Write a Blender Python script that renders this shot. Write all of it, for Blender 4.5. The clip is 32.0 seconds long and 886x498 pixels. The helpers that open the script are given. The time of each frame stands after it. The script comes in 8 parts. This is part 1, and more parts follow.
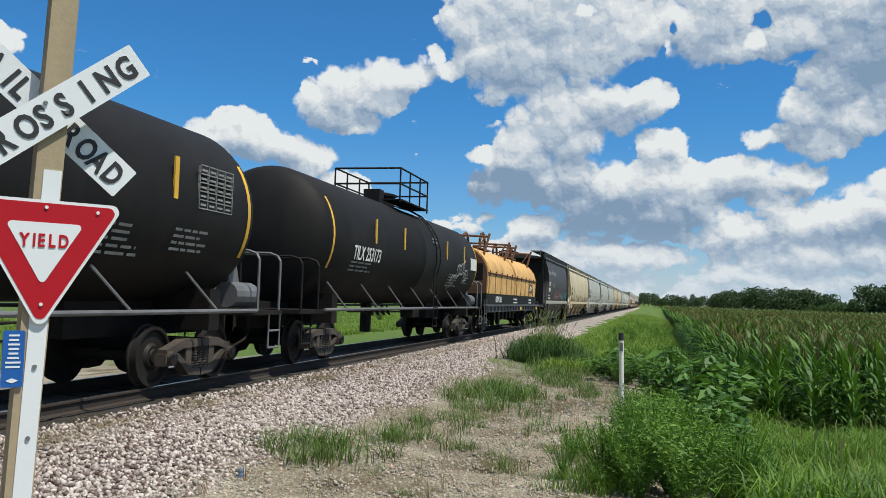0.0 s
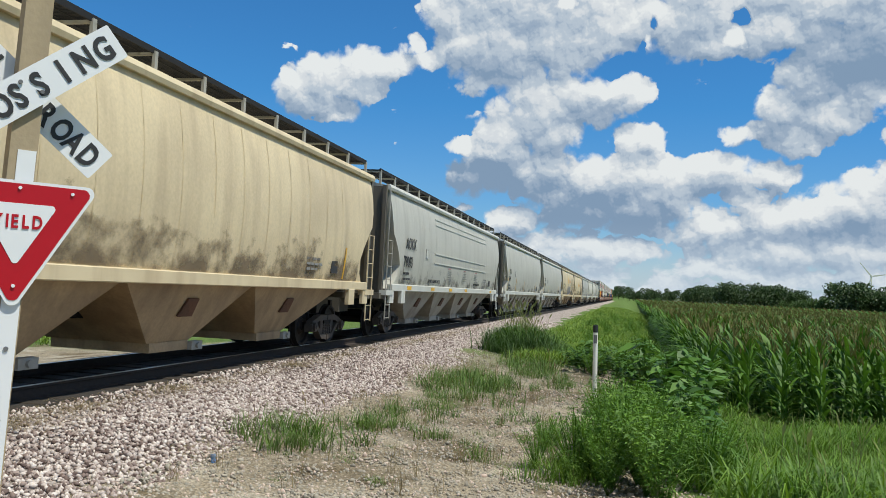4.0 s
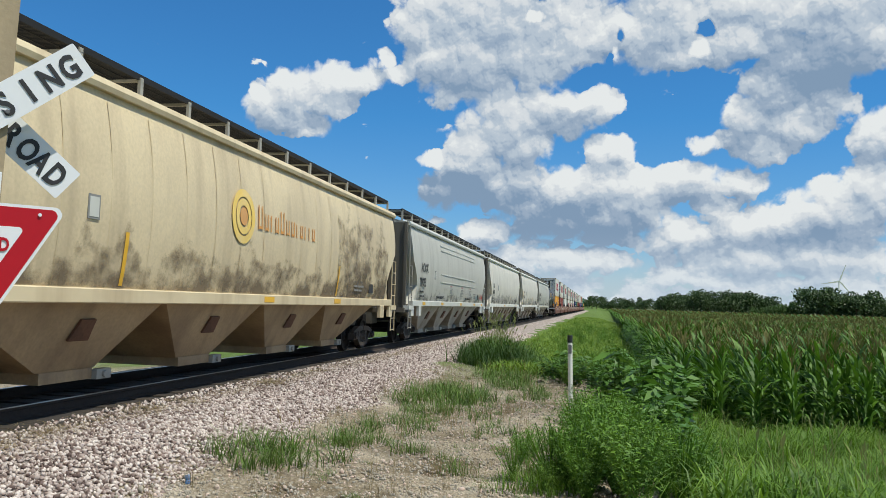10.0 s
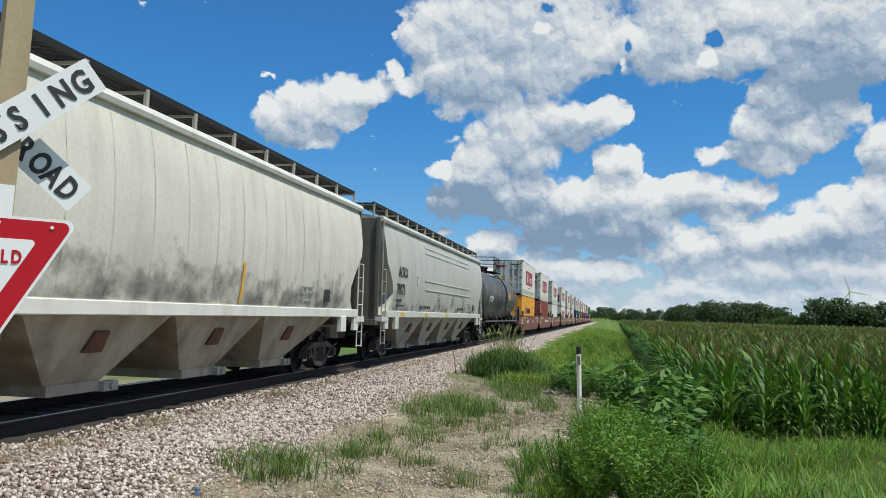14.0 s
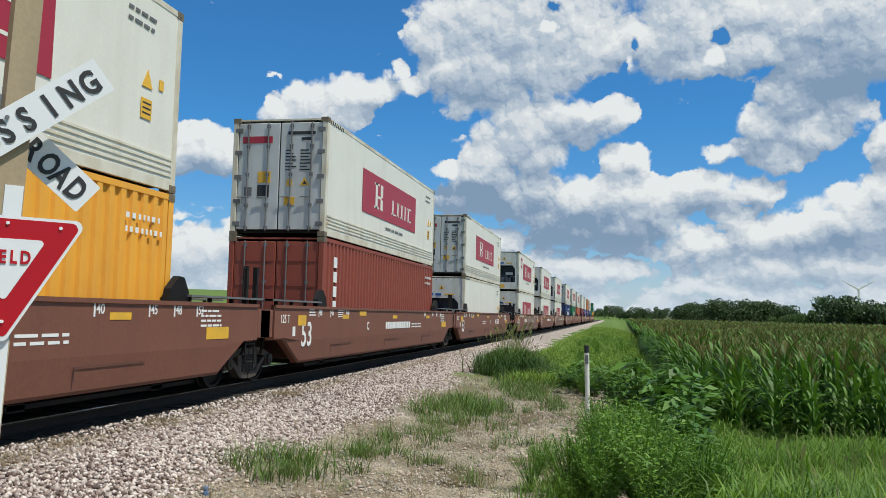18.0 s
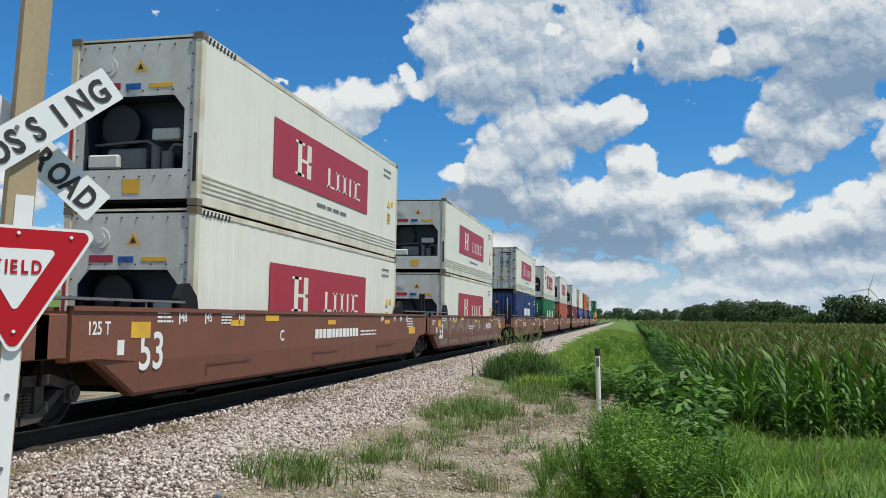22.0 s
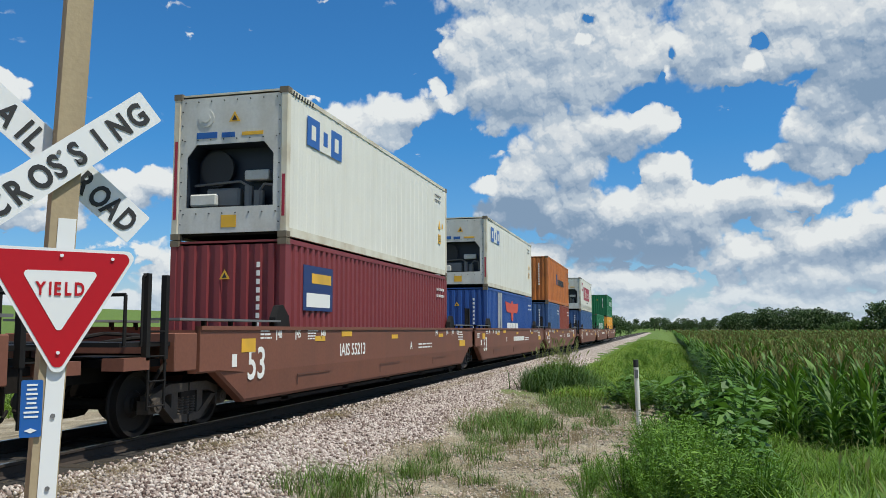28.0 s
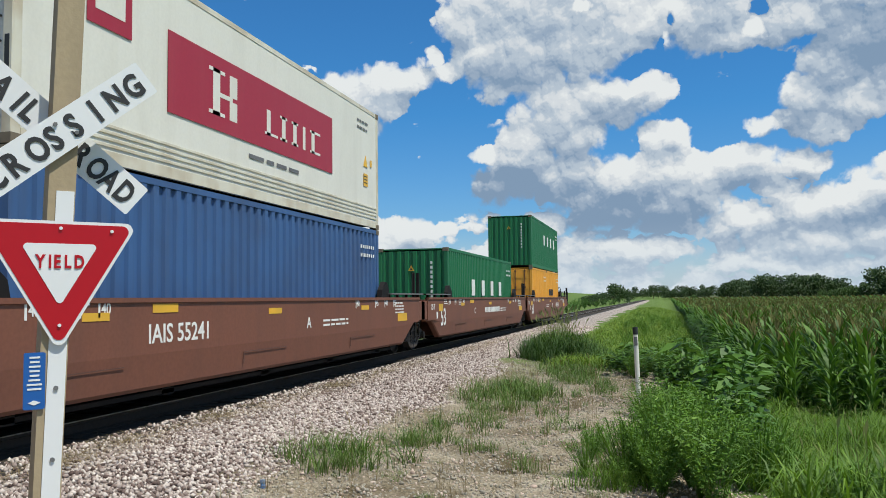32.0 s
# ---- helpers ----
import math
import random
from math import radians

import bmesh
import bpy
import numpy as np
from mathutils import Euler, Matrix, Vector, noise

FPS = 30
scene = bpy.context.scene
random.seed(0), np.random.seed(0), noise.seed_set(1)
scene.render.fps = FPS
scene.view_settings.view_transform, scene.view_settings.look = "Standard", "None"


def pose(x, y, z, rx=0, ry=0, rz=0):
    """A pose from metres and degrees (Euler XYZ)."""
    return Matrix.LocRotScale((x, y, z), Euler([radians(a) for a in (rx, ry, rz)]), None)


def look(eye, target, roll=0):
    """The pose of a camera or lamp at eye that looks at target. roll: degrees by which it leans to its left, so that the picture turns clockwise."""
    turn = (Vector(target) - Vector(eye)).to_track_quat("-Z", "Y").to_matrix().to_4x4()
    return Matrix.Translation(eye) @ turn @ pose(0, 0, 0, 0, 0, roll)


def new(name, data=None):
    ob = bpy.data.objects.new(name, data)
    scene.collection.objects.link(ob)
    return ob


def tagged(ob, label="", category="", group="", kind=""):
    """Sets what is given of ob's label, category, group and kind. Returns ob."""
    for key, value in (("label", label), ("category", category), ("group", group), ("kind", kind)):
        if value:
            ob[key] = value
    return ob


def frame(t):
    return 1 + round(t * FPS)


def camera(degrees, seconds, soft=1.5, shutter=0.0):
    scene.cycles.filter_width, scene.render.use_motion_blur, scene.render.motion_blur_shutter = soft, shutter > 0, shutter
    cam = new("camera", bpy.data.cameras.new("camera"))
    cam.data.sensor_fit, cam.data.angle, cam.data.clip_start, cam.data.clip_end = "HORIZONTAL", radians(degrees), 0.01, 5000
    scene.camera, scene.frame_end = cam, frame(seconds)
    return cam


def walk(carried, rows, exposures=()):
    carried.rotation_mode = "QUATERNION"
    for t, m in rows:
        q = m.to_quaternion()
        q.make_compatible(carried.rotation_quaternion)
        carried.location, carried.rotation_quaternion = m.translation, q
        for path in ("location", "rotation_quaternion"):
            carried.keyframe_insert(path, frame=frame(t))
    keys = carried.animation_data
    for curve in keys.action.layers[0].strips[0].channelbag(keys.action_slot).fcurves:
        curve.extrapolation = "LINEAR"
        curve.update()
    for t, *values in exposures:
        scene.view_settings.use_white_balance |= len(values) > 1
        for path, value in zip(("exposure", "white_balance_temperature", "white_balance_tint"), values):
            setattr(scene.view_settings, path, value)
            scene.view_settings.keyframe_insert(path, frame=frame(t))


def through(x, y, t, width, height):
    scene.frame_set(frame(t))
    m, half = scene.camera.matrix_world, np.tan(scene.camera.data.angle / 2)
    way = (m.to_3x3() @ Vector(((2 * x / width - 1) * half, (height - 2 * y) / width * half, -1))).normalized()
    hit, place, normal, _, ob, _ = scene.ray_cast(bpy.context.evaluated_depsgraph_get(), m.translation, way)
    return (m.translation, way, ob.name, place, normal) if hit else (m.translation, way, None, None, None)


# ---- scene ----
cam = camera(56.14, 32.0, soft=0.8, shutter=0.0)
# seconds, x, y, z, yaw, pitch, roll of the hand-held camera beside the track
PATH = [
    (0, 0.027, 0.015, 1.477, 13.90, 3.39, -1.86),
    (0.5, 0.029, 0.020, 1.478, 13.92, 3.26, -1.85),
    (1, 0.027, 0.020, 1.482, 13.98, 2.90, -1.96),
    (1.5, 0.038, 0.024, 1.478, 14.08, 2.38, -1.89),
    (2, 0.040, 0.022, 1.477, 13.79, 2.20, -1.93),
    (2.5, 0.032, 0.014, 1.476, 13.96, 2.38, -2.46),
    (4.5, 0.026, 0.003, 1.471, 11.91, 2.88, -2.92),
    (5, 0.024, 0.002, 1.472, 11.79, 3.10, -2.86),
    (5.5, 0.020, -0.002, 1.473, 10.99, 3.45, -2.66),
    (6, 0.019, -0.004, 1.468, 9.87, 3.79, -2.53),
    (6.5, 0.025, 0.000, 1.466, 9.01, 3.95, -2.58),
    (7, 0.024, 0.003, 1.465, 8.86, 3.97, -2.22),
    (7.5, 0.021, 0.004, 1.463, 8.89, 3.95, -2.32),
    (8, 0.020, 0.003, 1.465, 9.63, 3.93, -2.29),
    (8.5, 0.019, 0.001, 1.467, 9.81, 3.81, -2.29),
    (9, 0.021, 0.005, 1.467, 10.27, 3.53, -2.13),
    (9.5, 0.024, 0.004, 1.469, 10.55, 3.58, -1.79),
    (10, 0.028, -0.000, 1.472, 10.49, 3.74, -1.67),
    (10.5, 0.026, -0.001, 1.472, 10.71, 3.90, -1.73),
    (11, 0.029, -0.007, 1.475, 11.02, 4.11, -1.74),
    (11.5, 0.029, -0.012, 1.475, 10.46, 4.46, -1.64),
    (12, 0.027, -0.017, 1.477, 10.53, 4.82, -1.96),
    (12.5, 0.026, -0.017, 1.481, 11.07, 4.91, -1.98),
    (13, 0.025, -0.017, 1.477, 10.52, 4.96, -1.74),
    (13.5, 0.028, -0.019, 1.475, 10.89, 4.73, -1.67),
    (14, 0.035, -0.025, 1.471, 11.08, 4.51, -1.56),
    (14.5, 0.033, -0.024, 1.476, 11.09, 4.33, -1.38),
    (16.5, 0.032, -0.023, 1.477, 11.51, 4.42, -1.50),
    (17, 0.032, -0.024, 1.473, 12.00, 4.59, -1.85),
    (17.5, 0.028, -0.019, 1.473, 11.72, 4.44, -1.76),
    (18, 0.023, -0.015, 1.473, 11.56, 4.43, -1.40),
    (18.5, 0.021, -0.011, 1.476, 11.74, 4.33, -1.35),
    (19, 0.013, -0.008, 1.477, 11.79, 4.32, -1.39),
    (19.5, 0.011, -0.005, 1.481, 11.67, 4.39, -1.36),
    (20, 0.014, -0.002, 1.482, 12.00, 4.45, -1.08),
    (20.5, 0.010, 0.000, 1.478, 12.05, 4.51, -0.99),
    (21, 0.005, 0.002, 1.478, 12.08, 4.59, -0.93),
    (21.5, -0.001, 0.003, 1.479, 12.39, 4.59, -0.88),
    (22, -0.002, 0.005, 1.481, 12.15, 4.69, -0.78),
    (22.5, -0.005, 0.008, 1.484, 12.21, 4.91, -0.83),
    (23, -0.012, 0.011, 1.491, 12.57, 4.80, -0.75),
    (23.5, -0.006, 0.012, 1.485, 12.69, 4.81, -0.28),
    (24, -0.004, 0.013, 1.480, 13.07, 4.92, -0.10),
    (24.5, -0.006, 0.014, 1.480, 13.21, 4.88, -0.35),
    (25, -0.011, 0.015, 1.481, 13.41, 4.75, -0.52),
    (25.5, -0.016, 0.015, 1.487, 13.79, 4.66, -0.65),
    (27.5, -0.019, 0.015, 1.498, 15.20, 7.20, -0.51),
    (28, -0.014, 0.006, 1.494, 14.57, 5.56, 0.12),
    (28.5, -0.017, 0.007, 1.490, 14.88, 4.40, 0.55),
    (29, -0.017, 0.010, 1.489, 14.32, 3.89, 0.69),
    (29.5, -0.024, 0.014, 1.489, 14.50, 3.59, 0.73),
    (30, -0.028, 0.015, 1.487, 14.65, 3.52, 0.61),
    (30.5, -0.024, 0.015, 1.488, 14.79, 3.32, 0.62),
    (31, -0.019, 0.014, 1.488, 14.38, 3.38, 0.62),
    (31.5, -0.022, 0.012, 1.489, 14.43, 3.40, 0.51),
    (32, -0.024, 0.013, 1.489, 14.53, 3.49, 0.68),
]
walk(cam, [(t, pose(x, y, z, 90 + pitch, roll, yaw)) for t, x, y, z, yaw, pitch, roll in PATH])

# ---- sky and sun ----
SUN_EL, SUN_AZ = 65.0, 108.0          # degrees; azimuth clockwise from +y
world = bpy.data.worlds.new("sky")
scene.world = world
world.use_nodes = True


def node(tree, kind, **values):
    n = tree.nodes.new(kind)
    for key, value in values.items():
        n.inputs[int(key[1:])].default_value = value
    return n


def math_node(tree, op, a, b=None, clamp=False):
    n = tree.nodes.new("ShaderNodeMath")
    n.operation, n.use_clamp = op, clamp
    for i, v in enumerate((a, b)):
        if v is None:
            continue
        if isinstance(v, (int, float)):
            n.inputs[i].default_value = v
        else:
            tree.links.new(v, n.inputs[i])
    return n.outputs[0]


# cumulus: azimuth, elevation and two radii in degrees; holes let the blue through, grey marks thick bases
PUFF = [(-22.9, 12.9, 2.2, 1.9), (-21.1, 14.0, 2.34, 1.89), (-19.4, 13.7, 2.27, 1.36), (-18.4, 14.7, 2.34, 1.43), (-16.3, 15.0, 2.07, 1.2), (-14.3, 15.4, 1.35, 0.83), (-21.4, 12.0, 2.67, 1.07), (-14.9, 16.5, 0.64, 0.67)]
HEAP = [(-12.8, 18.8, 2.03, 1.84), (-10.5, 20.1, 3.29, 2.56), (-6.9, 20.3, 4.02, 2.92), (-3.3, 19.9, 3.66, 2.93), (-11.6, 16.6, 2.32, 2.05), (-8.9, 16.3, 4.11, 3.29), (-5.2, 16.3, 4.3, 2.99), (-2.1, 17.9, 3.34, 2.23), (-0.6, 13.8, 1.97, 1.44), (-3.1, 13.5, 3.03, 1.97), (-6.3, 12.6, 3.61, 3.23), (-8.7, 9.9, 2.23, 2.46), (-7.2, 7.9, 3.4, 1.7), (-11.4, 9.8, 1.15, 0.61), (-10.4, 7.8, 2.47, 1.47), (-5.0, 10.9, 2.11, 1.72)]
CREST = [(2.0, 18.1, 2.96, 2.22), (4.6, 19.5, 3.31, 2.94), (7.9, 17.7, 3.34, 1.86), (8.6, 19.9, 3.66, 2.2), (5.2, 16.6, 2.05, 1.12), (12.0, 19.2, 3.68, 2.21), (14.3, 19.3, 4.05, 2.58), (10.7, 17.1, 2.23, 1.12), (-7.7, 23.2, 7.17, 2.87), (3.9, 23.0, 8.97, 2.87), (15.9, 21.3, 7.26, 2.91)]
ANVIL = [(13.6, 16.0, 3.93, 2.44), (11.1, 14.3, 2.08, 1.89), (15.6, 16.5, 3.74, 3.18), (9.4, 12.5, 1.9, 1.6), (7.9, 11.0, 2.1, 0.69), (10.3, 10.7, 2.3, 1.15), (12.3, 11.9, 2.48, 1.37), (14.4, 13.2, 2.09, 1.37), (17.6, 11.2, 2.29, 1.72)]
SHELF = [(0.8, 10.6, 1.61, 1.3), (-5.1, 8.8, 2.31, 1.62), (-2.4, 8.2, 2.89, 1.62), (0.2, 8.4, 3.08, 1.62), (3.2, 8.1, 3.09, 1.77), (6.1, 8.6, 3.08, 1.39), (8.7, 8.4, 2.12, 1.16), (-3.5, 6.1, 3.49, 1.63), (0.3, 6.1, 3.88, 1.78), (3.2, 6.3, 2.32, 1.39), (-7.4, 5.0, 2.33, 0.93)]
BANK = [(7.9, 6.8, 1.93, 1.24), (5.2, 4.9, 3.11, 1.24), (8.5, 5.1, 3.49, 1.75), (11.9, 5.4, 3.49, 1.86), (14.8, 6.4, 3.1, 2.17), (17.3, 7.9, 2.7, 1.93), (13.2, 3.8, 4.67, 1.56), (10.2, 3.5, 4.67, 1.17), (-2.0, 3.2, 4.67, 1.01), (-8.1, 2.9, 3.89, 1.01)]
WEST = [(-28.0, 10.6, 2.87, 1.61), (-30.4, 10.0, 2.3, 1.46), (-32.9, 9.8, 2.3, 1.27), (-25.3, 9.8, 2.5, 1.46), (-23.4, 9.3, 1.73, 1.15), (-21.3, 7.3, 2.24, 1.24), (-28.4, 3.8, 3.5, 1.75), (-31.9, 2.9, 3.5, 1.75), (-24.6, 4.3, 3.11, 1.63), (-16.0, 4.6, 2.72, 1.24), (-19.0, 4.0, 2.72, 1.4), (-36.5, 9.1, 2.69, 1.54), (-42.1, 7.8, 4.25, 1.74), (-45.3, 14.2, 3.4, 1.7)]
HOLE = [(-1.2, 15.2, 0.83, 0.75), (1.3, 18.1, 0.52, 0.52), (6.9, 18.4, 0.81, 0.96), (0.6, 16.6, 0.37, 0.52), (-4.3, 20.7, 0.95, 0.44)]
GREY = [(-10.8, 7.5, 3.86, 1.47, 0.8), (-6.3, 8.5, 3.08, 2.12, 0.3), (-2.0, 5.5, 5.82, 1.47, 0.72), (-8.4, 15.9, 4.5, 2.25, 0.22), (12.6, 14.7, 4.52, 2.83, 0.36), (15.2, 16.2, 3.37, 2.62, 0.22), (9.3, 11.0, 2.68, 0.99, 0.35), (3.5, 16.4, 4.49, 1.5, 0.22), (-21.8, 11.8, 2.67, 0.84, 0.3), (-2.5, 12.2, 2.67, 1.52, 0.2), (6.1, 7.7, 3.09, 0.97, 0.25), (10.9, 4.6, 4.66, 0.97, 0.25), (15.4, 4.9, 3.49, 1.16, 0.3), (-26.8, 9.1, 4.62, 0.96, 0.3)]


def tool(tree, op, *values):
    n = tree.nodes.new("ShaderNodeMath")
    n.operation = op
    for i, v in enumerate(values):
        if isinstance(v, (int, float)):
            n.inputs[i].default_value = v
        else:
            tree.links.new(v, n.inputs[i])
    return n.outputs[0]


def vec(tree, op, *values):
    n = tree.nodes.new("ShaderNodeVectorMath")
    n.operation = op
    for i, v in enumerate(values):
        if isinstance(v, tuple):
            n.inputs[i].default_value = v
        else:
            tree.links.new(v, n.inputs[i])
    return n.outputs["Value"] if op == "DOT_PRODUCT" else n.outputs[0]


def field(name):
    tree = bpy.data.node_groups.new(name, "ShaderNodeTree")
    tree.interface.new_socket("place", in_out="INPUT", socket_type="NodeSocketVector")
    tree.interface.new_socket("height", in_out="OUTPUT", socket_type="NodeSocketFloat")
    return tree, tree.nodes.new("NodeGroupInput").outputs[0], tree.nodes.new("NodeGroupOutput").inputs[0]


def blob(tree, place, az, el, rx, ry):
    """1 at the blob's centre, 0 on its rim, less beyond."""
    d = vec(tree, "MULTIPLY_ADD", place, (1 / rx, 1 / ry, 0), (-az / rx, -el / ry, 0))
    return tool(tree, "SUBTRACT", 1.0, vec(tree, "DOT_PRODUCT", d, d))


def noise2(tree, place, size, detail, rough=0.5):
    n = tree.nodes.new("ShaderNodeTexNoise")
    n.noise_dimensions = "2D"
    tree.links.new(place, n.inputs["Vector"])
    n.inputs["Scale"].default_value, n.inputs["Detail"].default_value, n.inputs["Roughness"].default_value = size, detail, rough
    return n


def warped(tree, place, size, detail, reach):
    n = noise2(tree, place, size, detail)
    return vec(tree, "MULTIPLY_ADD", vec(tree, "SUBTRACT", n.outputs["Color"], (0.5, 0.5, 0.5)), (reach, reach, 0), place)


# the bodies of the clouds
bodies, p_in, h_out = field("cloud_bodies")
p = warped(bodies, warped(bodies, p_in, 0.22, 2.0, 1.1), 0.9, 5.0, 1.0)
height = -0.6
for b in PUFF + HEAP + CREST + ANVIL + SHELF + BANK + WEST:
    height = tool(bodies, "SMOOTH_MAX", blob(bodies, p, *b), height, 0.3)
for b in HOLE:
    height = tool(bodies, "SUBTRACT", height, tool(bodies, "MAXIMUM", tool(bodies, "MULTIPLY", blob(bodies, p, *b), 1.5), 0.0))
# low rows of small clouds towards the horizon
low = noise2(bodies, vec(bodies, "MULTIPLY", p, (0.32, 1.0, 0)), 0.8, 3.0)
cut = bodies.nodes.new("ShaderNodeSeparateXYZ")
bodies.links.new(p_in, cut.inputs[0])
band = node(bodies, "ShaderNodeMapRange", i1=7.2, i2=3.2, i3=-0.75, i4=0.34)
bodies.links.new(cut.outputs[1], band.inputs[0])
low = tool(bodies, "ADD", band.outputs[0], tool(bodies, "MULTIPLY", tool(bodies, "SUBTRACT", low.outputs["Fac"], 0.5), 2.6))
height = tool(bodies, "SMOOTH_MAX", height, low, 0.2)
# the sky goes on with fair-weather clouds all round
wide = noise2(bodies, vec(bodies, "MULTIPLY", p, (1.0, 1.6, 0)), 0.06, 4.0)
aside = tool(bodies, "MAXIMUM", tool(bodies, "SUBTRACT", tool(bodies, "ABSOLUTE", tool(bodies, "ADD", cut.outputs[0], 12.0)), 33.0),
             tool(bodies, "SUBTRACT", cut.outputs[1], 23.0))
away = node(bodies, "ShaderNodeMapRange", i1=0.0, i2=5.0, i3=-1.5, i4=-0.1)
bodies.links.new(aside, away.inputs[0])
wide = tool(bodies, "ADD", away.outputs[0], tool(bodies, "MULTIPLY", tool(bodies, "SUBTRACT", wide.outputs["Fac"], 0.5), 5.0))
height = tool(bodies, "MINIMUM", tool(bodies, "MAXIMUM", height, wide), 1.1)
bodies.links.new(height, h_out)

# billows on them, four sizes of rounded heads
billows, p_in, h_out = field("cloud_billows")
p = warped(billows, p_in, 0.8, 4.0, 0.8)
heads = 0.0
for size, depth in ((0.28, 0.62), (0.7, 0.34), (1.7, 0.17), (4.2, 0.06)):
    v = billows.nodes.new("ShaderNodeTexVoronoi")
    v.voronoi_dimensions, v.feature = "2D", "SMOOTH_F1"
    billows.links.new(p, v.inputs["Vector"])
    v.inputs["Scale"].default_value, v.inputs["Smoothness"].default_value = size, 0.35
    d = v.outputs["Distance"]
    heads = tool(billows, "ADD", heads, tool(billows, "MULTIPLY", tool(billows, "SUBTRACT", 0.24, tool(billows, "MULTIPLY", d, d)), depth * 2.2))
fine = noise2(billows, p_in, 1.6, 8.0, 0.62)
heads = tool(billows, "ADD", heads, tool(billows, "MULTIPLY", tool(billows, "SUBTRACT", fine.outputs["Fac"], 0.5), 0.30))
billows.links.new(heads, h_out)

wt = world.node_tree
wt.nodes.clear()
sky = wt.nodes.new("ShaderNodeTexSky")
sky.sky_type, sky.sun_disc = "NISHITA", False
sky.sun_elevation, sky.sun_rotation = radians(SUN_EL), radians(SUN_AZ)
sky.air_density, sky.dust_density, sky.ozone_density, sky.altitude = 1.0, 0.6, 2.5, 300
geo = wt.nodes.new("ShaderNodeTexCoord")
up = wt.nodes.new("ShaderNodeSeparateXYZ")
wt.links.new(geo.outputs["Generated"], up.inputs[0])
place = wt.nodes.new("ShaderNodeCombineXYZ")
wt.links.new(tool(wt, "MULTIPLY", tool(wt, "ARCTAN2", up.outputs[0], up.outputs[1]), 57.2958), place.inputs[0])
wt.links.new(tool(wt, "MULTIPLY", tool(wt, "ARCSINE", up.outputs[2]), 57.2958), place.inputs[1])
place = place.outputs[0]


def sample(tree_of, shift):
    grp = wt.nodes.new("ShaderNodeGroup")
    grp.node_tree = tree_of
    wt.links.new(vec(wt, "ADD", place, shift), grp.inputs[0])
    return grp.outputs[0]


def span(tree, value, a, b, c, d):
    r = node(tree, "ShaderNodeMapRange", i1=a, i2=b, i3=c, i4=d)
    r.interpolation_type = "SMOOTHSTEP"
    tree.links.new(value, r.inputs[0])
    return r.outputs[0]


mass, mass_up = sample(bodies, (0, 0, 0)), sample(bodies, (0.35, 1.25, 0))
head, head_up, head_far = sample(billows, (0, 0, 0)), sample(billows, (0.05, 0.14, 0)), sample(billows, (0.15, 0.5, 0))
here = tool(wt, "ADD", tool(wt, "ADD", mass, 0.08), tool(wt, "MULTIPLY", head, 0.75))
soft = span(wt, noise2(wt, place, 0.35, 2.0).outputs["Fac"], 0.36, 0.66, 0.2, 0.65)
cover = tool(wt, "DIVIDE", tool(wt, "SUBTRACT", here, 0.02), soft)
cover = span(wt, cover, 0.0, 1.0, 0.0, 1.0)
# lit where the cloud falls away towards the sun, grey under its bulk
light = 0.67
for a, b, weight in ((head, head_up, 0.40), (head, head_far, 0.42), (mass, mass_up, 0.62)):
    light = tool(wt, "ADD", light, tool(wt, "MULTIPLY", tool(wt, "SUBTRACT", a, b), weight))
light = tool(wt, "SUBTRACT", light, tool(wt, "MULTIPLY", tool(wt, "MAXIMUM", mass, 0.0), 0.10))
calm = warped(wt, place, 0.5, 4.0, 1.6)
for b in GREY:
    light = tool(wt, "SUBTRACT", light, tool(wt, "MULTIPLY", span(wt, blob(wt, calm, *b[:4]), -0.6, 0.9, 0.0, 1.0), b[4] * 0.92))
shade = wt.nodes.new("ShaderNodeValToRGB")
shade.color_ramp.interpolation = "EASE"
for pos, colour in ((0.0, (0.26, 0.365, 0.505, 1)), (1.0, (0.93, 0.93, 0.91, 1))):
    shade.color_ramp.elements[int(pos)].color = colour
for pos, colour in ((0.25, (0.375, 0.465, 0.585, 1)), (0.5, (0.55, 0.62, 0.70, 1)), (0.75, (0.78, 0.80, 0.82, 1))):
    shade.color_ramp.elements.new(pos).color = colour
wt.links.new(light, shade.inputs[0])
cloud = wt.nodes.new("ShaderNodeMix")
cloud.data_type, cloud.blend_type = "RGBA", "MULTIPLY"
cloud.inputs[0].default_value = 1.0
cloud.inputs[7].default_value = (9.15, 9.55, 9.8, 1)
wt.links.new(shade.outputs[0], cloud.inputs[6])
tone = wt.nodes.new("ShaderNodeMix")
tone.data_type, tone.blend_type = "RGBA", "MULTIPLY"
tone.inputs[0].default_value = 1.0
hue = wt.nodes.new("ShaderNodeMix")
hue.data_type = "RGBA"
hue.inputs[6].default_value = (0.71, 0.96, 1.25, 1)
hue.inputs[7].default_value = (0.335, 0.93, 1.36, 1)
rise = node(wt, "ShaderNodeMapRange", i1=0.0, i2=0.22, i3=0.0, i4=1.0)
wt.links.new(up.outputs[2], rise.inputs[0])
wt.links.new(rise.outputs[0], hue.inputs[0])
wt.links.new(hue.outputs[2], tone.inputs[7])
wt.links.new(sky.outputs[0], tone.inputs[6])
mixed = wt.nodes.new("ShaderNodeMix")
mixed.data_type = "RGBA"
wt.links.new(cover, mixed.inputs[0])
wt.links.new(tone.outputs[2], mixed.inputs[6])
wt.links.new(cloud.outputs[2], mixed.inputs[7])
haze = wt.nodes.new("ShaderNodeMix")
haze.data_type = "RGBA"
haze.inputs[7].default_value = (6.0, 7.1, 8.1, 1)
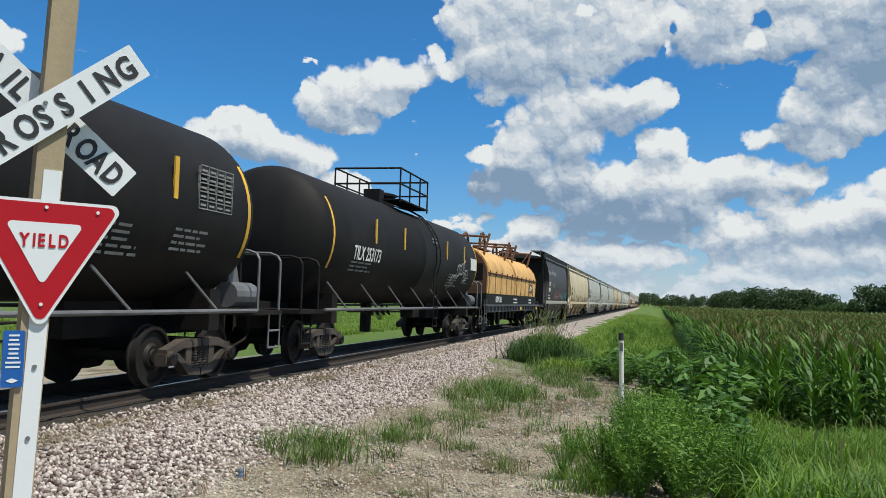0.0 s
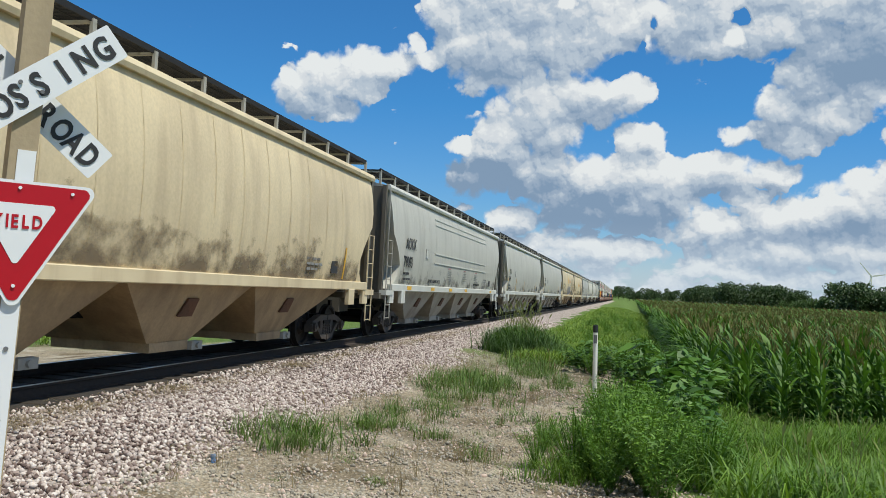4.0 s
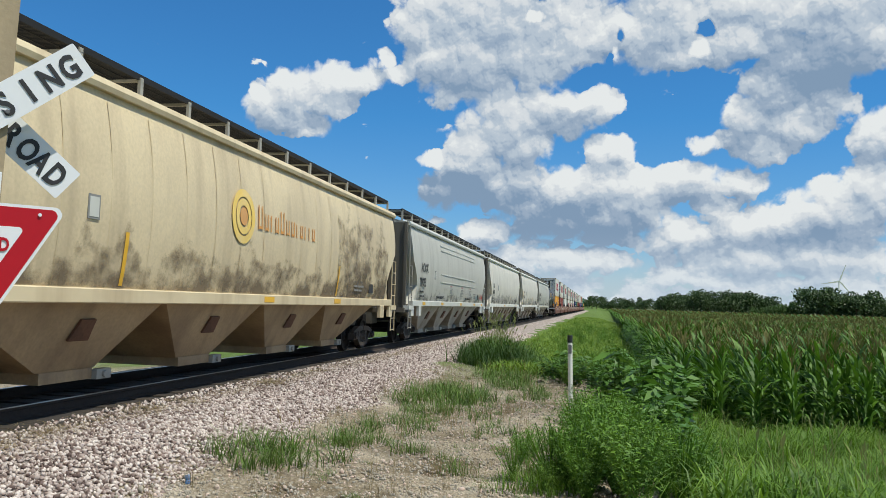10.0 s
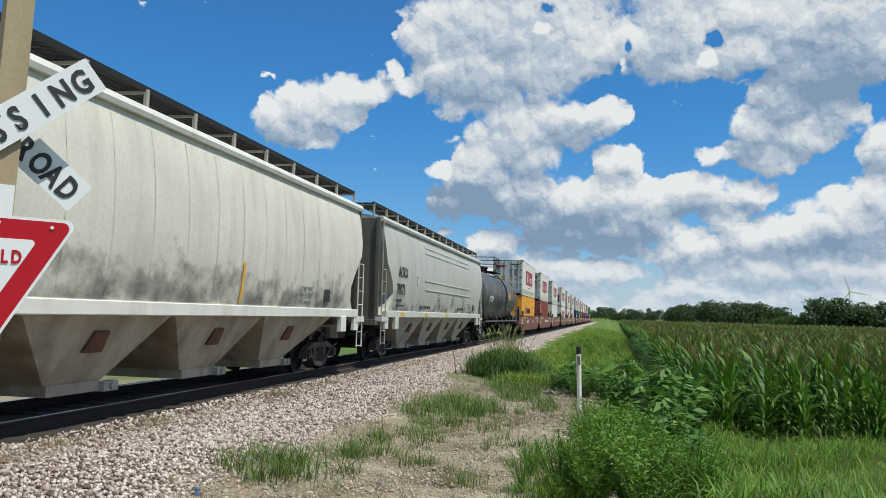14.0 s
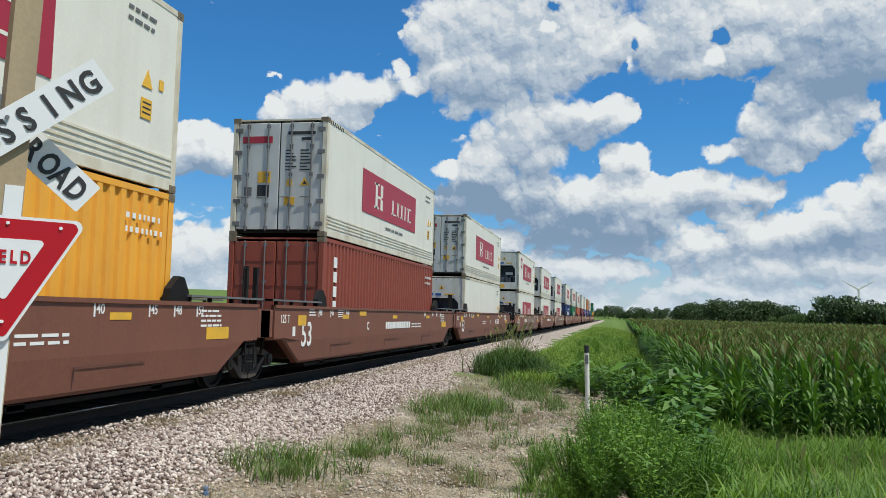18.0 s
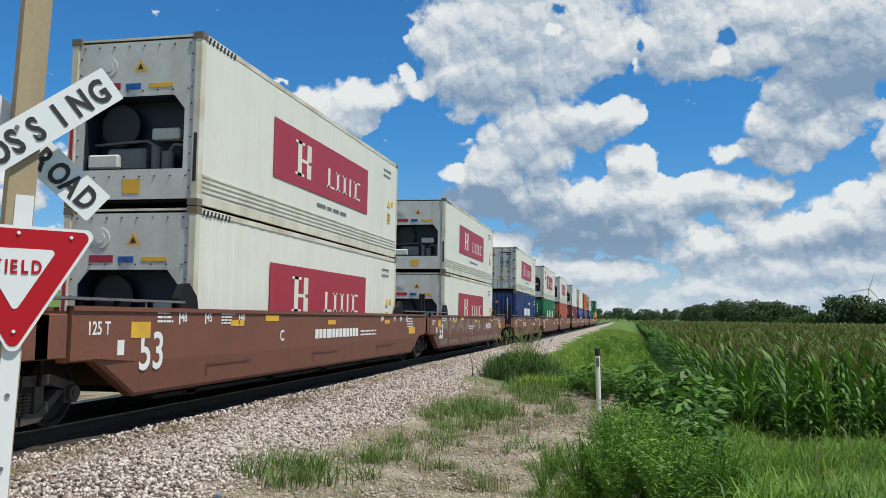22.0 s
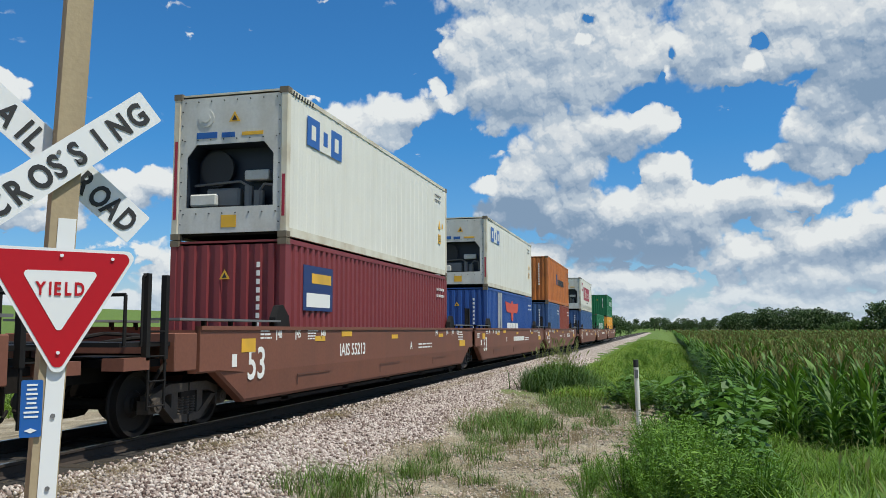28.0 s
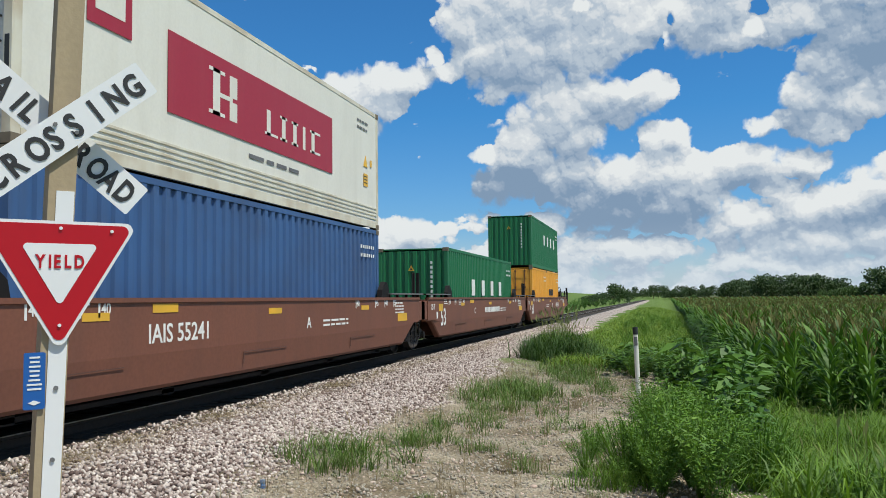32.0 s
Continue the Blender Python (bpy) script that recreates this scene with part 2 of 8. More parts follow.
wt.links.new(span(wt, up.outputs[2], 0.095, 0.0, 0.0, 0.62), haze.inputs[0])
wt.links.new(mixed.outputs[2], haze.inputs[6])
back = node(wt, "ShaderNodeBackground", i1=0.092)
wt.links.new(haze.outputs[2], back.inputs[0])
wo = wt.nodes.new("ShaderNodeOutputWorld")
wt.links.new(back.outputs[0], wo.inputs[0])

sun = new("sun", bpy.data.lights.new("sun", "SUN"))
sun.data.energy, sun.data.angle, sun.data.color = 5.0, radians(0.5), (0.97, 0.95, 0.84)
sun.matrix_basis = look((60 * math.sin(radians(SUN_AZ)), 60 * math.cos(radians(SUN_AZ)), 60 * math.tan(radians(SUN_EL))), (0, 0, 0))
scene.view_settings.exposure = 0.0

# ---- materials ----


def material(name, colour, rough=0.7, metal=0.0, grain=0.0, grain_size=20.0, blotch=0.0, blotch_size=1.5, streak=0.0, dirt=(0.12, 0.09, 0.06),
             bump=0.0, bump_size=40.0, vary=0.0, spec=0.5, through=0.0, island=0.0):
    """Base colour with fine grain, broad blotches, downward streaks of dirt, relief and a change from object to object."""
    m = bpy.data.materials.new(name)
    m.use_nodes = True
    t = m.node_tree
    b = t.nodes["Principled BSDF"]
    b.inputs["Roughness"].default_value, b.inputs["Metallic"].default_value = rough, metal
    b.inputs["Specular IOR Level"].default_value = spec
    co = t.nodes.new("ShaderNodeTexCoord")
    col = t.nodes.new("ShaderNodeRGB")
    col.outputs[0].default_value = (*colour, 1)
    out = col.outputs[0]

    def mixin(out, fac, other, blend="MIX"):
        x = t.nodes.new("ShaderNodeMix")
        x.data_type, x.blend_type = "RGBA", blend
        t.links.new(fac, x.inputs[0])
        t.links.new(out, x.inputs[6])
        x.inputs[7].default_value = (*other, 1)
        return x.outputs[2]

    def noise_at(size, detail=4.0, stretch=None):
        n = node(t, "ShaderNodeTexNoise", i2=size, i3=detail)
        src = co.outputs["Object"]
        if stretch:
            mp = t.nodes.new("ShaderNodeMapping")
            mp.inputs["Scale"].default_value = stretch
            t.links.new(src, mp.inputs[0])
            src = mp.outputs[0]
        t.links.new(src, n.inputs[0])
        return n.outputs[0]

    def span(v, lo, hi, top):
        r = node(t, "ShaderNodeMapRange", i1=lo, i2=hi, i3=0.0, i4=top)
        t.links.new(v, r.inputs[0])
        return r.outputs[0]

    if vary:
        oi = t.nodes.new("ShaderNodeObjectInfo")
        out = mixin(out, span(oi.outputs["Random"], 0, 1, vary), tuple(c * 0.45 for c in colour))
    if island:
        gi = t.nodes.new("ShaderNodeNewGeometry")
        out = mixin(out, span(gi.outputs["Random Per Island"], 0.45, 1.0, island), tuple(c * 0.4 for c in colour))
        out = mixin(out, span(gi.outputs["Random Per Island"], 0.4, 0.0, island), tuple(min(1, c * q) for c, q in zip(colour, (2.1, 1.6, 1.7))))
    if blotch:
        out = mixin(out, span(noise_at(blotch_size), 0.42, 0.75, blotch), dirt)
    if streak:
        out = mixin(out, span(noise_at(1.0, 5.0, (2.6, 2.6, 0.22)), 0.48, 0.8, streak), dirt)
    if grain:
        out = mixin(out, span(noise_at(grain_size, 3.0), 0.35, 0.75, grain), tuple(c * 0.35 for c in colour))
    t.links.new(out, b.inputs["Base Color"])
    if bump:
        bn = node(t, "ShaderNodeBump", i0=bump, i1=0.02)
        t.links.new(noise_at(bump_size, 3.0), bn.inputs["Height"])
        t.links.new(bn.outputs[0], b.inputs["Normal"])
    if through:
        tr = t.nodes.new("ShaderNodeBsdfTranslucent")
        t.links.new(out, tr.inputs[0])
        ms = node(t, "ShaderNodeMixShader", i0=through)
        t.links.new(b.outputs[0], ms.inputs[1])
        t.links.new(tr.outputs[0], ms.inputs[2])
        t.links.new(ms.outputs[0], t.nodes["Material Output"].inputs[0])
    return m


M = {}
M["rail"] = material("rail_steel", (0.040, 0.027, 0.020), 0.85, 0.0, grain=0.4, blotch=0.5, dirt=(0.04, 0.028, 0.02))
M["railtop"] = material("rail_top", (0.45, 0.44, 0.42), 0.3, 1.0)
# near-black track bed: the shade under the train is put into its colour
M["shadebed"] = material("shaded_ballast", (0.03, 0.025, 0.021), 0.9, grain=0.6, grain_size=22, blotch=0.5, dirt=(0.055, 0.045, 0.038), bump=1.0, bump_size=22)
M["tie"] = material("creosoted_wood", (0.022, 0.017, 0.013), 0.9, grain=0.5, grain_size=14, blotch=0.5, vary=0.4, bump=0.6)
M["dirt"] = material("dirt", (0.36, 0.29, 0.21), 0.95, grain=0.5, grain_size=30, blotch=0.55, blotch_size=0.9, dirt=(0.22, 0.17, 0.11), bump=1.0, bump_size=25)
M["black"] = material("black_paint", (0.011, 0.010, 0.010), 0.65, spec=0.18, blotch=0.4, blotch_size=1.2, dirt=(0.026, 0.023, 0.02), streak=0.4, grain=0.2)
M["steel"] = material("dark_steel", (0.012, 0.010, 0.009), 0.75, 0.0, spec=0.2, blotch=0.6, dirt=(0.04, 0.028, 0.02), grain=0.4)
M["rust"] = material("rust", (0.16, 0.07, 0.035), 0.85, blotch=0.7, dirt=(0.06, 0.03, 0.02), grain=0.5)
M["truck"] = material("truck_iron", (0.095, 0.075, 0.06), 0.75, 0.2, blotch=0.7, dirt=(0.03, 0.025, 0.02), grain=0.4)
M["wellred"] = material("well_car_red", (0.188, 0.068, 0.040), 0.65, blotch=0.4, blotch_size=0.8, streak=0.5, dirt=(0.13, 0.055, 0.036), grain=0.25, bump=0.15, bump_size=3)
M["white"] = material("white_paint", (0.74, 0.72, 0.64), 0.45, streak=0.3, dirt=(0.52, 0.48, 0.39), grain=0.08, blotch=0.15)
M["cream"] = material("cream_paint", (0.70, 0.57, 0.36), 0.5, streak=0.6, dirt=(0.32, 0.24, 0.15), blotch=0.4, blotch_size=0.5, grain=0.2)
M["grey"] = material("grey_paint", (0.50, 0.485, 0.425), 0.5, streak=0.6, dirt=(0.30, 0.28, 0.24), blotch=0.25, blotch_size=0.6, grain=0.15)
M["palegrey"] = material("pale_grey_paint", (0.68, 0.64, 0.55), 0.5, streak=0.5, dirt=(0.36, 0.33, 0.28), blotch=0.3, blotch_size=0.8, grain=0.2)
M["dkgrey"] = material("dark_grey_paint", (0.062, 0.064, 0.072), 0.45, streak=0.4, dirt=(0.12, 0.11, 0.10), blotch=0.3)
M["charcoal"] = material("charcoal_paint", (0.042, 0.037, 0.038), 0.5, spec=0.35, streak=0.5, dirt=(0.07, 0.06, 0.05), blotch=0.3)
M["orange"] = material("orange_paint", (0.72, 0.42, 0.14), 0.65, blotch=0.65, blotch_size=1.6, dirt=(0.36, 0.15, 0.045), streak=0.6, grain=0.2)
M["charcoal_seam"] = M["charcoal"]
M["wheel"] = material("wheel_steel", (0.026, 0.022, 0.02), 0.6, 0.2, spec=0.25, blotch=0.5, dirt=(0.02, 0.018, 0.016))
M["pipe"] = material("pale_pipe", (0.36, 0.35, 0.31), 0.55, blotch=0.4, dirt=(0.2, 0.15, 0.1))
M["greysteel"] = material("grey_steel", (0.17, 0.17, 0.175), 0.55, 0.2, blotch=0.5, dirt=(0.07, 0.06, 0.055), streak=0.4)
M["grating"] = material("grating", (0.02, 0.02, 0.021), 0.7, 0.0, spec=0.25)
M["sillgrey"] = material("sill_grey", (0.55, 0.55, 0.50), 0.5, streak=0.4, dirt=(0.36, 0.33, 0.28), blotch=0.2)
M["whitesill"] = material("sill_white", (0.68, 0.67, 0.61), 0.5, streak=0.5, dirt=(0.36, 0.32, 0.26), blotch=0.2)
M["creamsill"] = material("sill_cream", (0.64, 0.53, 0.34), 0.5, streak=0.6, dirt=(0.32, 0.22, 0.12), blotch=0.3)
M["grey_seam"] = material("seam_grey", (0.41, 0.395, 0.345), 0.6)
M["palegrey_seam"] = material("seam_pale", (0.57, 0.535, 0.46), 0.6)
M["cream_seam"] = material("seam_cream", (0.59, 0.475, 0.29), 0.6)
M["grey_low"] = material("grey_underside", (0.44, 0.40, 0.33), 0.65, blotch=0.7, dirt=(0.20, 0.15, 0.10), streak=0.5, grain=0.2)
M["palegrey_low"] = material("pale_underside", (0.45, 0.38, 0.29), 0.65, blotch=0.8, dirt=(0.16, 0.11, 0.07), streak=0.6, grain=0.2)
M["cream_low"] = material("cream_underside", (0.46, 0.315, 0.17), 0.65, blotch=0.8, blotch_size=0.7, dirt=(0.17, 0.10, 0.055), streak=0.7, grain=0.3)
M["grime"] = material("grimy_end_paint", (0.13, 0.115, 0.09), 0.7, blotch=0.6, dirt=(0.10, 0.085, 0.065), streak=0.6, grain=0.2)


def film(name, colour, lo, hi, top, foot, head):
    """A thin film of soot with ragged gaps: dense at height foot, gone at height head."""
    mt = material(name, colour, 0.8, blotch=0.5, blotch_size=3.0, dirt=tuple(c * 0.5 for c in colour))
    t = mt.node_tree
    co = t.nodes.new("ShaderNodeTexCoord")
    mp = t.nodes.new("ShaderNodeMapping")
    mp.inputs["Scale"].default_value = (1, 0.9, 1.2)
    t.links.new(co.outputs["Object"], mp.inputs[0])
    n = node(t, "ShaderNodeTexNoise", i2=1.5, i3=9.0, i4=0.66)
    t.links.new(mp.outputs[0], n.inputs[0])
    sep = t.nodes.new("ShaderNodeSeparateXYZ")
    t.links.new(co.outputs["Object"], sep.inputs[0])
    fade = node(t, "ShaderNodeMapRange", i1=foot, i2=head, i3=0.22, i4=-0.25)
    t.links.new(sep.outputs[2], fade.inputs[0])
    r = node(t, "ShaderNodeMapRange", i1=lo, i2=hi, i3=0.0, i4=top)
    t.links.new(math_node(t, "ADD", n.outputs[0], fade.outputs[0]), r.inputs[0])
    t.links.new(r.outputs[0], t.nodes["Principled BSDF"].inputs["Alpha"])
    return mt


M["soot_pale"] = film("black_soot", (0.14, 0.135, 0.125), 0.52, 0.76, 0.7, 1.5, 2.9)
M["soot_brown"] = film("brown_grime", (0.19, 0.14, 0.085), 0.54, 0.74, 0.85, 1.5, 3.0)
M["soot_grey"] = film("grey_grime", (0.17, 0.155, 0.13), 0.58, 0.76, 0.6, 1.5, 2.7)
M["soot_dark"] = film("pale_dust", (0.14, 0.12, 0.10), 0.5, 0.75, 0.5, 1.5, 2.8)
M["soot_run"] = film("brown_runs", (0.20, 0.15, 0.095), 0.54, 0.76, 0.7, 1.2, 7.5)
M["faded"] = material("faded_stencil", (0.27, 0.27, 0.26), 0.7, blotch=0.5, blotch_size=4.0, dirt=(0.08, 0.08, 0.08))
M["wingred"] = material("wing_red", (0.58, 0.075, 0.045), 0.6, streak=0.4, dirt=(0.4, 0.06, 0.06))
M["text"] = material("white_lettering", (0.75, 0.75, 0.72), 0.6)
M["graf_blue"] = material("blue_spray", (0.02, 0.10, 0.27), 0.6)
M["graf_red"] = material("red_spray", (0.55, 0.03, 0.02), 0.6)
M["graf_grey"] = material("grey_spray", (0.22, 0.22, 0.21), 0.7)
M["graf_pink"] = material("pink_spray", (0.42, 0.22, 0.22), 0.7)
M["graf_teal"] = material("teal_spray", (0.10, 0.30, 0.36), 0.7)
M["graf_fill"] = material("silver_spray", (0.36, 0.33, 0.27), 0.6, blotch=0.8, blotch_size=2.5, dirt=(0.22, 0.17, 0.11))
M["emblem_orange"] = material("emblem_orange", (0.62, 0.27, 0.06), 0.6, streak=0.5, blotch=0.4, blotch_size=2.0, dirt=(0.55, 0.42, 0.24))
M["emblem_yellow"] = material("emblem_yellow", (0.78, 0.54, 0.13), 0.6, blotch=0.6, blotch_size=2.0, dirt=(0.68, 0.55, 0.33))
M["ink"] = material("black_lettering", (0.02, 0.02, 0.022), 0.6)
M["yellow"] = material("yellow_reflector", (0.75, 0.42, 0.03), 0.5, blotch=0.3)
M["red"] = material("sign_red", (0.43, 0.008, 0.017), 0.4, spec=0.3, grain=0.06)
M["signwhite"] = material("sign_white", (0.74, 0.75, 0.76), 0.35, blotch=0.1, dirt=(0.5, 0.5, 0.5))
M["wood"] = material("weathered_timber", (0.38, 0.30, 0.19), 0.85, streak=0.8, dirt=(0.22, 0.17, 0.11), grain=0.15, grain_size=25, bump=0.12)
M["blue"] = material("sign_blue", (0.012, 0.10, 0.36), 0.4)
M["leaf"] = material("leaf", (0.065, 0.165, 0.016), 0.5, grain=0.3, grain_size=3, blotch=0.45, blotch_size=2.0, dirt=(0.085, 0.18, 0.025), through=0.25, island=0.7)
M["cornleaf"] = material("corn_leaf", (0.056, 0.146, 0.011), 0.55, spec=0.3, blotch=0.6, blotch_size=0.7, dirt=(0.085, 0.165, 0.022), through=0.26, island=0.7)
M["tassel"] = material("corn_tassel", (0.15, 0.14, 0.036), 0.8, through=0.2)
M["grass_tall"] = material("tall_grass", (0.092, 0.200, 0.013), 0.6, blotch=0.6, blotch_size=0.8, dirt=(0.15, 0.25, 0.024), through=0.32, island=0.75)
M["grass"] = material("grass", (0.125, 0.225, 0.016), 0.6, blotch=0.7, blotch_size=1.3, dirt=(0.16, 0.25, 0.028), through=0.3, island=0.75)
M["tree"] = material("tree_leaf", (0.032, 0.072, 0.015), 0.6, blotch=0.5, blotch_size=0.6, dirt=(0.065, 0.12, 0.025), through=0.15, island=0.75)
M["tuft"] = material("tuft_grass", (0.068, 0.150, 0.015), 0.6, blotch=0.6, blotch_size=1.3, dirt=(0.12, 0.16, 0.03), through=0.26, island=0.75)
M["fineleaf"] = material("fine_leaf", (0.080, 0.190, 0.014), 0.6, blotch=0.5, blotch_size=1.5, dirt=(0.13, 0.24, 0.024), through=0.3, island=0.75)
M["seedhead"] = material("seed_head", (0.24, 0.26, 0.09), 0.8, through=0.3)
M["clump"] = material("clump_grass", (0.045, 0.105, 0.018), 0.55, blotch=0.6, blotch_size=1.0, dirt=(0.10, 0.19, 0.035), through=0.3, island=0.75)
M["bush"] = material("bush_leaf", (0.06, 0.13, 0.025), 0.6, blotch=0.5, blotch_size=0.8, dirt=(0.10, 0.17, 0.04), through=0.2, island=0.75)
M["bark"] = material("bark", (0.10, 0.075, 0.055), 0.9, grain=0.5)
M["deadgrass"] = material("dead_grass", (0.15, 0.115, 0.065), 0.9, through=0.1, island=0.5)
M["dryweed"] = material("dry_weed", (0.22, 0.17, 0.08), 0.8, through=0.2)

# ---- mesh helpers ----


def box(bm, x0, y0, z0, x1, y1, z1):
    v = [bm.verts.new((x, y, z)) for x in (x0, x1) for y in (y0, y1) for z in (z0, z1)]
    for f in ((0, 1, 3, 2), (4, 6, 7, 5), (0, 4, 5, 1), (2, 3, 7, 6), (0, 2, 6, 4), (1, 5, 7, 3)):
        bm.faces.new([v[i] for i in f])


def rod(bm, a, b, r, n=6, r2=None, caps=True):
    a, b = Vector(a), Vector(b)
    d = (b - a).normalized()
    u = d.orthogonal().normalized()
    w = d.cross(u)
    rings = []
    for p, rr in ((a, r), (b, r if r2 is None else r2)):
        rings.append([bm.verts.new(p + (u * math.cos(k * 2 * math.pi / n) + w * math.sin(k * 2 * math.pi / n)) * rr) for k in range(n)])
    for k in range(n):
        bm.faces.new((rings[0][k], rings[0][(k + 1) % n], rings[1][(k + 1) % n], rings[1][k]))
    if caps:
        bm.faces.new(rings[0][::-1])
        bm.faces.new(rings[1])


def tube(bm, pts, r, n=6):
    for a, b in zip(pts[:-1], pts[1:]):
        rod(bm, a, b, r, n)


def plate(bm, outline, axis, a, b):
    """A flat plate: an outline of 2D points in the plane across axis, from a to b along it."""
    def at(p, d):
        c = list(p)
        c.insert(axis, d)
        return c
    lo = [bm.verts.new(at(p, a)) for p in outline]
    hi = [bm.verts.new(at(p, b)) for p in outline]
    n = len(lo)
    bm.faces.new(lo)
    bm.faces.new(hi[::-1])
    for k in range(n):
        bm.faces.new((lo[k], hi[k], hi[(k + 1) % n], lo[(k + 1) % n]))


def lathe(bm, profile, axis_y, n=32, centre=(0, 0)):
    """Rings of (along, radius) turned round an axis along y (axis_y) or x."""
    rings = []
    for s, r in profile:
        ring = []
        for k in range(n):
            c, q = math.cos(2 * math.pi * k / n) * r, math.sin(2 * math.pi * k / n) * r
            ring.append(bm.verts.new((centre[0] + c, s, centre[1] + q) if axis_y else (s, centre[0] + c, centre[1] + q)))
        rings.append(ring)
    for a, b in zip(rings[:-1], rings[1:]):
        for k in range(n):
            bm.faces.new((a[k], a[(k + 1) % n], b[(k + 1) % n], b[k]))
    bm.faces.new(rings[0][::-1])
    bm.faces.new(rings[-1])


def mesh_of(name, bm, mat, smooth=False, bevel=0.0):
    if bevel:
        bmesh.ops.bevel(bm, geom=[e for e in bm.edges], offset=bevel, segments=1, affect="EDGES", clamp_overlap=True)
    bmesh.ops.recalc_face_normals(bm, faces=bm.faces[:])
    me = bpy.data.meshes.new(name)
    bm.to_mesh(me)
    bm.free()
    me.materials.append(mat)
    if smooth:
        me.shade_smooth()
        me.set_sharp_from_angle(angle=radians(40))
    return me


def part(name, bm, mat, parent, label="", smooth=False, bevel=0.0):
    ob = new(name, mesh_of(name, bm, mat, smooth, bevel))
    ob.parent = parent
    if label:
        ob["label"] = label
    return ob


def thing(name, m, label, category, group="", kind=""):
    ob = new(name)
    ob.matrix_basis = m
    return tagged(ob, label, category, group, kind)


def setting(name, bm, mat, label, category="", smooth=False, kind="structure"):
    return tagged(new(name, mesh_of(name, bm, mat, smooth)), label, category or name, kind=kind)


def boxpart(name, parent, mat, *b, label="", bevel=0.0):
    bm = bmesh.new()
    box(bm, *b)
    return part(name, bm, mat, parent, label, bevel=bevel)


LETTERS = {}


def lettering(name, words, size, mat, parent, m, label="", squeeze=1.0, bold=0.012):
    """Words as a flat mesh in the built-in font, 2 mm thick; m: the pose, reading along its x, up along its y."""
    key = (words, size, mat.name, squeeze, bold)
    if key not in LETTERS:
        cu = bpy.data.curves.new("words", "FONT")
        cu.body, cu.size, cu.extrude, cu.resolution_u = words, size, 0.002, 3
        cu.offset = size * bold
        tmp = new("words", cu)
        me = bpy.data.meshes.new_from_object(tmp.evaluated_get(bpy.context.evaluated_depsgraph_get()))
        bpy.data.objects.remove(tmp)
        me.transform(Matrix.Diagonal((squeeze, 1, 1, 1)))
        me.materials.clear()
        me.materials.append(mat)
        LETTERS[key] = me
    ob = new(name, LETTERS[key])
    ob.parent = parent
    ob.matrix_basis = m
    if label:
        ob["label"] = label
    return ob


TRACK = -7.97          # the track's centre line


def travelled(t):
    """Metres that the train has come by t."""
    if t < 9:
        return 161.96 - 17.6 * (9 - t)
    if t < 21:
        return 161.96 + 17.6 * (t - 9) - 0.0333 * (t - 9) ** 2
    return 368.36 + 16.8 * (t - 21)


CARS = []              # each car's root and where its near end would stand before the clip

M["framewhite"] = material("container_frame", (0.66, 0.63, 0.52), 0.5, blotch=0.6, blotch_size=1.6, dirt=(0.34, 0.22, 0.10), streak=0.3)
M["endwhite"] = material("container_end", (0.60, 0.60, 0.57), 0.5, blotch=0.4, dirt=(0.38, 0.34, 0.28), streak=0.4, grain=0.15)
M["doorgrey"] = material("door_grey", (0.50, 0.52, 0.52), 0.5, blotch=0.35, dirt=(0.34, 0.32, 0.28), streak=0.4)
M["casting"] = material("casting", (0.16, 0.13, 0.09), 0.7, blotch=0.5)
M["panelred"] = material("panel_red", (0.36, 0.018, 0.04), 0.5, grain=0.1, streak=0.2, dirt=(0.4, 0.1, 0.1))
M["navy"] = material("recess_navy", (0.012, 0.02, 0.035), 0.5)
M["hapag"] = material("orange_box", (0.80, 0.37, 0.035), 0.55, streak=0.3, dirt=(0.45, 0.2, 0.04), blotch=0.2)
M["redbrown"] = material("red_brown_box", (0.25, 0.05, 0.028), 0.6, streak=0.4, dirt=(0.2, 0.05, 0.03), blotch=0.3)
M["redorange"] = material("red_orange_box", (0.42, 0.10, 0.05), 0.6, streak=0.4, dirt=(0.28, 0.09, 0.05), blotch=0.3)
M["navyblue"] = material("navy_box", (0.012, 0.035, 0.135), 0.55, streak=0.3, dirt=(0.03, 0.04, 0.08))
M["midblue"] = material("blue_box", (0.016, 0.072, 0.28), 0.55, streak=0.3, dirt=(0.04, 0.08, 0.2))
M["steelblue"] = material("steel_blue_box", (0.04, 0.108, 0.265), 0.55, streak=0.5, dirt=(0.04, 0.06, 0.12), blotch=0.5, blotch_size=0.8)
M["green"] = material("green_box", (0.008, 0.15, 0.055), 0.55, streak=0.3, dirt=(0.02, 0.08, 0.04))
M["maroon"] = material("maroon_box", (0.20, 0.03, 0.035), 0.55, streak=0.3, dirt=(0.1, 0.02, 0.025))
M["rustorange"] = material("rust_orange_box", (0.54, 0.17, 0.036), 0.6, streak=0.8, dirt=(0.2, 0.06, 0.02), blotch=0.5)
M["repair"] = material("bare_grey_primer", (0.42, 0.43, 0.42), 0.6, streak=0.6, dirt=(0.25, 0.24, 0.22))
M["wellsilver"] = material("faded_silver_spray", (0.205, 0.155, 0.122), 0.65, blotch=0.7, blotch_size=1.6, dirt=(0.16, 0.085, 0.06), grain=0.2)
M["wellseam"] = material("well_seam", (0.10, 0.045, 0.032), 0.6)
M["canblue"] = material("can_blue", (0.10, 0.25, 0.5), 0.3, 0.6, blotch=0.6, blotch_size=20, dirt=(0.6, 0.62, 0.65))
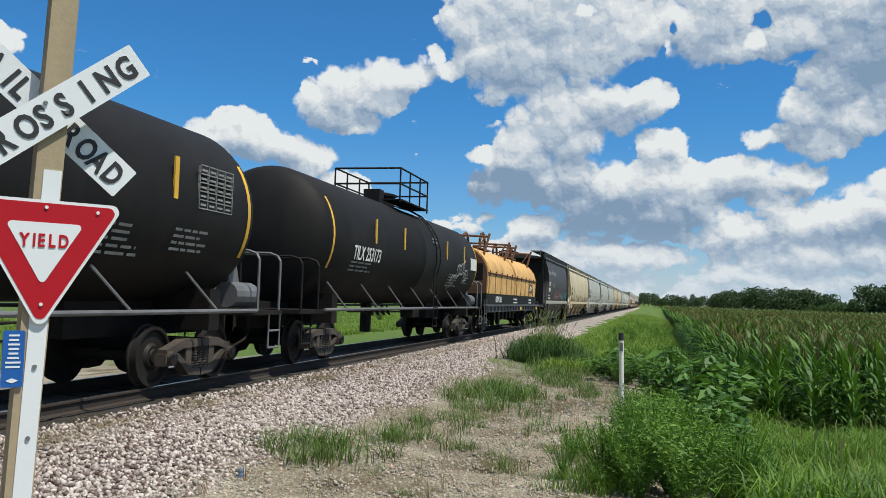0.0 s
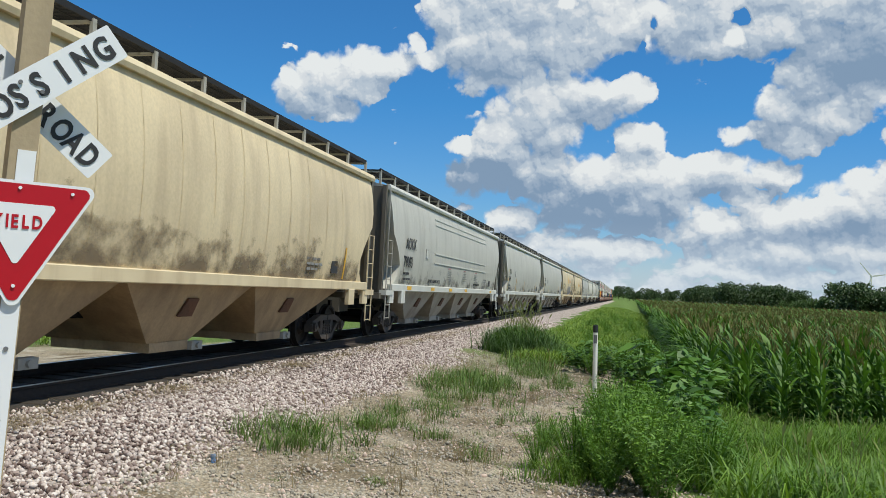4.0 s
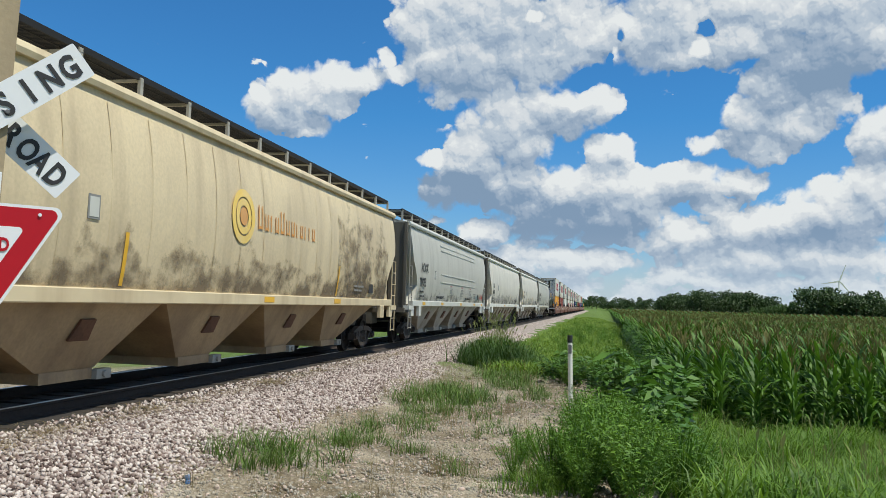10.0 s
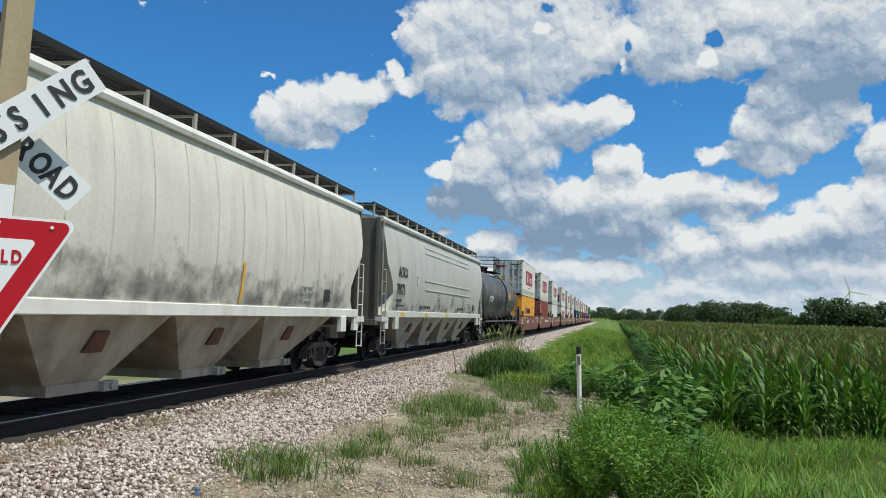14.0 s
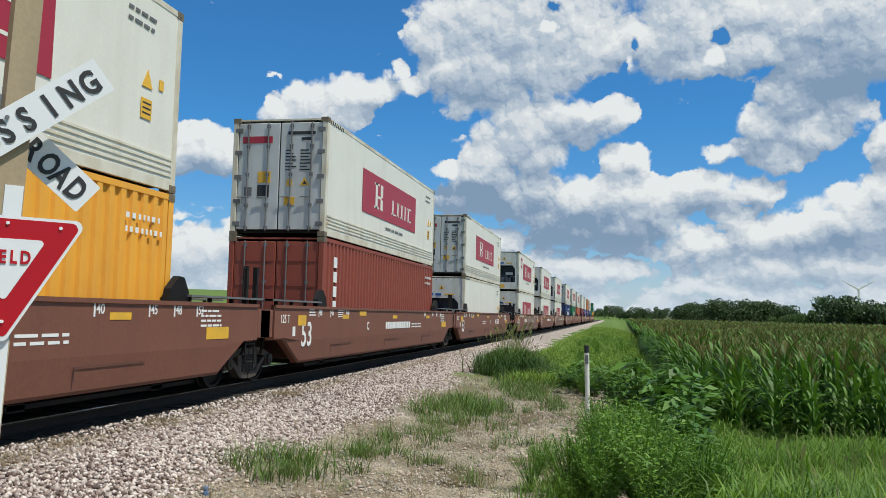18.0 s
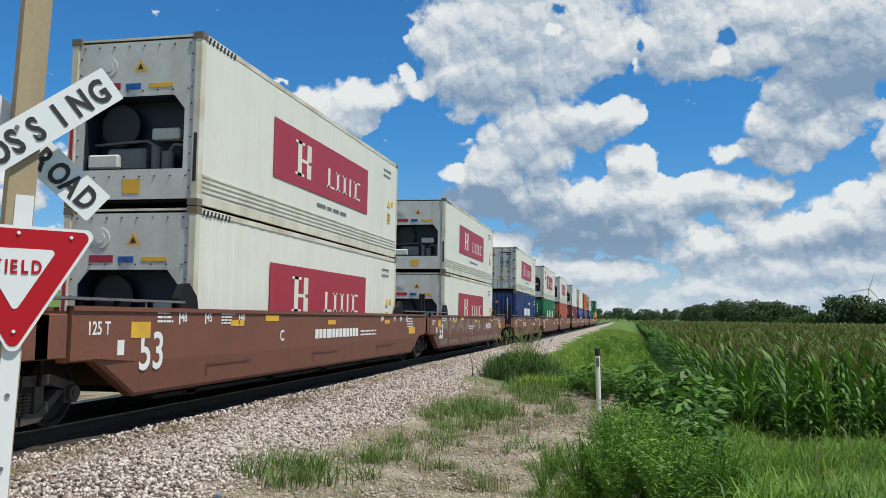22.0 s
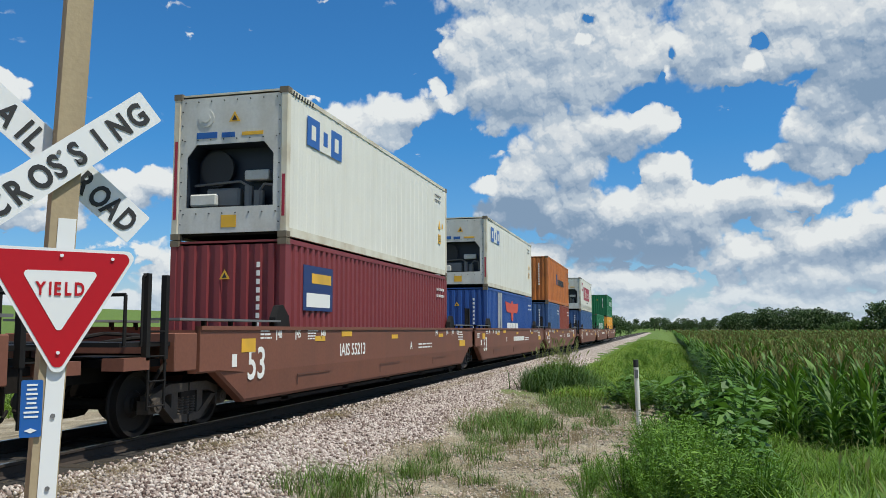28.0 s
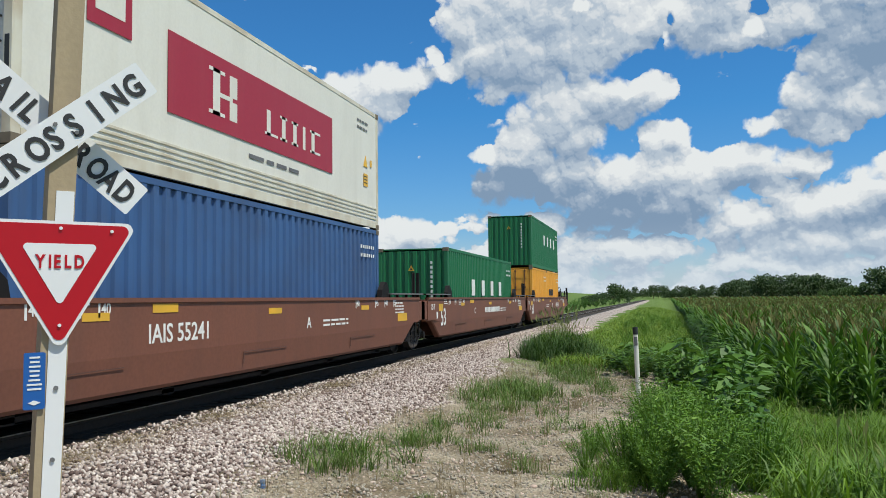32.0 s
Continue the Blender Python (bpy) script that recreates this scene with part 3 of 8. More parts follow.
M["canopy"] = material("maize_canopy", (0.075, 0.095, 0.022), 0.8, grain=0.6, grain_size=1.3, blotch=0.6, blotch_size=0.35, dirt=(0.14, 0.13, 0.04), bump=1.0, bump_size=2.0)
M["stone"] = bpy.data.materials.new("crushed_stone")
M["stone"].use_nodes = True
st = M["stone"].node_tree
sgeo = st.nodes.new("ShaderNodeNewGeometry")
sramp = st.nodes.new("ShaderNodeValToRGB")
sramp.color_ramp.elements[0].color, sramp.color_ramp.elements[1].color = (0.07, 0.043, 0.036, 1), (0.58, 0.515, 0.465, 1)
for pos, colour in ((0.25, (0.195, 0.14, 0.12, 1)), (0.5, (0.345, 0.28, 0.25, 1)), (0.75, (0.47, 0.405, 0.365, 1))):
    sramp.color_ramp.elements.new(pos).color = colour
st.links.new(sgeo.outputs["Random Per Island"], sramp.inputs[0])
sn = node(st, "ShaderNodeTexNoise", i2=60.0, i3=3.0)
st.links.new(sgeo.outputs["Position"], sn.inputs[0])
smix = st.nodes.new("ShaderNodeMix")
smix.data_type, smix.blend_type = "RGBA", "OVERLAY"
smix.inputs[0].default_value = 0.4
st.links.new(sramp.outputs[0], smix.inputs[6])
st.links.new(sn.outputs[0], smix.inputs[7])
st.links.new(smix.outputs[2], st.nodes["Principled BSDF"].inputs["Base Color"])
st.nodes["Principled BSDF"].inputs["Roughness"].default_value = 0.85


M["pebble"] = material("pale_gravel", (0.36, 0.325, 0.26), 0.9, island=0.55, grain=0.3, grain_size=60)


def blended(name, layers, bump, bump_size, scale_detail):
    """Ground: layers of (colour, low, high, noise size) laid over one another by noise, with stony relief."""
    m = bpy.data.materials.new(name)
    m.use_nodes = True
    t = m.node_tree
    b = t.nodes["Principled BSDF"]
    b.inputs["Roughness"].default_value = 0.95
    b.inputs["Specular IOR Level"].default_value = 0.2
    geo = t.nodes.new("ShaderNodeNewGeometry")
    col = t.nodes.new("ShaderNodeRGB")
    col.outputs[0].default_value = (*layers[0][0], 1)
    out = col.outputs[0]
    for colour, lo, hi, size in layers[1:]:
        n = node(t, "ShaderNodeTexNoise", i2=size, i3=5.0)
        t.links.new(geo.outputs["Position"], n.inputs[0])
        r = node(t, "ShaderNodeMapRange", i1=lo, i2=hi, i3=0.0, i4=1.0)
        t.links.new(n.outputs[0], r.inputs[0])
        x = t.nodes.new("ShaderNodeMix")
        x.data_type = "RGBA"
        t.links.new(r.outputs[0], x.inputs[0])
        t.links.new(out, x.inputs[6])
        x.inputs[7].default_value = (*colour, 1)
        out = x.outputs[2]
    # stones
    v = node(t, "ShaderNodeTexVoronoi", i2=scale_detail)
    t.links.new(geo.outputs["Position"], v.inputs[0])
    x = t.nodes.new("ShaderNodeMix")
    x.data_type, x.blend_type = "RGBA", "OVERLAY"
    x.inputs[0].default_value = 0.45
    t.links.new(out, x.inputs[6])
    hs = t.nodes.new("ShaderNodeRGBToBW")
    t.links.new(v.outputs["Color"], hs.inputs[0])
    t.links.new(hs.outputs[0], x.inputs[7])
    t.links.new(x.outputs[2], b.inputs["Base Color"])
    bn = node(t, "ShaderNodeBump", i0=bump, i1=bump_size)
    t.links.new(v.outputs["Distance"], bn.inputs["Height"])
    t.links.new(bn.outputs[0], b.inputs["Normal"])
    return m, t, x, b


M["ballast"] = blended("ballast_stone", [((0.33, 0.28, 0.25), 0, 0, 1), ((0.40, 0.345, 0.31), 0.45, 0.6, 3.0), ((0.20, 0.155, 0.135), 0.55, 0.72, 9.0)], 1.0, 0.05, 22.0)[0]
M["ground"], gt, gx, gb = blended("verge_ground", [((0.27, 0.225, 0.16), 0, 0, 1), ((0.38, 0.335, 0.26), 0.45, 0.6, 1.6), ((0.15, 0.117, 0.072), 0.48, 0.62, 0.8)], 0.8, 0.03, 40.0)
# farmland beyond the verge is green
gpos = gt.nodes.new("ShaderNodeNewGeometry")
gsep = gt.nodes.new("ShaderNodeSeparateXYZ")
gt.links.new(gpos.outputs["Position"], gsep.inputs[0])
gn = node(gt, "ShaderNodeTexNoise", i2=0.9, i3=6.0)
gt.links.new(gpos.outputs["Position"], gn.inputs[0])
wob = math_node(gt, "MULTIPLY", math_node(gt, "SUBTRACT", gn.outputs[0], 0.5), 5.0)
right = node(gt, "ShaderNodeMapRange", i1=0.3, i2=1.3, i3=0.0, i4=1.0)
gt.links.new(math_node(gt, "ADD", gsep.outputs[0], wob), right.inputs[0])
left = node(gt, "ShaderNodeMapRange", i1=-17.0, i2=-18.2, i3=0.0, i4=1.0)
gt.links.new(math_node(gt, "ADD", gsep.outputs[0], wob), left.inputs[0])
farw = node(gt, "ShaderNodeMapRange", i1=21.0, i2=27.0, i3=0.0, i4=1.0)
gt.links.new(math_node(gt, "ADD", gsep.outputs[1], math_node(gt, "MULTIPLY", wob, 1.5)), farw.inputs[0])
green = math_node(gt, "MAXIMUM", math_node(gt, "MAXIMUM", right.outputs[0], left.outputs[0]), farw.outputs[0])
gmix = gt.nodes.new("ShaderNodeMix")
gmix.data_type = "RGBA"
gt.links.new(green, gmix.inputs[0])
gt.links.new(gx.outputs[2], gmix.inputs[6])
gcol = gt.nodes.new("ShaderNodeMix")
gcol.data_type = "RGBA"
gcol.inputs[6].default_value = (0.07, 0.125, 0.025, 1)
gcol.inputs[7].default_value = (0.12, 0.175, 0.04, 1)
gt.links.new(gn.outputs[0], gcol.inputs[0])
gt.links.new(gcol.outputs[2], gmix.inputs[7])
gt.links.new(gmix.outputs[2], gb.inputs["Base Color"])
# ---- ground and track ----


def smooth_step(a, b, x):
    u = min(1.0, max(0.0, (x - a) / (b - a)))
    return u * u * (3 - 2 * u)


def ground_z(x, y):
    """The lie of the land: a low bank with the ballast on it, a verge, and the field about a metre lower."""
    z = -0.5 + 0.12 * smooth_step(-3.2, -4.6, x)
    z -= 0.8 * smooth_step(-0.8, 3.2, x) * smooth_step(6.0, 15.0, y + 0.4 * x)
    z -= 0.5 * smooth_step(-10.5, -15, x)
    z += 15 * smooth_step(70, 330, -x)
    z += 6 * smooth_step(450, 900, y)
    return z + 0.05 * noise.noise((x * 0.5, y * 0.5, 0)) + 0.03 * noise.noise((x * 1.7, y * 1.7, 3))


def steps(a, b, first, grow):
    out, s, d = [a], a, first
    while s < b:
        s += d
        d *= grow
        out.append(min(s, b))
    return out


xs = sorted(set([-v for v in steps(0, 3000, 0.35, 1.06)] + steps(0, 3000, 0.35, 1.06)))
ys = sorted(set([-v for v in steps(0, 1500, 1.0, 1.2)] + steps(0, 4000, 0.35, 1.025)))
bm = bmesh.new()
grid = [[bm.verts.new((x, y, ground_z(x, y))) for x in xs] for y in ys]
for r0, r1 in zip(grid[:-1], grid[1:]):
    for k in range(len(xs) - 1):
        bm.faces.new((r0[k], r0[k + 1], r1[k + 1], r1[k]))
ground = setting("ground", bm, M["ground"], "dry gravelly dirt verge running into green farmland", "ground", smooth=True)

# ballast bank: a long bed with a sloping shoulder
bed = [(-11.2, -0.62), (-9.6, -0.2), (-9.2, -0.17), (-6.75, -0.17), (-6.35, -0.2), (-5.2, -0.32), (-4.2, -0.42), (-3.5, -0.56)]
bm = bmesh.new()
rows = []
for y in steps(-60, 900, 1.2, 1.012):
    rows.append([bm.verts.new((x + (0.16 * noise.noise((y * 0.7, 0, 0)) if i == len(bed) - 1 else 0), y,
                               z + 0.02 * noise.noise((x * 2, y * 2, 5)))) for i, (x, z) in enumerate(bed)])
for r0, r1 in zip(rows[:-1], rows[1:]):
    for k in range(len(bed) - 1):
        f = bm.faces.new((r0[k], r0[k + 1], r1[k + 1], r1[k]))
        # strips beneath the cars take the ballast with shade painted in
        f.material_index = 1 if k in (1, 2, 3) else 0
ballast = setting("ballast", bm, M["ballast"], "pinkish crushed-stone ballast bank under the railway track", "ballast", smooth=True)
ballast.data.materials.append(M["shadebed"])

RAIL_PROFILE = [(-0.07, -0.17), (0.07, -0.17), (0.07, -0.155), (0.012, -0.135), (0.012, -0.045), (0.036, -0.03), (0.036, -0.004),
                (0.028, 0.0), (-0.028, 0.0), (-0.036, -0.004), (-0.036, -0.03), (-0.012, -0.045), (-0.012, -0.135), (-0.07, -0.155)]
for side in (-1, 1):
    bm = bmesh.new()
    plate(bm, [(TRACK + side * 0.755 + x, z) for x, z in RAIL_PROFILE], 1, -60, 900)
    rail = setting("rail", bm, M["rail"], "worn steel railway rail spiked to the ties", "rail")
    bm = bmesh.new()
    box(bm, TRACK + side * 0.755 - 0.026, -60, 0.0, TRACK + side * 0.755 + 0.026, 900, 0.004)
    part("running_surface", bm, M["railtop"], rail, "polished running surface")

# ---- rail cars: shared parts ----
SHARED = {}


def shared(key, make, mat, smooth=False):
    if key not in SHARED:
        bm = bmesh.new()
        make(bm)
        SHARED[key] = mesh_of(key, bm, mat, smooth)
    return SHARED[key]


def put(name, me, parent, m=None, label=""):
    ob = new(name, me)
    ob.parent = parent
    if m is not None:
        ob.matrix_basis = m
    if label:
        ob["label"] = label
    return ob


def wheel_mesh(bm):
    lathe(bm, [(-0.07, 0.11), (-0.07, 0.36), (-0.05, 0.40), (-0.075, 0.42), (-0.075, 0.485), (-0.045, 0.485), (-0.03, 0.462), (0.07, 0.452),
               (0.07, 0.40), (0.02, 0.37), (0.015, 0.2), (0.06, 0.16), (0.06, 0.11), (0.09, 0.1), (0.09, 0.0001)], False, 28)


def frame_mesh(bm):
    """A cast side frame: arched top chord, sagging bottom chord, columns and bearing pedestals, outwards along x."""
    for s in (-1, 1):
        plate(bm, [(s * 0.02, 0.72), (s * 0.5, 0.72), (s * 0.98, 0.58), (s * 0.98, 0.46), (s * 0.55, 0.58), (s * 0.02, 0.60)], 0, -0.07, 0.09)
        plate(bm, [(s * 0.78, 0.5), (s * 0.34, 0.16), (s * 0.02, 0.14), (s * 0.02, 0.25), (s * 0.30, 0.27), (s * 0.66, 0.52)], 0, -0.07, 0.09)
        plate(bm, [(s * 0.26, 0.22), (s * 0.42, 0.26), (s * 0.42, 0.62), (s * 0.26, 0.62)], 0, -0.09, 0.07)
        box(bm, -0.09, s * 0.89 - 0.13, 0.34, 0.1, s * 0.89 + 0.13, 0.52)
        rod(bm, (-0.05, s * 0.89, 0.46), (0.16, s * 0.89, 0.46), 0.105, 12)
        rod(bm, (0.15, s * 0.89, 0.46), (0.175, s * 0.89, 0.46), 0.05, 8)


def spring_mesh(bm):
    prof = []
    for k in range(7):
        prof += [(k * 0.04, 0.05), (k * 0.04 + 0.012, 0.07), (k * 0.04 + 0.028, 0.07)]
    for yy in (-0.15, 0, 0.15):
        n = 10
        rings = [[bm.verts.new((0.02 + r * math.cos(2 * math.pi * q / n), yy + r * math.sin(2 * math.pi * q / n), 0.25 + s)) for q in range(n)] for s, r in prof]
        for a, b in zip(rings[:-1], rings[1:]):
            for q in range(n):
                bm.faces.new((a[q], a[(q + 1) % n], b[(q + 1) % n], b[q]))


def bolster_mesh(bm):
    box(bm, -1.1, -0.2, 0.5, 1.1, 0.2, 0.72)
    for s in (-1, 1):
        rod(bm, (-0.85, s * 0.89, 0.46), (0.85, s * 0.89, 0.46), 0.08, 10)
        rod(bm, (-0.9, s * 0.45, 0.42), (0.9, s * 0.45, 0.42), 0.06, 8)
        for q in (-1, 1):
            box(bm, q * 0.72 - 0.06, s * 0.36 - 0.05, 0.3, q * 0.72 + 0.06, s * 0.42 + 0.03, 0.6)


def truck(car, y):
    """A two-axle truck under a car: bolster with axles, two side frames with springs, four wheels."""
    t = put("truck", shared("bolster", bolster_mesh, M["steel"]), car, pose(0, y, 0), "dark iron two-axle truck")
    for s in (-1, 1):
        put("side_frame", shared("side_frame", frame_mesh, M["truck"]), t, pose(s * 1.02, 0, 0, 0, 0, 0 if s > 0 else 180), "grimy cast side frame")
        put("spring_nest", shared("spring_nest", spring_mesh, M["truck"], True), t, pose(s * 1.02, 0, 0))
        for q in (-1, 1):
            put("wheel", shared("wheel", wheel_mesh, M["wheel"], True), t, pose(s * 0.765, q * 0.89, 0.47, 0, 0, 0 if s > 0 else 180), "dark steel wheel")
    return t


def coupler(car, y, way):
    bm = bmesh.new()
    box(bm, -0.09, min(y, y + way * 0.75), 0.78, 0.09, max(y, y + way * 0.75), 0.98)
    box(bm, -0.17, min(y + way * 0.6, y + way * 0.95), 0.72, 0.17, max(y + way * 0.6, y + way * 0.95), 1.02)
    tube(bm, [(0.25, y, 0.8), (0.28, y + way * 0.3, 0.55), (0.2, y + way * 0.7, 0.4), (0.1, y + way * 0.9, 0.5)], 0.025)
    part("coupler", bm, M["steel"], car, "dark knuckle coupler with air hose")


def ladder(car, mat, x, y0, y1, z0, z1, gap=0.36, tall=None, name="ladder"):
    bm = bmesh.new()
    for y in (y0, y1):
        box(bm, x - 0.012, y - 0.018, z0, x + 0.012, y + 0.018, tall if tall and y == y0 else z1)
    z = z0 + 0.04
    while z < z1:
        rod(bm, (x + 0.01, y0, z), (x + 0.01, y1, z), 0.012, 5)
        z += gap
    return part(name, bm, mat, car)


def bars(name, car, mat, x, y, z, lines, width, height, gap, seed=0):
    """Small print that cannot be read: rows of plain bars on a wall facing +x."""
    rnd = random.Random(seed + int(y * 100))
    bm = bmesh.new()
    for k in range(lines):
        q = y
        end = y + width * rnd.uniform(0.7, 1.0)
        while q < end:
            w = rnd.uniform(0.12, 0.3) * width
            box(bm, x, q, z - k * gap, x + 0.004, min(q + w, end), z - k * gap + height)
            q += w + 0.05 * width
    return tagged(part(name, bm, mat, car, "rows of small print"), kind="stuff")


def facing_x(x, y, z):
    """Reads along +y on a wall that faces +x."""
    return Matrix(((0, 0, 1, x), (1, 0, 0, y), (0, 1, 0, z), (0, 0, 0, 1)))


def facing_back(x, y, z):
    """Reads along +x on a wall that faces -y."""
    return Matrix(((1, 0, 0, x), (0, 0, -1, y), (0, 1, 0, z), (0, 0, 0, 1)))


def car_root(name, y, label, category, group):
    root = thing(name, pose(TRACK, y - travelled(0), 0), label, category, group)
    CARS.append((root, y))
    return root


# ---- covered hoppers ----
SECTION = [(1.40, 1.50, 0.9), (1.5, 1.52, 1.0), (1.75, 1.56, 1.3), (2.1, 1.60, 1.4), (2.4, 1.62, 1.2), (2.65, 1.625, 0.95), (2.8, 1.625, 0.8),
           (2.95, 1.62, 0.6), (3.3, 1.60, 0.5), (3.7, 1.55, 0.46), (4.05, 1.48, 0.45), (4.25, 1.42, 0.45)]


def width_at(z):
    for (z0, w0, _), (z1, w1, _) in zip(SECTION[:-1], SECTION[1:]):
        if z0 <= z <= z1:
            return w0 + (w1 - w0) * (z - z0) / (z1 - z0)
    return SECTION[-1][1]


def hopper(y0, y1, paint, sill, under, label, marks, number, ink="ink", bays=4, foot=None, open_end=False, group="covered hoppers in the train"):
    L = y1 - y0
    car = car_root("hopper_car", y0, label, "hopper car", group)
    bm = bmesh.new()
    rings = []
    n = max(8, int(L / 1.2))
    for z, w, ys in SECTION:
        if open_end:
            ys = 1.0 + 0.75 * math.sin(math.pi * (z - 1.4) / 2.95)
        ring = [(w, ys + (L - 2 * ys) * k / n, z) for k in range(n + 1)] + [(-w, L - ys - (L - 2 * ys) * k / n, z) for k in range(n + 1)]
        rings.append([bm.verts.new((p[0] + (0.012 * noise.noise((p[1] * 0.9, p[2] * 1.1, y0)) if p[0] > 0 else 0), p[1], p[2])) for p in ring])
    for a, b in zip(rings[:-1], rings[1:]):
        for k in range(len(a)):
            bm.faces.new((a[k], a[(k + 1) % len(a)], b[(k + 1) % len(a)], b[k]))
    bm.faces.new(rings[0][::-1])
    bm.faces.new(rings[-1])
    for a, b in zip(rings[:-1], rings[1:]):
        for k in (0, n, n + 1, 2 * n + 1):
            bm.edges.get((a[k], b[k])).smooth = False
    body = part("body", bm, M[paint], car, "curved side sheets", smooth=True)
    # weld seams down the side
    bm = bmesh.new()
    zs = [1.45 + 0.2 * k for k in range(14)]
    for k in range(1, n):
        y = 1.9 + (L - 3.8) * k / n
        for za, zb in zip(zs[:-1], zs[1:]):
            v = [bm.verts.new(p) for p in ((width_at(za) + 0.006, y, za), (width_at(za) + 0.006, y + 0.02, za), (width_at(zb) + 0.006, y + 0.02, zb), (width_at(zb) + 0.006, y, zb))]
            bm.faces.new(v)
    tagged(part("weld_seams", bm, M[paint + "_seam"] if paint + "_seam" in M else M[paint], body), kind="stuff")
    # roof, top chord, running boards
    bm = bmesh.new()
    plate(bm, [(-1.44, 4.24), (1.44, 4.24), (1.40, 4.30), (0.9, 4.40), (0, 4.44), (-0.9, 4.40), (-1.40, 4.30)], 1, 0.35, L - 0.35)
    part("roof", bm, M[under], car)
    for s in (-1, 1):
        bm = bmesh.new()
        plate(bm, [(s * 1.40, 4.17), (s * 1.52, 4.17), (s * 1.54, 4.24), (s * 1.50, 4.33), (s * 1.40, 4.33)], 1, 0.3, L - 0.3)
        part("top_chord", bm, M[sill], car, "pale rail along the roof edge")
        bm = bmesh.new()
        for q in (0.6, 0.8, 1.0, 1.2):
            box(bm, s * q - 0.012, 0.2, 4.68, s * q + 0.012, L - 0.2, 4.72)
        k = 0.2
        while k < L - 0.2:
            box(bm, s * 0.9 - 0.3, k, 4.69, s * 0.9 + 0.3, k + 0.03, 4.715)
            k += 0.05
        box(bm, s * 1.22 - 0.015, 0.2, 4.66, s * 1.22 + 0.015, L - 0.2, 4.75)
        part("running_board", bm, M["grating"], car, "dark steel grating walkway")
        k, posts = 0.25, max(6, int(L / 1.45))
        for i in range(posts + 1):
            y = 0.25 + (L - 0.5) * i / posts
            put("post", shared("board_post", lambda b: (box(b, -0.025, -0.04, 4.3, 0.025, 0.04, 4.7), box(b, -0.6, -0.03, 4.64, 0.03, 0.03, 4.68)), M["pipe"]), car,
                pose(s * 1.23, y, 0, 0, 0, 0 if s > 0 else 180))
    if open_end:
        for s in (-1, 1):
            boxpart("roof_fascia", car, M["black"], min(s * 1.25, s * 1.47), 0.1, 4.30, max(s * 1.25, s * 1.47), L - 0.1, 4.66, label="black fascia along the roof edge", bevel=0.02)
    # side sills and bolster plates
    for s in (-1, 1):
        boxpart("side_sill", car, M[foot or sill], min(s * 1.44, s * 1.60), 0.75, 1.34, max(s * 1.44, s * 1.60), L - 0.75, 1.54, label="pale side sill", bevel=0.015)
        for y in (1.75, L - 2.15):
            boxpart("jacking_pad", car, M[sill], min(s * 1.5, s * 1.615), y, 0.98, max(s * 1.5, s * 1.615), y + 0.4, 1.36, bevel=0.012)
    boxpart("centre_sill", car, M["steel"], -0.25, 0.2, 0.78, 0.25, L - 0.2, 1.25)
    # chutes
    a, b = 3.0, L - 3.0
    wide = (b - a) / bays
    for k in range(bays):
        c0, c1 = a + wide * k, a + wide * (k + 1)
        mid = (c0 + c1) / 2
        lean = 0.0 if 0 < k < bays - 1 else (0.25 if k == 0 else -0.25)
        bm = bmesh.new()
        top = [bm.verts.new(p) for p in ((-1.47, c0, 1.4), (1.47, c0, 1.4), (1.47, c1, 1.4), (-1.47, c1, 1.4))]
        ext0, ext1 = mid - 0.62 + lean, mid + 0.62 + lean
        if k == 0:
            top[0].co.y = top[1].co.y = 2.3
        if k == bays - 1:
            top[2].co.y = top[3].co.y = L - 2.3
        bot = [bm.verts.new(p) for p in ((-0.75, ext0, 0.42), (0.98, ext0, 0.42), (0.98, ext1, 0.42), (-0.75, ext1, 0.42))]
        for q in range(4):
            bm.faces.new((top[q], top[(q + 1) % 4], bot[(q + 1) % 4], bot[q]))
        bm.faces.new(top)
        bm.faces.new(bot[::-1])
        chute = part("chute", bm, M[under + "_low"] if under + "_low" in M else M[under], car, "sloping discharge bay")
        bm = bmesh.new()
        box(bm, -0.7, ext0 + 0.05, 0.27, 1.0, ext1 - 0.05, 0.42)
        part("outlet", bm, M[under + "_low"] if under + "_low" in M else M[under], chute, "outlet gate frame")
        bm = bmesh.new()
        rod(bm, (0.4, ext1 + 0.12, 0.33), (1.12, ext1 + 0.12, 0.33), 0.05, 8)
        box(bm, 0.95, ext1 - 0.05, 0.26, 1.08, ext1 + 0.3, 0.4)
        part("gate_drive", bm, M["pipe"], chute)
        bm = bmesh.new()
        plate(bm, [(-0.2, -0.16), (0.24, -0.16), (0.2, 0.16), (-0.12, 0.16)], 0, 0.0, 0.035)
        fr = 0.42
        ob = part("vibrator_bracket", bm, M["rust"], chute, "rusty bracket plate")
        ob.matrix_basis = pose(1.47 - 0.49 * fr + 0.005, mid + lean * fr, 1.4 - 0.98 * fr, 0, 26.5, 0)
    # ends
    for e, way in ((0.0, 1), (L, -1)):
        bm = bmesh.new()
        deep = 0.95 if open_end else 0.22
        ya, yb = sorted((e + way * deep, e + way * (deep + 0.05)))
        box(bm, -1.42 if not open_end else -1.3, ya, 1.28, 1.42 if not open_end else 1.3, yb, 4.26)
        for s in (-1, 1):
            box(bm, s * 1.40 - 0.05, min(e + way * 0.16, e + way * 0.30), 1.28, s * 1.40 + 0.05, max(e + way * 0.16, e + way * 0.30), 4.28)
        part("end_sheet", bm, M["grime"] if under != "charcoal" else M["black"], car, "grimy flat end sheet")
        bm = bmesh.new()
        ya, yb = sorted((e, e + way * 0.8))
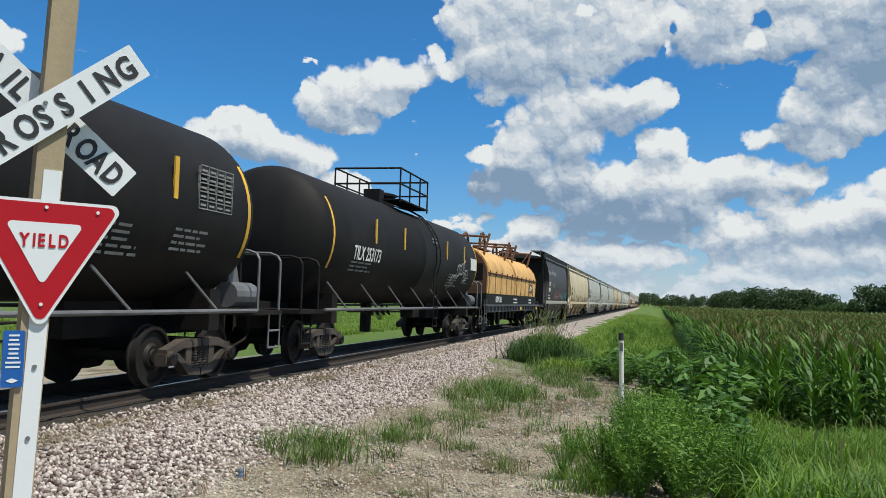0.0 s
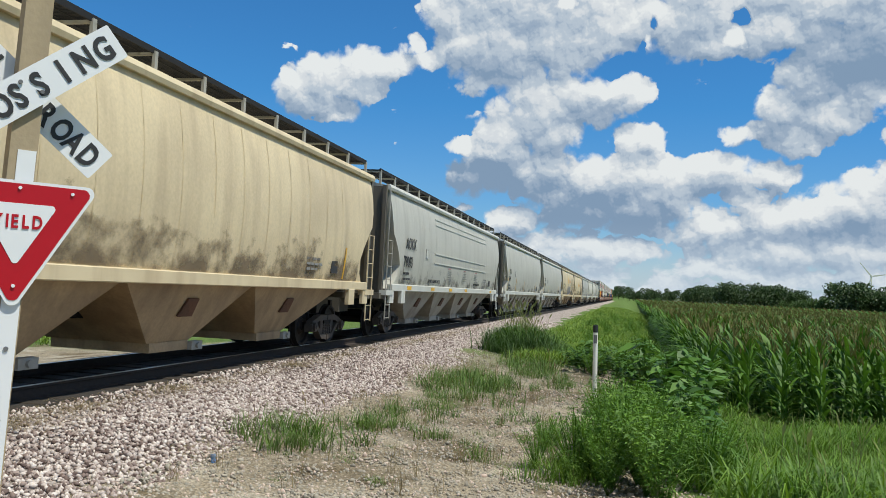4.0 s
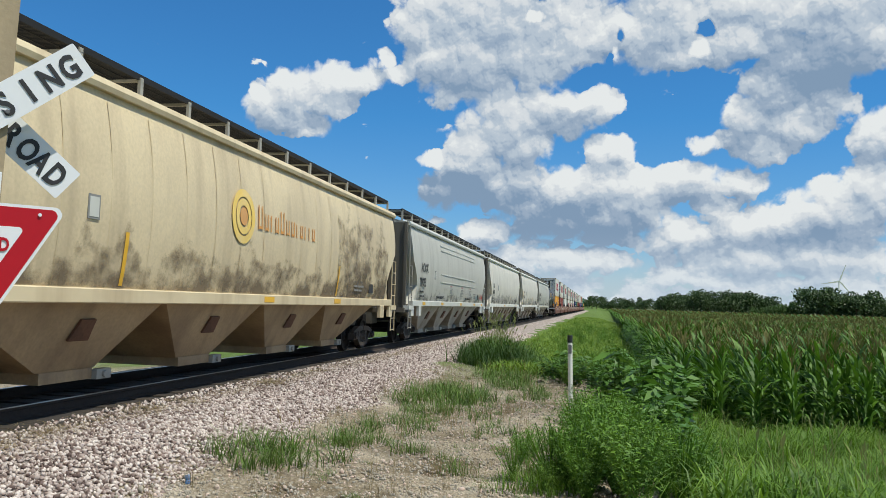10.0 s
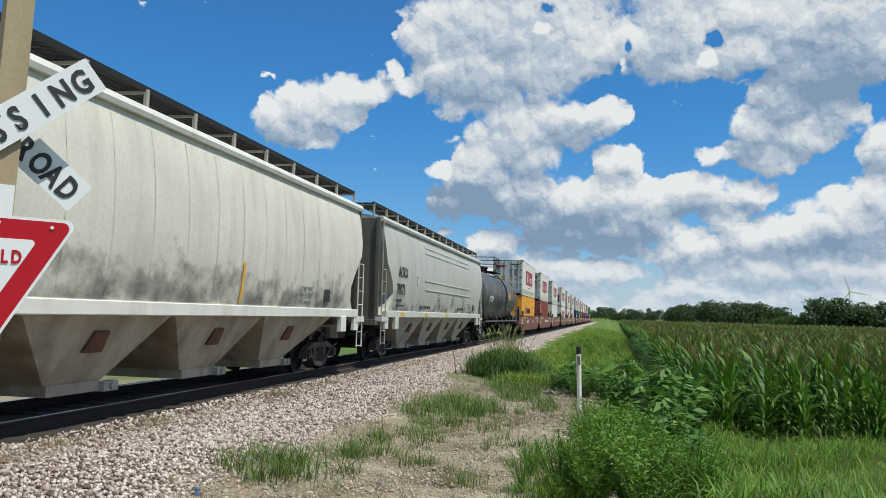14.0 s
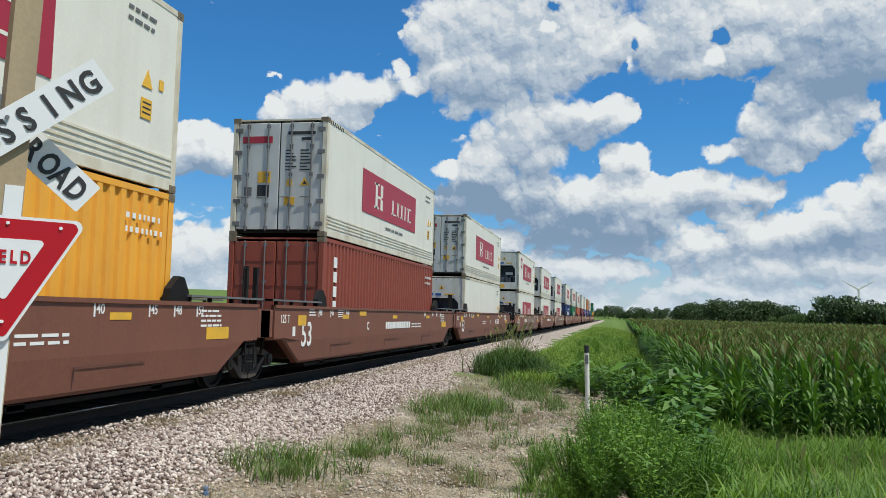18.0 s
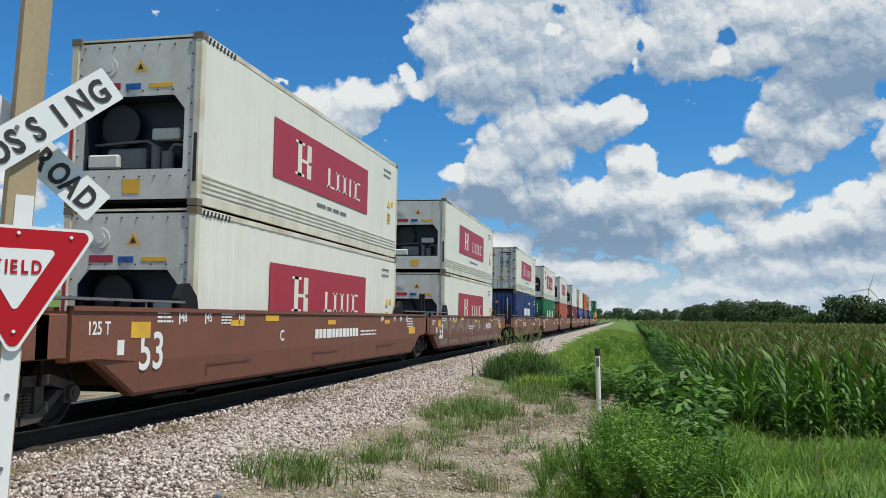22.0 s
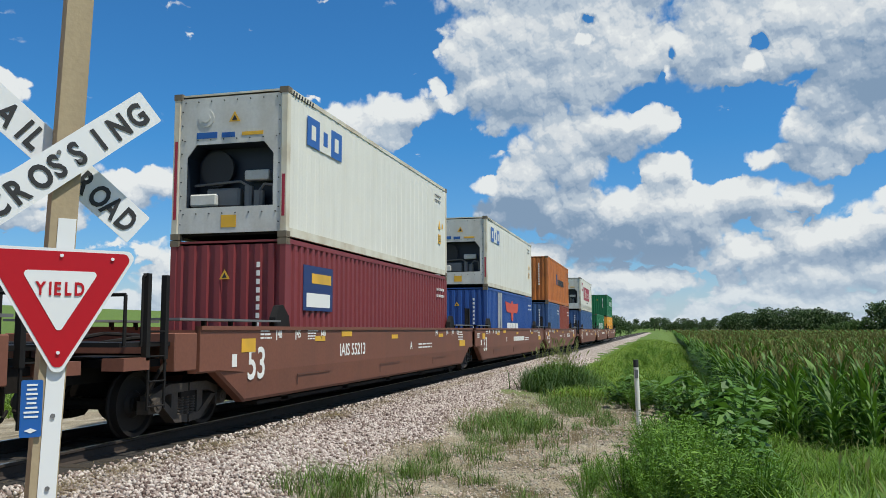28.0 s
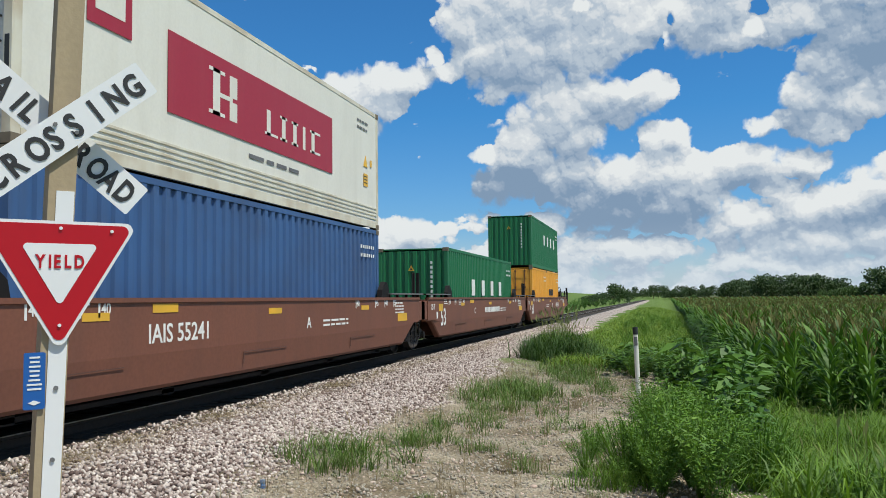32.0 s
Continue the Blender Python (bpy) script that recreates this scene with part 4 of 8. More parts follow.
        box(bm, -1.45, ya, 1.12, 1.45, yb, 1.27)
        box(bm, -0.3, ya, 0.7, 0.3, yb, 1.15)
        part("end_platform", bm, M["grime"], car)
        ladder(car, M["black"] if open_end else M["pipe"] if way > 0 else M[sill], 1.56, e + way * 0.22, e + way * 0.66, 0.55, 2.75, tall=4.2 if way > 0 else None)
        ladder(car, M["pipe"], -1.56, e + way * 0.22, e + way * 0.66, 0.55, 2.75)
        bm = bmesh.new()
        ya, yb = sorted((e + way * 0.15, e + way * 0.85))
        box(bm, 1.40, ya, 1.22, 1.60, yb, 1.36)
        box(bm, 1.5, min(e + way * 0.6, e + way * 1.0), 1.0, 1.58, max(e + way * 0.6, e + way * 1.0), 1.36)
        part("corner_step", bm, M[sill], car)
        coupler(car, e + way * 0.4, -way)
        truck(car, e + way * 2.15)
    put_text = lambda word, size, y, z, sq=0.8: lettering("lettering", word, size, M[ink], car, facing_x(width_at(z + size * 0.3) + 0.02, y, z), "", sq)
    big = 0.48 if marks == "AOKX" else 0.35
    put_text(marks, big, 1.9, 2.62 if big > 0.4 else 2.55, 0.88)
    put_text(number, big, 1.75, 2.62 - big * 1.15 if big > 0.4 else 2.15, 0.88)
    bars("lettering", car, M[ink], width_at(1.8) + 0.02, 1.9, 1.85, 2, 0.95, 0.07, 0.17)
    lettering("lettering", marks, 0.3, M["ink"], car, facing_back(-0.35, 0.945 if open_end else 0.215, 3.95), "", 0.85)
    lettering("lettering", number, 0.3, M["ink"], car, facing_back(-0.45, 0.945 if open_end else 0.215, 3.62), "", 0.85)
    return car, L


def grime(car, L, mat, z1, y0=1.5, y1=None, lift=0.014):
    """A film of soot over the foot of the side sheets."""
    bm = bmesh.new()
    zs = [1.55 + (z1 - 1.55) * k / 7 for k in range(8)]
    ys = [y0, L - 1.5 if y1 is None else y1]
    for za, zb in zip(zs[:-1], zs[1:]):
        bm.faces.new([bm.verts.new((width_at(z) + lift, y, z)) for y, z in ((ys[0], za), (ys[1], za), (ys[1], zb), (ys[0], zb))])
    bmesh.ops.remove_doubles(bm, verts=bm.verts, dist=1e-4)
    part("grime_film", bm, M[mat], car, "sooty grime on the side sheets")


def stripe(car, y, z0, z1, w=0.09):
    bm = bmesh.new()
    z, step = z0, (z1 - z0) / 4
    for k in range(4):
        v = [bm.verts.new(p) for p in ((width_at(z) + 0.018, y, z), (width_at(z) + 0.018, y + w, z), (width_at(z + step) + 0.018, y + w, z + step), (width_at(z + step) + 0.018, y, z + step))]
        bm.faces.new(v)
        z += step
    part("reflector", bm, M["yellow"], car, "yellow reflective strip")


def sill_marks(car, L, ys):
    for y in ys:
        boxpart("reflector", car, M["yellow"], 1.60, y, 1.39, 1.606, y + 0.5, 1.5, label="yellow reflective strip")


# ---- tank cars ----


def tank_car(y0, y1, paint, label, marks, number, placard=False, plate_end=False):
    L = y1 - y0
    R, zc = 1.49, 2.74
    car = car_root("tank_car", y0, label, "tank car", "tank cars in the train")
    bm = bmesh.new()
    prof = [(0.0, 0.02)] + [(0.62 * (1 - math.cos(math.pi / 2 * k / 8)), R * math.sin(math.pi / 2 * k / 8)) for k in range(1, 9)]
    prof = prof + [(L * 0.25, R), (L * 0.5 - 0.02, R), (L * 0.5, R + 0.012), (L * 0.5 + 0.02, R), (L * 0.75, R)] + [(L - s, r) for s, r in prof[::-1]]
    lathe(bm, prof, True, 56, (0, zc))
    tank = part("tank", bm, M[paint], car, "long round-ended tank shell", smooth=True)
    # walkway with rails and manway on top
    top = zc + R
    m = L / 2 + 0.2
    bm = bmesh.new()
    for s in (-1, 1):
        box(bm, s * 0.75 - 0.3, m - 1.5, top + 0.02, s * 0.75 + 0.3, m + 1.5, top + 0.06)
    part("platform", bm, M["black"], car, "steel grating platform")
    bm = bmesh.new()
    for s in (-1, 1):
        for y in (m - 1.5, m - 0.5, m + 0.6, m + 1.5):
            rod(bm, (s * 1.0, y, top - 0.05), (s * 1.0, y, top + 0.95), 0.028)
        for z in (0.5, 0.95):
            tube(bm, [(s * 1.0, m - 1.5, top + z), (s * 1.0, m + 1.5, top + z)], 0.028)
    for y in (m - 1.5, m + 1.5):
        for z in (0.5, 0.95):
            tube(bm, [(-1.0, y, top + z), (1.0, y, top + z)], 0.028)
    part("railing", bm, M["black"], car, "black tubular railing")
    bm = bmesh.new()
    lathe_z = [(top - 0.1, 0.36), (top + 0.28, 0.36), (top + 0.3, 0.42), (top + 0.36, 0.42), (top + 0.42, 0.2), (top + 0.43, 0.01)]
    rr = [[bm.verts.new((r * math.cos(2 * math.pi * q / 18), m + r * math.sin(2 * math.pi * q / 18), z)) for q in range(18)] for z, r in lathe_z]
    for a, b in zip(rr[:-1], rr[1:]):
        for q in range(18):
            bm.faces.new((a[q], a[(q + 1) % 18], b[(q + 1) % 18], b[q]))
    box(bm, -0.25, m - 1.1, top, 0.25, m - 0.7, top + 0.4)
    part("manway", bm, M["black"], car, "domed manway with fittings")
    # ladder over the curve of the shell
    bm = bmesh.new()
    for y in (m + 0.75, m + 1.2):
        tube(bm, [((R + 0.1) * math.cos(a), y, zc + (R + 0.1) * math.sin(a)) for a in [radians(d) for d in range(85, -21, -15)]] + [(1.52, y, 1.0), (1.5, y, 0.55)], 0.022)
    for k in range(11):
        a = radians(80 - 10 * k)
        p = ((R + 0.1) * math.cos(a), zc + (R + 0.1) * math.sin(a))
        rod(bm, (p[0], m + 0.75, p[1]), (p[0], m + 1.2, p[1]), 0.018)
    for z in (1.9, 1.55, 1.2, 0.85, 0.6):
        rod(bm, (1.53, m + 0.75, z), (1.53, m + 1.2, z), 0.018)
    part("ladder", bm, M["black"], car, "curved side ladder")
    # sill, running rail, bolsters and ends
    bm = bmesh.new()
    rod(bm, (1.5, 0.3, 1.16), (1.5, L - 0.3, 1.16), 0.035, 8)
    rod(bm, (-1.5, 0.3, 1.16), (-1.5, L - 0.3, 1.16), 0.035, 8)
    for k in range(7):
        y = 1.6 + (L - 3.2) * k / 6
        for s in (-1, 1):
            rod(bm, (s * 1.5, y, 1.16), (s * 1.18, y - 0.45, 1.75), 0.022)
    part("side_rail", bm, M["greysteel"], car, "grey handrail along the shell")
    for ya, yb, yc in ((-0.75, 3.6, 1.35), (L - 3.6, L + 0.75, L - 1.35)):
        bm = bmesh.new()
        box(bm, -0.3, ya, 0.75, 0.3, yb, 1.3)
        box(bm, -1.3, yc - 0.16, 0.85, 1.3, yc + 0.16, 1.5)
        part("stub_sill", bm, M["steel"], car)
    bm = bmesh.new()
    rod(bm, (0.1, L * 0.42, 0.45), (0.1, L * 0.42, 1.3), 0.16, 10)
    for k in range(5):
        tube(bm, [(0.5, L * 0.34 + k * 0.5, 1.2), (0.55, L * 0.34 + k * 0.5 + 0.15, 0.95), (0.4, L * 0.34 + k * 0.5 + 0.4, 1.0)], 0.03)
    rod(bm, (0.3, L * 0.3, 1.05), (0.3, L * 0.66, 1.0), 0.03)
    box(bm, 0.5, L * 0.55, 0.85, 0.9, L * 0.55 + 0.7, 1.1)
    part("brake_rigging", bm, M["steel"], car)
    for e, way in ((0.0, 1), (L, -1)):
        bm = bmesh.new()
        ya, yb = sorted((e - way * 0.85, e + way * 0.55))
        box(bm, -1.45, ya, 1.08, 1.45, yb, 1.16)
        part("end_platform", bm, M["steel"], car)
        bm = bmesh.new()
        for yy in (e - way * 0.75, e + way * 0.1):
            tube(bm, [(1.42, yy, 1.1), (1.42, yy, 2.05), (1.36, yy, 2.15), (1.2, yy, 2.2), (0.2, yy, 2.2), (0.1, yy, 2.1), (0.1, yy, 1.1)], 0.026)
        for z in (0.5, 0.8):
            tube(bm, [(1.45, e - way * 0.75, 1.1), (1.45, e - way * 0.75, z), (1.45, e - way * 0.3, z), (1.45, e - way * 0.3, 1.1)], 0.02)
        part("handrail", bm, M["black"] if way > 0 else M["greysteel"], car, "bent tubular end handrail")
        coupler(car, e - way * 0.5, -way)
        truck(car, e + way * 1.35)
        bm = bmesh.new()
        k = 9
        for i in range(k):
            a0, a1 = radians(-28 + 62 * i / k), radians(-28 + 62 * (i + 1) / k)
            ys = e + way * 0.64
            v = [bm.verts.new(p) for p in (((R + 0.006) * math.cos(a0), ys, zc + (R + 0.006) * math.sin(a0)), ((R + 0.006) * math.cos(a0), ys + way * 0.1, zc + (R + 0.006) * math.sin(a0)),
                                           ((R + 0.006) * math.cos(a1), ys + way * 0.1, zc + (R + 0.006) * math.sin(a1)), ((R + 0.006) * math.cos(a1), ys, zc + (R + 0.006) * math.sin(a1)))]
            bm.faces.new(v)
        part("reflector", bm, M["yellow"], tank, "yellow reflective strip at the shell's end")
    bm = bmesh.new()
    rod(bm, (1.05, L - 0.55, 1.42), (1.05, L + 0.25, 1.42), 0.22, 14)
    plate(bm, [(L - 0.45, 1.6), (L - 0.05, 1.6), (L - 0.2, 2.0), (L - 0.35, 2.15)], 0, 1.0, 1.03)
    part("brake_cylinder", bm, M["greysteel"], car, "grey brake cylinder on the end platform")
    for y in (L * 0.21, L * 0.36, L * 0.66, L * 0.82):
        bm = bmesh.new()
        box(bm, R - 0.02, y, zc + 0.02, R + 0.008, y + 0.1, zc + 0.62)
        part("reflector", bm, M["yellow"], tank)
    def tilted(deg):
        return pose(0, 0, zc, 0, deg, 0)
    lettering("lettering", marks + " " + number, 0.46, M["text"], car, tilted(9) @ facing_x(R + 0.014, L * 0.12, -0.2), "", 0.8)
    for deg, yy, lines, wd in ((24, L * 0.12, 3, 1.6), (22, L * 0.70, 5, 1.5), (20, L * 0.83, 4, 1.0), (-18, L * 0.56, 2, 0.8)):
        bars("lettering", car, M["faded"], R + 0.006, yy, 0.1, lines, wd, 0.04, 0.1).matrix_basis = tilted(deg)
    if plate_end:
        # a bare white plate by the end strip, and a chalky scrawl
        boxpart("data_panel", tank, M["white"], R - 0.06, L - 1.75, zc - 0.18, R + 0.008, L - 0.78, zc + 0.26, label="plain white painted plate")
        rnd = random.Random(6)
        for q in range(11):
            cy, cz, rr = L - 4.4 + 0.2 * q, zc - 0.7 + 0.03 * q, rnd.uniform(0.14, 0.26)
            bm = bmesh.new()
            run = [(cy + rr * math.cos(a) * 0.6, cz + rr * math.sin(a) * rnd.uniform(0.8, 1.2) + (0.3 if 2 < q < 9 else 0)) for a in [0.5 * i for i in range(13)]]
            loop = [(math.sqrt(max(0.1, (R + 0.02) ** 2 - (z2 - zc) ** 2)), y2, z2) for y2, z2 in run]
            tube(bm, loop, 0.012, 4)
            part("graffiti", bm, M["faded"], tank, "chalky looped scrawl")
    else:
        bm = bmesh.new()
        for q in range(6):
            box(bm, R - 0.03, L - 2.3, zc - 0.05 + q * 0.13, R + 0.006, L - 1.3, zc - 0.035 + q * 0.13)
        for q in range(5):
            box(bm, R - 0.03, L - 2.3 + q * 0.25, zc - 0.05, R + 0.006, L - 2.29 + q * 0.25, zc + 0.61)
        for q in range(5):
            for w in range(4):
                box(bm, R - 0.03, L - 2.25 + w * 0.25, zc - 0.0 + q * 0.13, R + 0.006, L - 2.1 + w * 0.25, zc + 0.03 + q * 0.13)
        part("data_panel", bm, M["faded"], tank, "faded white ruled data panel")
    if placard:
        boxpart("placard", tank, M["yellow"], R - 0.05, L * 0.70, zc - 0.2, R + 0.008, L * 0.70 + 0.6, zc + 0.3, label="yellow warning placard")
    return car


# ---- the coil car ----


def coil_car(y0, y1):
    L = y1 - y0
    car = car_root("coil_car", y0, "weathered orange hooded coil car on a black frame", "coil car", "")
    boxpart("deck_beam", car, M["black"], -1.42, 1.0, 1.25, 1.42, L - 0.8, 1.72, label="black side beam")
    bm = bmesh.new()
    for s in (-1, 1):
        box(bm, min(s * 1.42, s * 1.56), 0.4, 1.2, max(s * 1.42, s * 1.56), L - 0.3, 1.28)
        k = 0.9
        while k < L - 0.6:
            box(bm, min(s * 1.44, s * 1.56), k, 0.98, max(s * 1.44, s * 1.56), k + 0.06, 1.2)
            k += 0.85
        box(bm, min(s * 1.40, s * 1.48), 0.9, 0.95, max(s * 1.40, s * 1.48), L - 0.9, 1.2)
    part("side_sill", bm, M["dkgrey"], car, "dark grey side sill with ribs")
    boxpart("centre_sill", car, M["steel"], -0.4, 0, 0.75, 0.4, L, 1.2)
    bm = bmesh.new()
    for k in range(6):
        box(bm, 0.3, L * 0.3 + k * 1.1, 0.55, 1.0, L * 0.3 + k * 1.1 + 0.5, 0.95)
    rod(bm, (0.8, L * 0.28, 0.62), (0.8, L * 0.7, 0.6), 0.04)
    part("brake_rigging", bm, M["steel"], car)
    arc = [(1.40, 1.74), (1.42, 2.55)] + [(1.42 * math.cos(radians(a)), 2.55 + 1.25 * math.sin(radians(a))) for a in range(12, 169, 12)] + [(-1.42, 2.55), (-1.40, 1.74)]
    for a, b in ((1.3, L / 2 - 0.1), (L / 2 + 0.1, L - 1.0)):
        bm = bmesh.new()
        plate(bm, arc, 1, a, b)
        hood = part("hood", bm, M["orange"], car, "orange arched coil hood with rust scars", smooth=True)
        bm = bmesh.new()
        tube(bm, [(1.45, a, 2.62), (1.45, b, 2.62)], 0.03)
        k = a + 0.3
        while k < b:
            rod(bm, (1.46, k, 2.5), (1.46, k, 2.72), 0.03)
            box(bm, 1.40, k, 1.76, 1.428, k + 0.03, 2.5)
            k += (b - a) / 5
        part("lashing_rail", bm, M["rust"], hood, "rusty rail along the hood")
        for y in (a + 0.03, b - 0.1):
            bm = bmesh.new()
            plate(bm, [(p[0] * 1.015, 2.0 + (p[1] - 2.0) * 1.015) for p in arc[1:-1]] + [(p[0] * 0.985, 2.0 + (p[1] - 2.0) * 0.97) for p in arc[1:-1][::-1]], 1, y, y + 0.07)
            part("hood_rim", bm, M["orange"], hood)
        bm = bmesh.new()
        plate(bm, [(p[0] * 0.97, 1.76 + (p[1] - 1.74) * 0.97) for p in arc], 1, a - 0.014, a - 0.004)
        end = part("hood_end", bm, M["rust"], hood, "rust-brown hood end")
        boxpart("end_hatch", end, M["black"], 0.35, a - 0.03, 2.3, 1.2, a - 0.014, 3.0)
        boxpart("ridge_plate", hood, M["rust"], -0.55, (a + b) / 2 - 1.6, 3.79, 0.55, (a + b) / 2 + 1.6, 3.84)
        for s in (-0.4, 0.4):
            bm = bmesh.new()
            tube(bm, [((a + b) * 0 + s, (a + b) / 2 - 0.55, 3.8), (s, (a + b) / 2 - 0.55, 4.2), (s, (a + b) / 2 - 0.3, 4.5), (s, (a + b) / 2 + 0.05, 4.58), (s, (a + b) / 2 + 0.4, 4.45), (s, (a + b) / 2 + 0.6, 4.15), (s, (a + b) / 2 + 0.6, 3.8)], 0.065, 7)
            part("lifting_hoop", bm, M["rust"], hood, "rust-brown lifting hoop")
        for y in (a + 1.0, b - 1.0):
            bm = bmesh.new()
            rod(bm, (1.0, y, 3.4), (1.2, y + 0.25, 4.35), 0.06)
            rod(bm, (1.18, y + 0.22, 4.22), (-1.1, y + 0.1, 4.3), 0.05)
            rod(bm, (0.7, y, 3.65), (1.05, y + 0.2, 4.25), 0.04)
            part("guide_arm", bm, M["rust"], hood, "rust-brown guide arm")
    sq = boxpart("emblem_panel", car, M["rust"], 1.41, L * 0.78, 1.92, 1.432, L * 0.78 + 1.35, 2.42, label="faded brown panel")
    lettering("lettering", "GRW", 0.4, M["text"], sq, facing_x(1.438, L * 0.78 + 0.2, 2.03), "", 0.85)
    lettering("lettering", "GRW  7455", 0.36, M["text"], car, facing_x(1.424, 3.2, 1.38), "", 0.9)
    bars("lettering", car, M["text"], 1.424, L * 0.47, 1.5, 2, 1.5, 0.07, 0.16)
    bars("lettering", car, M["text"], 1.424, L * 0.78, 1.5, 2, 1.0, 0.07, 0.16)
    for y in (L * 0.55, L * 0.9):
        boxpart("reflector", car, M["yellow"], 1.56, y, 1.0, 1.568, y + 0.5, 1.16)
    for e, way in ((0.0, 1), (L, -1)):
        ladder(car, M["greysteel"], 1.5, e + way * 0.35, e + way * 0.8, 0.5, 1.5)
        coupler(car, e + way * 0.3, -way)
        truck(car, e + way * 2.3)
    return car


# ---- paintwork on the hoppers ----


def stroke(bm, pts, w, lift=0.014):
    """A painted line along (y, z) points on the curved side."""
    for (ya, za), (yb, zb) in zip(pts[:-1], pts[1:]):
        d = Vector((yb - ya, zb - za))
        if d.length < 1e-4:
            continue
        q = Vector((-d.y, d.x)).normalized() * w / 2
        v = [bm.verts.new((width_at(z) + lift, y, z)) for y, z in ((ya + q.x, za + q.y), (yb + q.x, zb + q.y), (yb - q.x, zb - q.y), (ya - q.x, za - q.y))]
        bm.faces.new(v)


def scrawl(car, y0, y1, z0, z1, n, w, mat, seed, label):
    """Spray-paint strokes without words."""
    rnd = random.Random(seed)
    bm = bmesh.new()
    step = (y1 - y0) / n
    for k in range(n):
        y = y0 + step * k
        pts = [(y + step * rnd.uniform(0, 0.3), z0 + (z1 - z0) * rnd.uniform(0, 0.3))]
        for i in range(rnd.randint(4, 7)):
            t = i / 6
            pts.append((y + step * (0.15 + 0.9 * t) + rnd.uniform(-0.2, 0.2) * step, z0 + (z1 - z0) * (rnd.uniform(0.55, 1.0) if i % 2 == 0 else rnd.uniform(0.0, 0.45))))
        fine = []
        for a, b in zip(pts[:-1], pts[1:]):
            for q in range(5):
                u = q / 5
                fine.append((a[0] + (b[0] - a[0]) * u + 0.06 * step * math.sin(math.pi * u), a[1] + (b[1] - a[1]) * u))
        stroke(bm, fine, w * rnd.uniform(0.7, 1.2))
    return tagged(part("graffiti", bm, M[mat], car, label), kind="stuff")


def cloud_fill(car, y0, y1, z0, z1, mat, seed):
    rnd = random.Random(seed)
    bm = bmesh.new()
    for k in range(int((y1 - y0) / 0.45)):
        y, z, r = y0 + 0.45 * k + 0.2, (z0 + z1) / 2 + rnd.uniform(-0.1, 0.1), (z1 - z0) * rnd.uniform(0.38, 0.5)
        pts = [(y + r * 0.8 * math.cos(a), max(1.56, z + r * math.sin(a))) for a in [2 * math.pi * i / 10 for i in range(10)]]
        c = bm.verts.new((width_at(z) + 0.0165 + 0.0003 * k, y, z))
        ring = [bm.verts.new((width_at(q[1]) + 0.0165 + 0.0003 * k, q[0], q[1])) for q in pts]
        for i in range(10):
            bm.faces.new((c, ring[i], ring[(i + 1) % 10]))
    tagged(part("graffiti", bm, M[mat], car, "sprayed cloud behind the scrawl"), kind="stuff")


def sun_emblem(car, y, z, r, name_y, name_z, name_h, sizes):
    for ra, rb, mat in ((r, r * 0.72, "emblem_yellow"), (r * 0.66, r * 0.4, "emblem_yellow"), (r * 0.33, 0.0, "emblem_orange")):
        bm = bmesh.new()
        n = 28
        for k in range(n):
            a0, a1 = 2 * math.pi * k / n, 2 * math.pi * (k + 1) / n
            pts = [(y + rr * math.cos(a), z + rr * math.sin(a)) for rr, a in ((ra, a0), (ra, a1), (rb, a1), (rb, a0))]
            v = [bm.verts.new((width_at(q[1]) + 0.018, q[0], q[1])) for q in pts]
            bm.faces.new(v if rb > 0 else v[:3])
        part("emblem_ring", bm, M[mat], car, "faded sun emblem")
    q = name_y
    for w, h in sizes:
        bm = bmesh.new()
        stroke(bm, [(q, name_z), (q, name_z + h * name_h)], 0.05)
        if w > 0.2:
            stroke(bm, [(q + w - 0.1, name_z), (q + w - 0.1, name_z + h * name_h)], 0.05)
            stroke(bm, [(q, name_z + 0.04), (q + w - 0.1, name_z + 0.04)], 0.05)
        part("painted_block", bm, M["emblem_orange"], car)
        q += w + 0.05


def side_ribs(car, L):
    for z, a, b in ((3.86, 6.0, L - 4.5), (3.66, 6.0, L - 4.5), (2.66, 5.8, L - 4.8), (2.34, 5.8, L - 4.6)):
        boxpart("side_rib", car, M["sillgrey"], width_at(z) - 0.01, a, z - 0.018, width_at(z) + 0.022, b, z + 0.018)
    lettering("lettering", "DO NOT HAMMER ON CAR", 0.16, M["ink"], car, facing_x(width_at(1.72) + 0.016, 5.2, 1.66), "", 0.9)
    lettering("lettering", "DO NOT HAMMER ON CAR", 0.13, M["ink"], car, facing_x(width_at(1.72) + 0.016, L - 7.5, 1.68), "", 0.9)
    for y in (8.2, 11.2, 13.8):
        bars("lettering", car, M["graf_pink"], width_at(2.1) + 0.014, y, 2.2, 1, 0.6, 0.05, 0.1)
        bars("lettering", car, M["graf_grey"], width_at(2.0) + 0.016, y, 2.1, 5, 0.75, 0.03, 0.07)


# ---- the train, from its head on ----
tank_car(0.4, 16.9, "black", "grimy black tank car with white stencils", "TILX", "253170")
tank_car(19.4, 35.8, "black", "matte black tank car with white lettering and a chalky scrawl", "TILX", "253173", plate_end=True)
coil_car(36.6, 54.0)
dsrc, dl = hopper(56.3, 71.7, "charcoal", "charcoal", "charcoal", "charcoal black covered hopper with graffiti along its foot", "DSRC", "385430", ink="text", bays=4, foot="pipe", open_end=True)
h5, l5 = hopper(72.9, 95.0, "cream", "creamsill", "cream", "yellowed cream covered hopper with weathered sides", "TILX", "639905")
h6, l6 = hopper(95.9, 117.1, "grey", "sillgrey", "grey", "light grey covered hopper with raised side ribs", "AOKX", "79003")
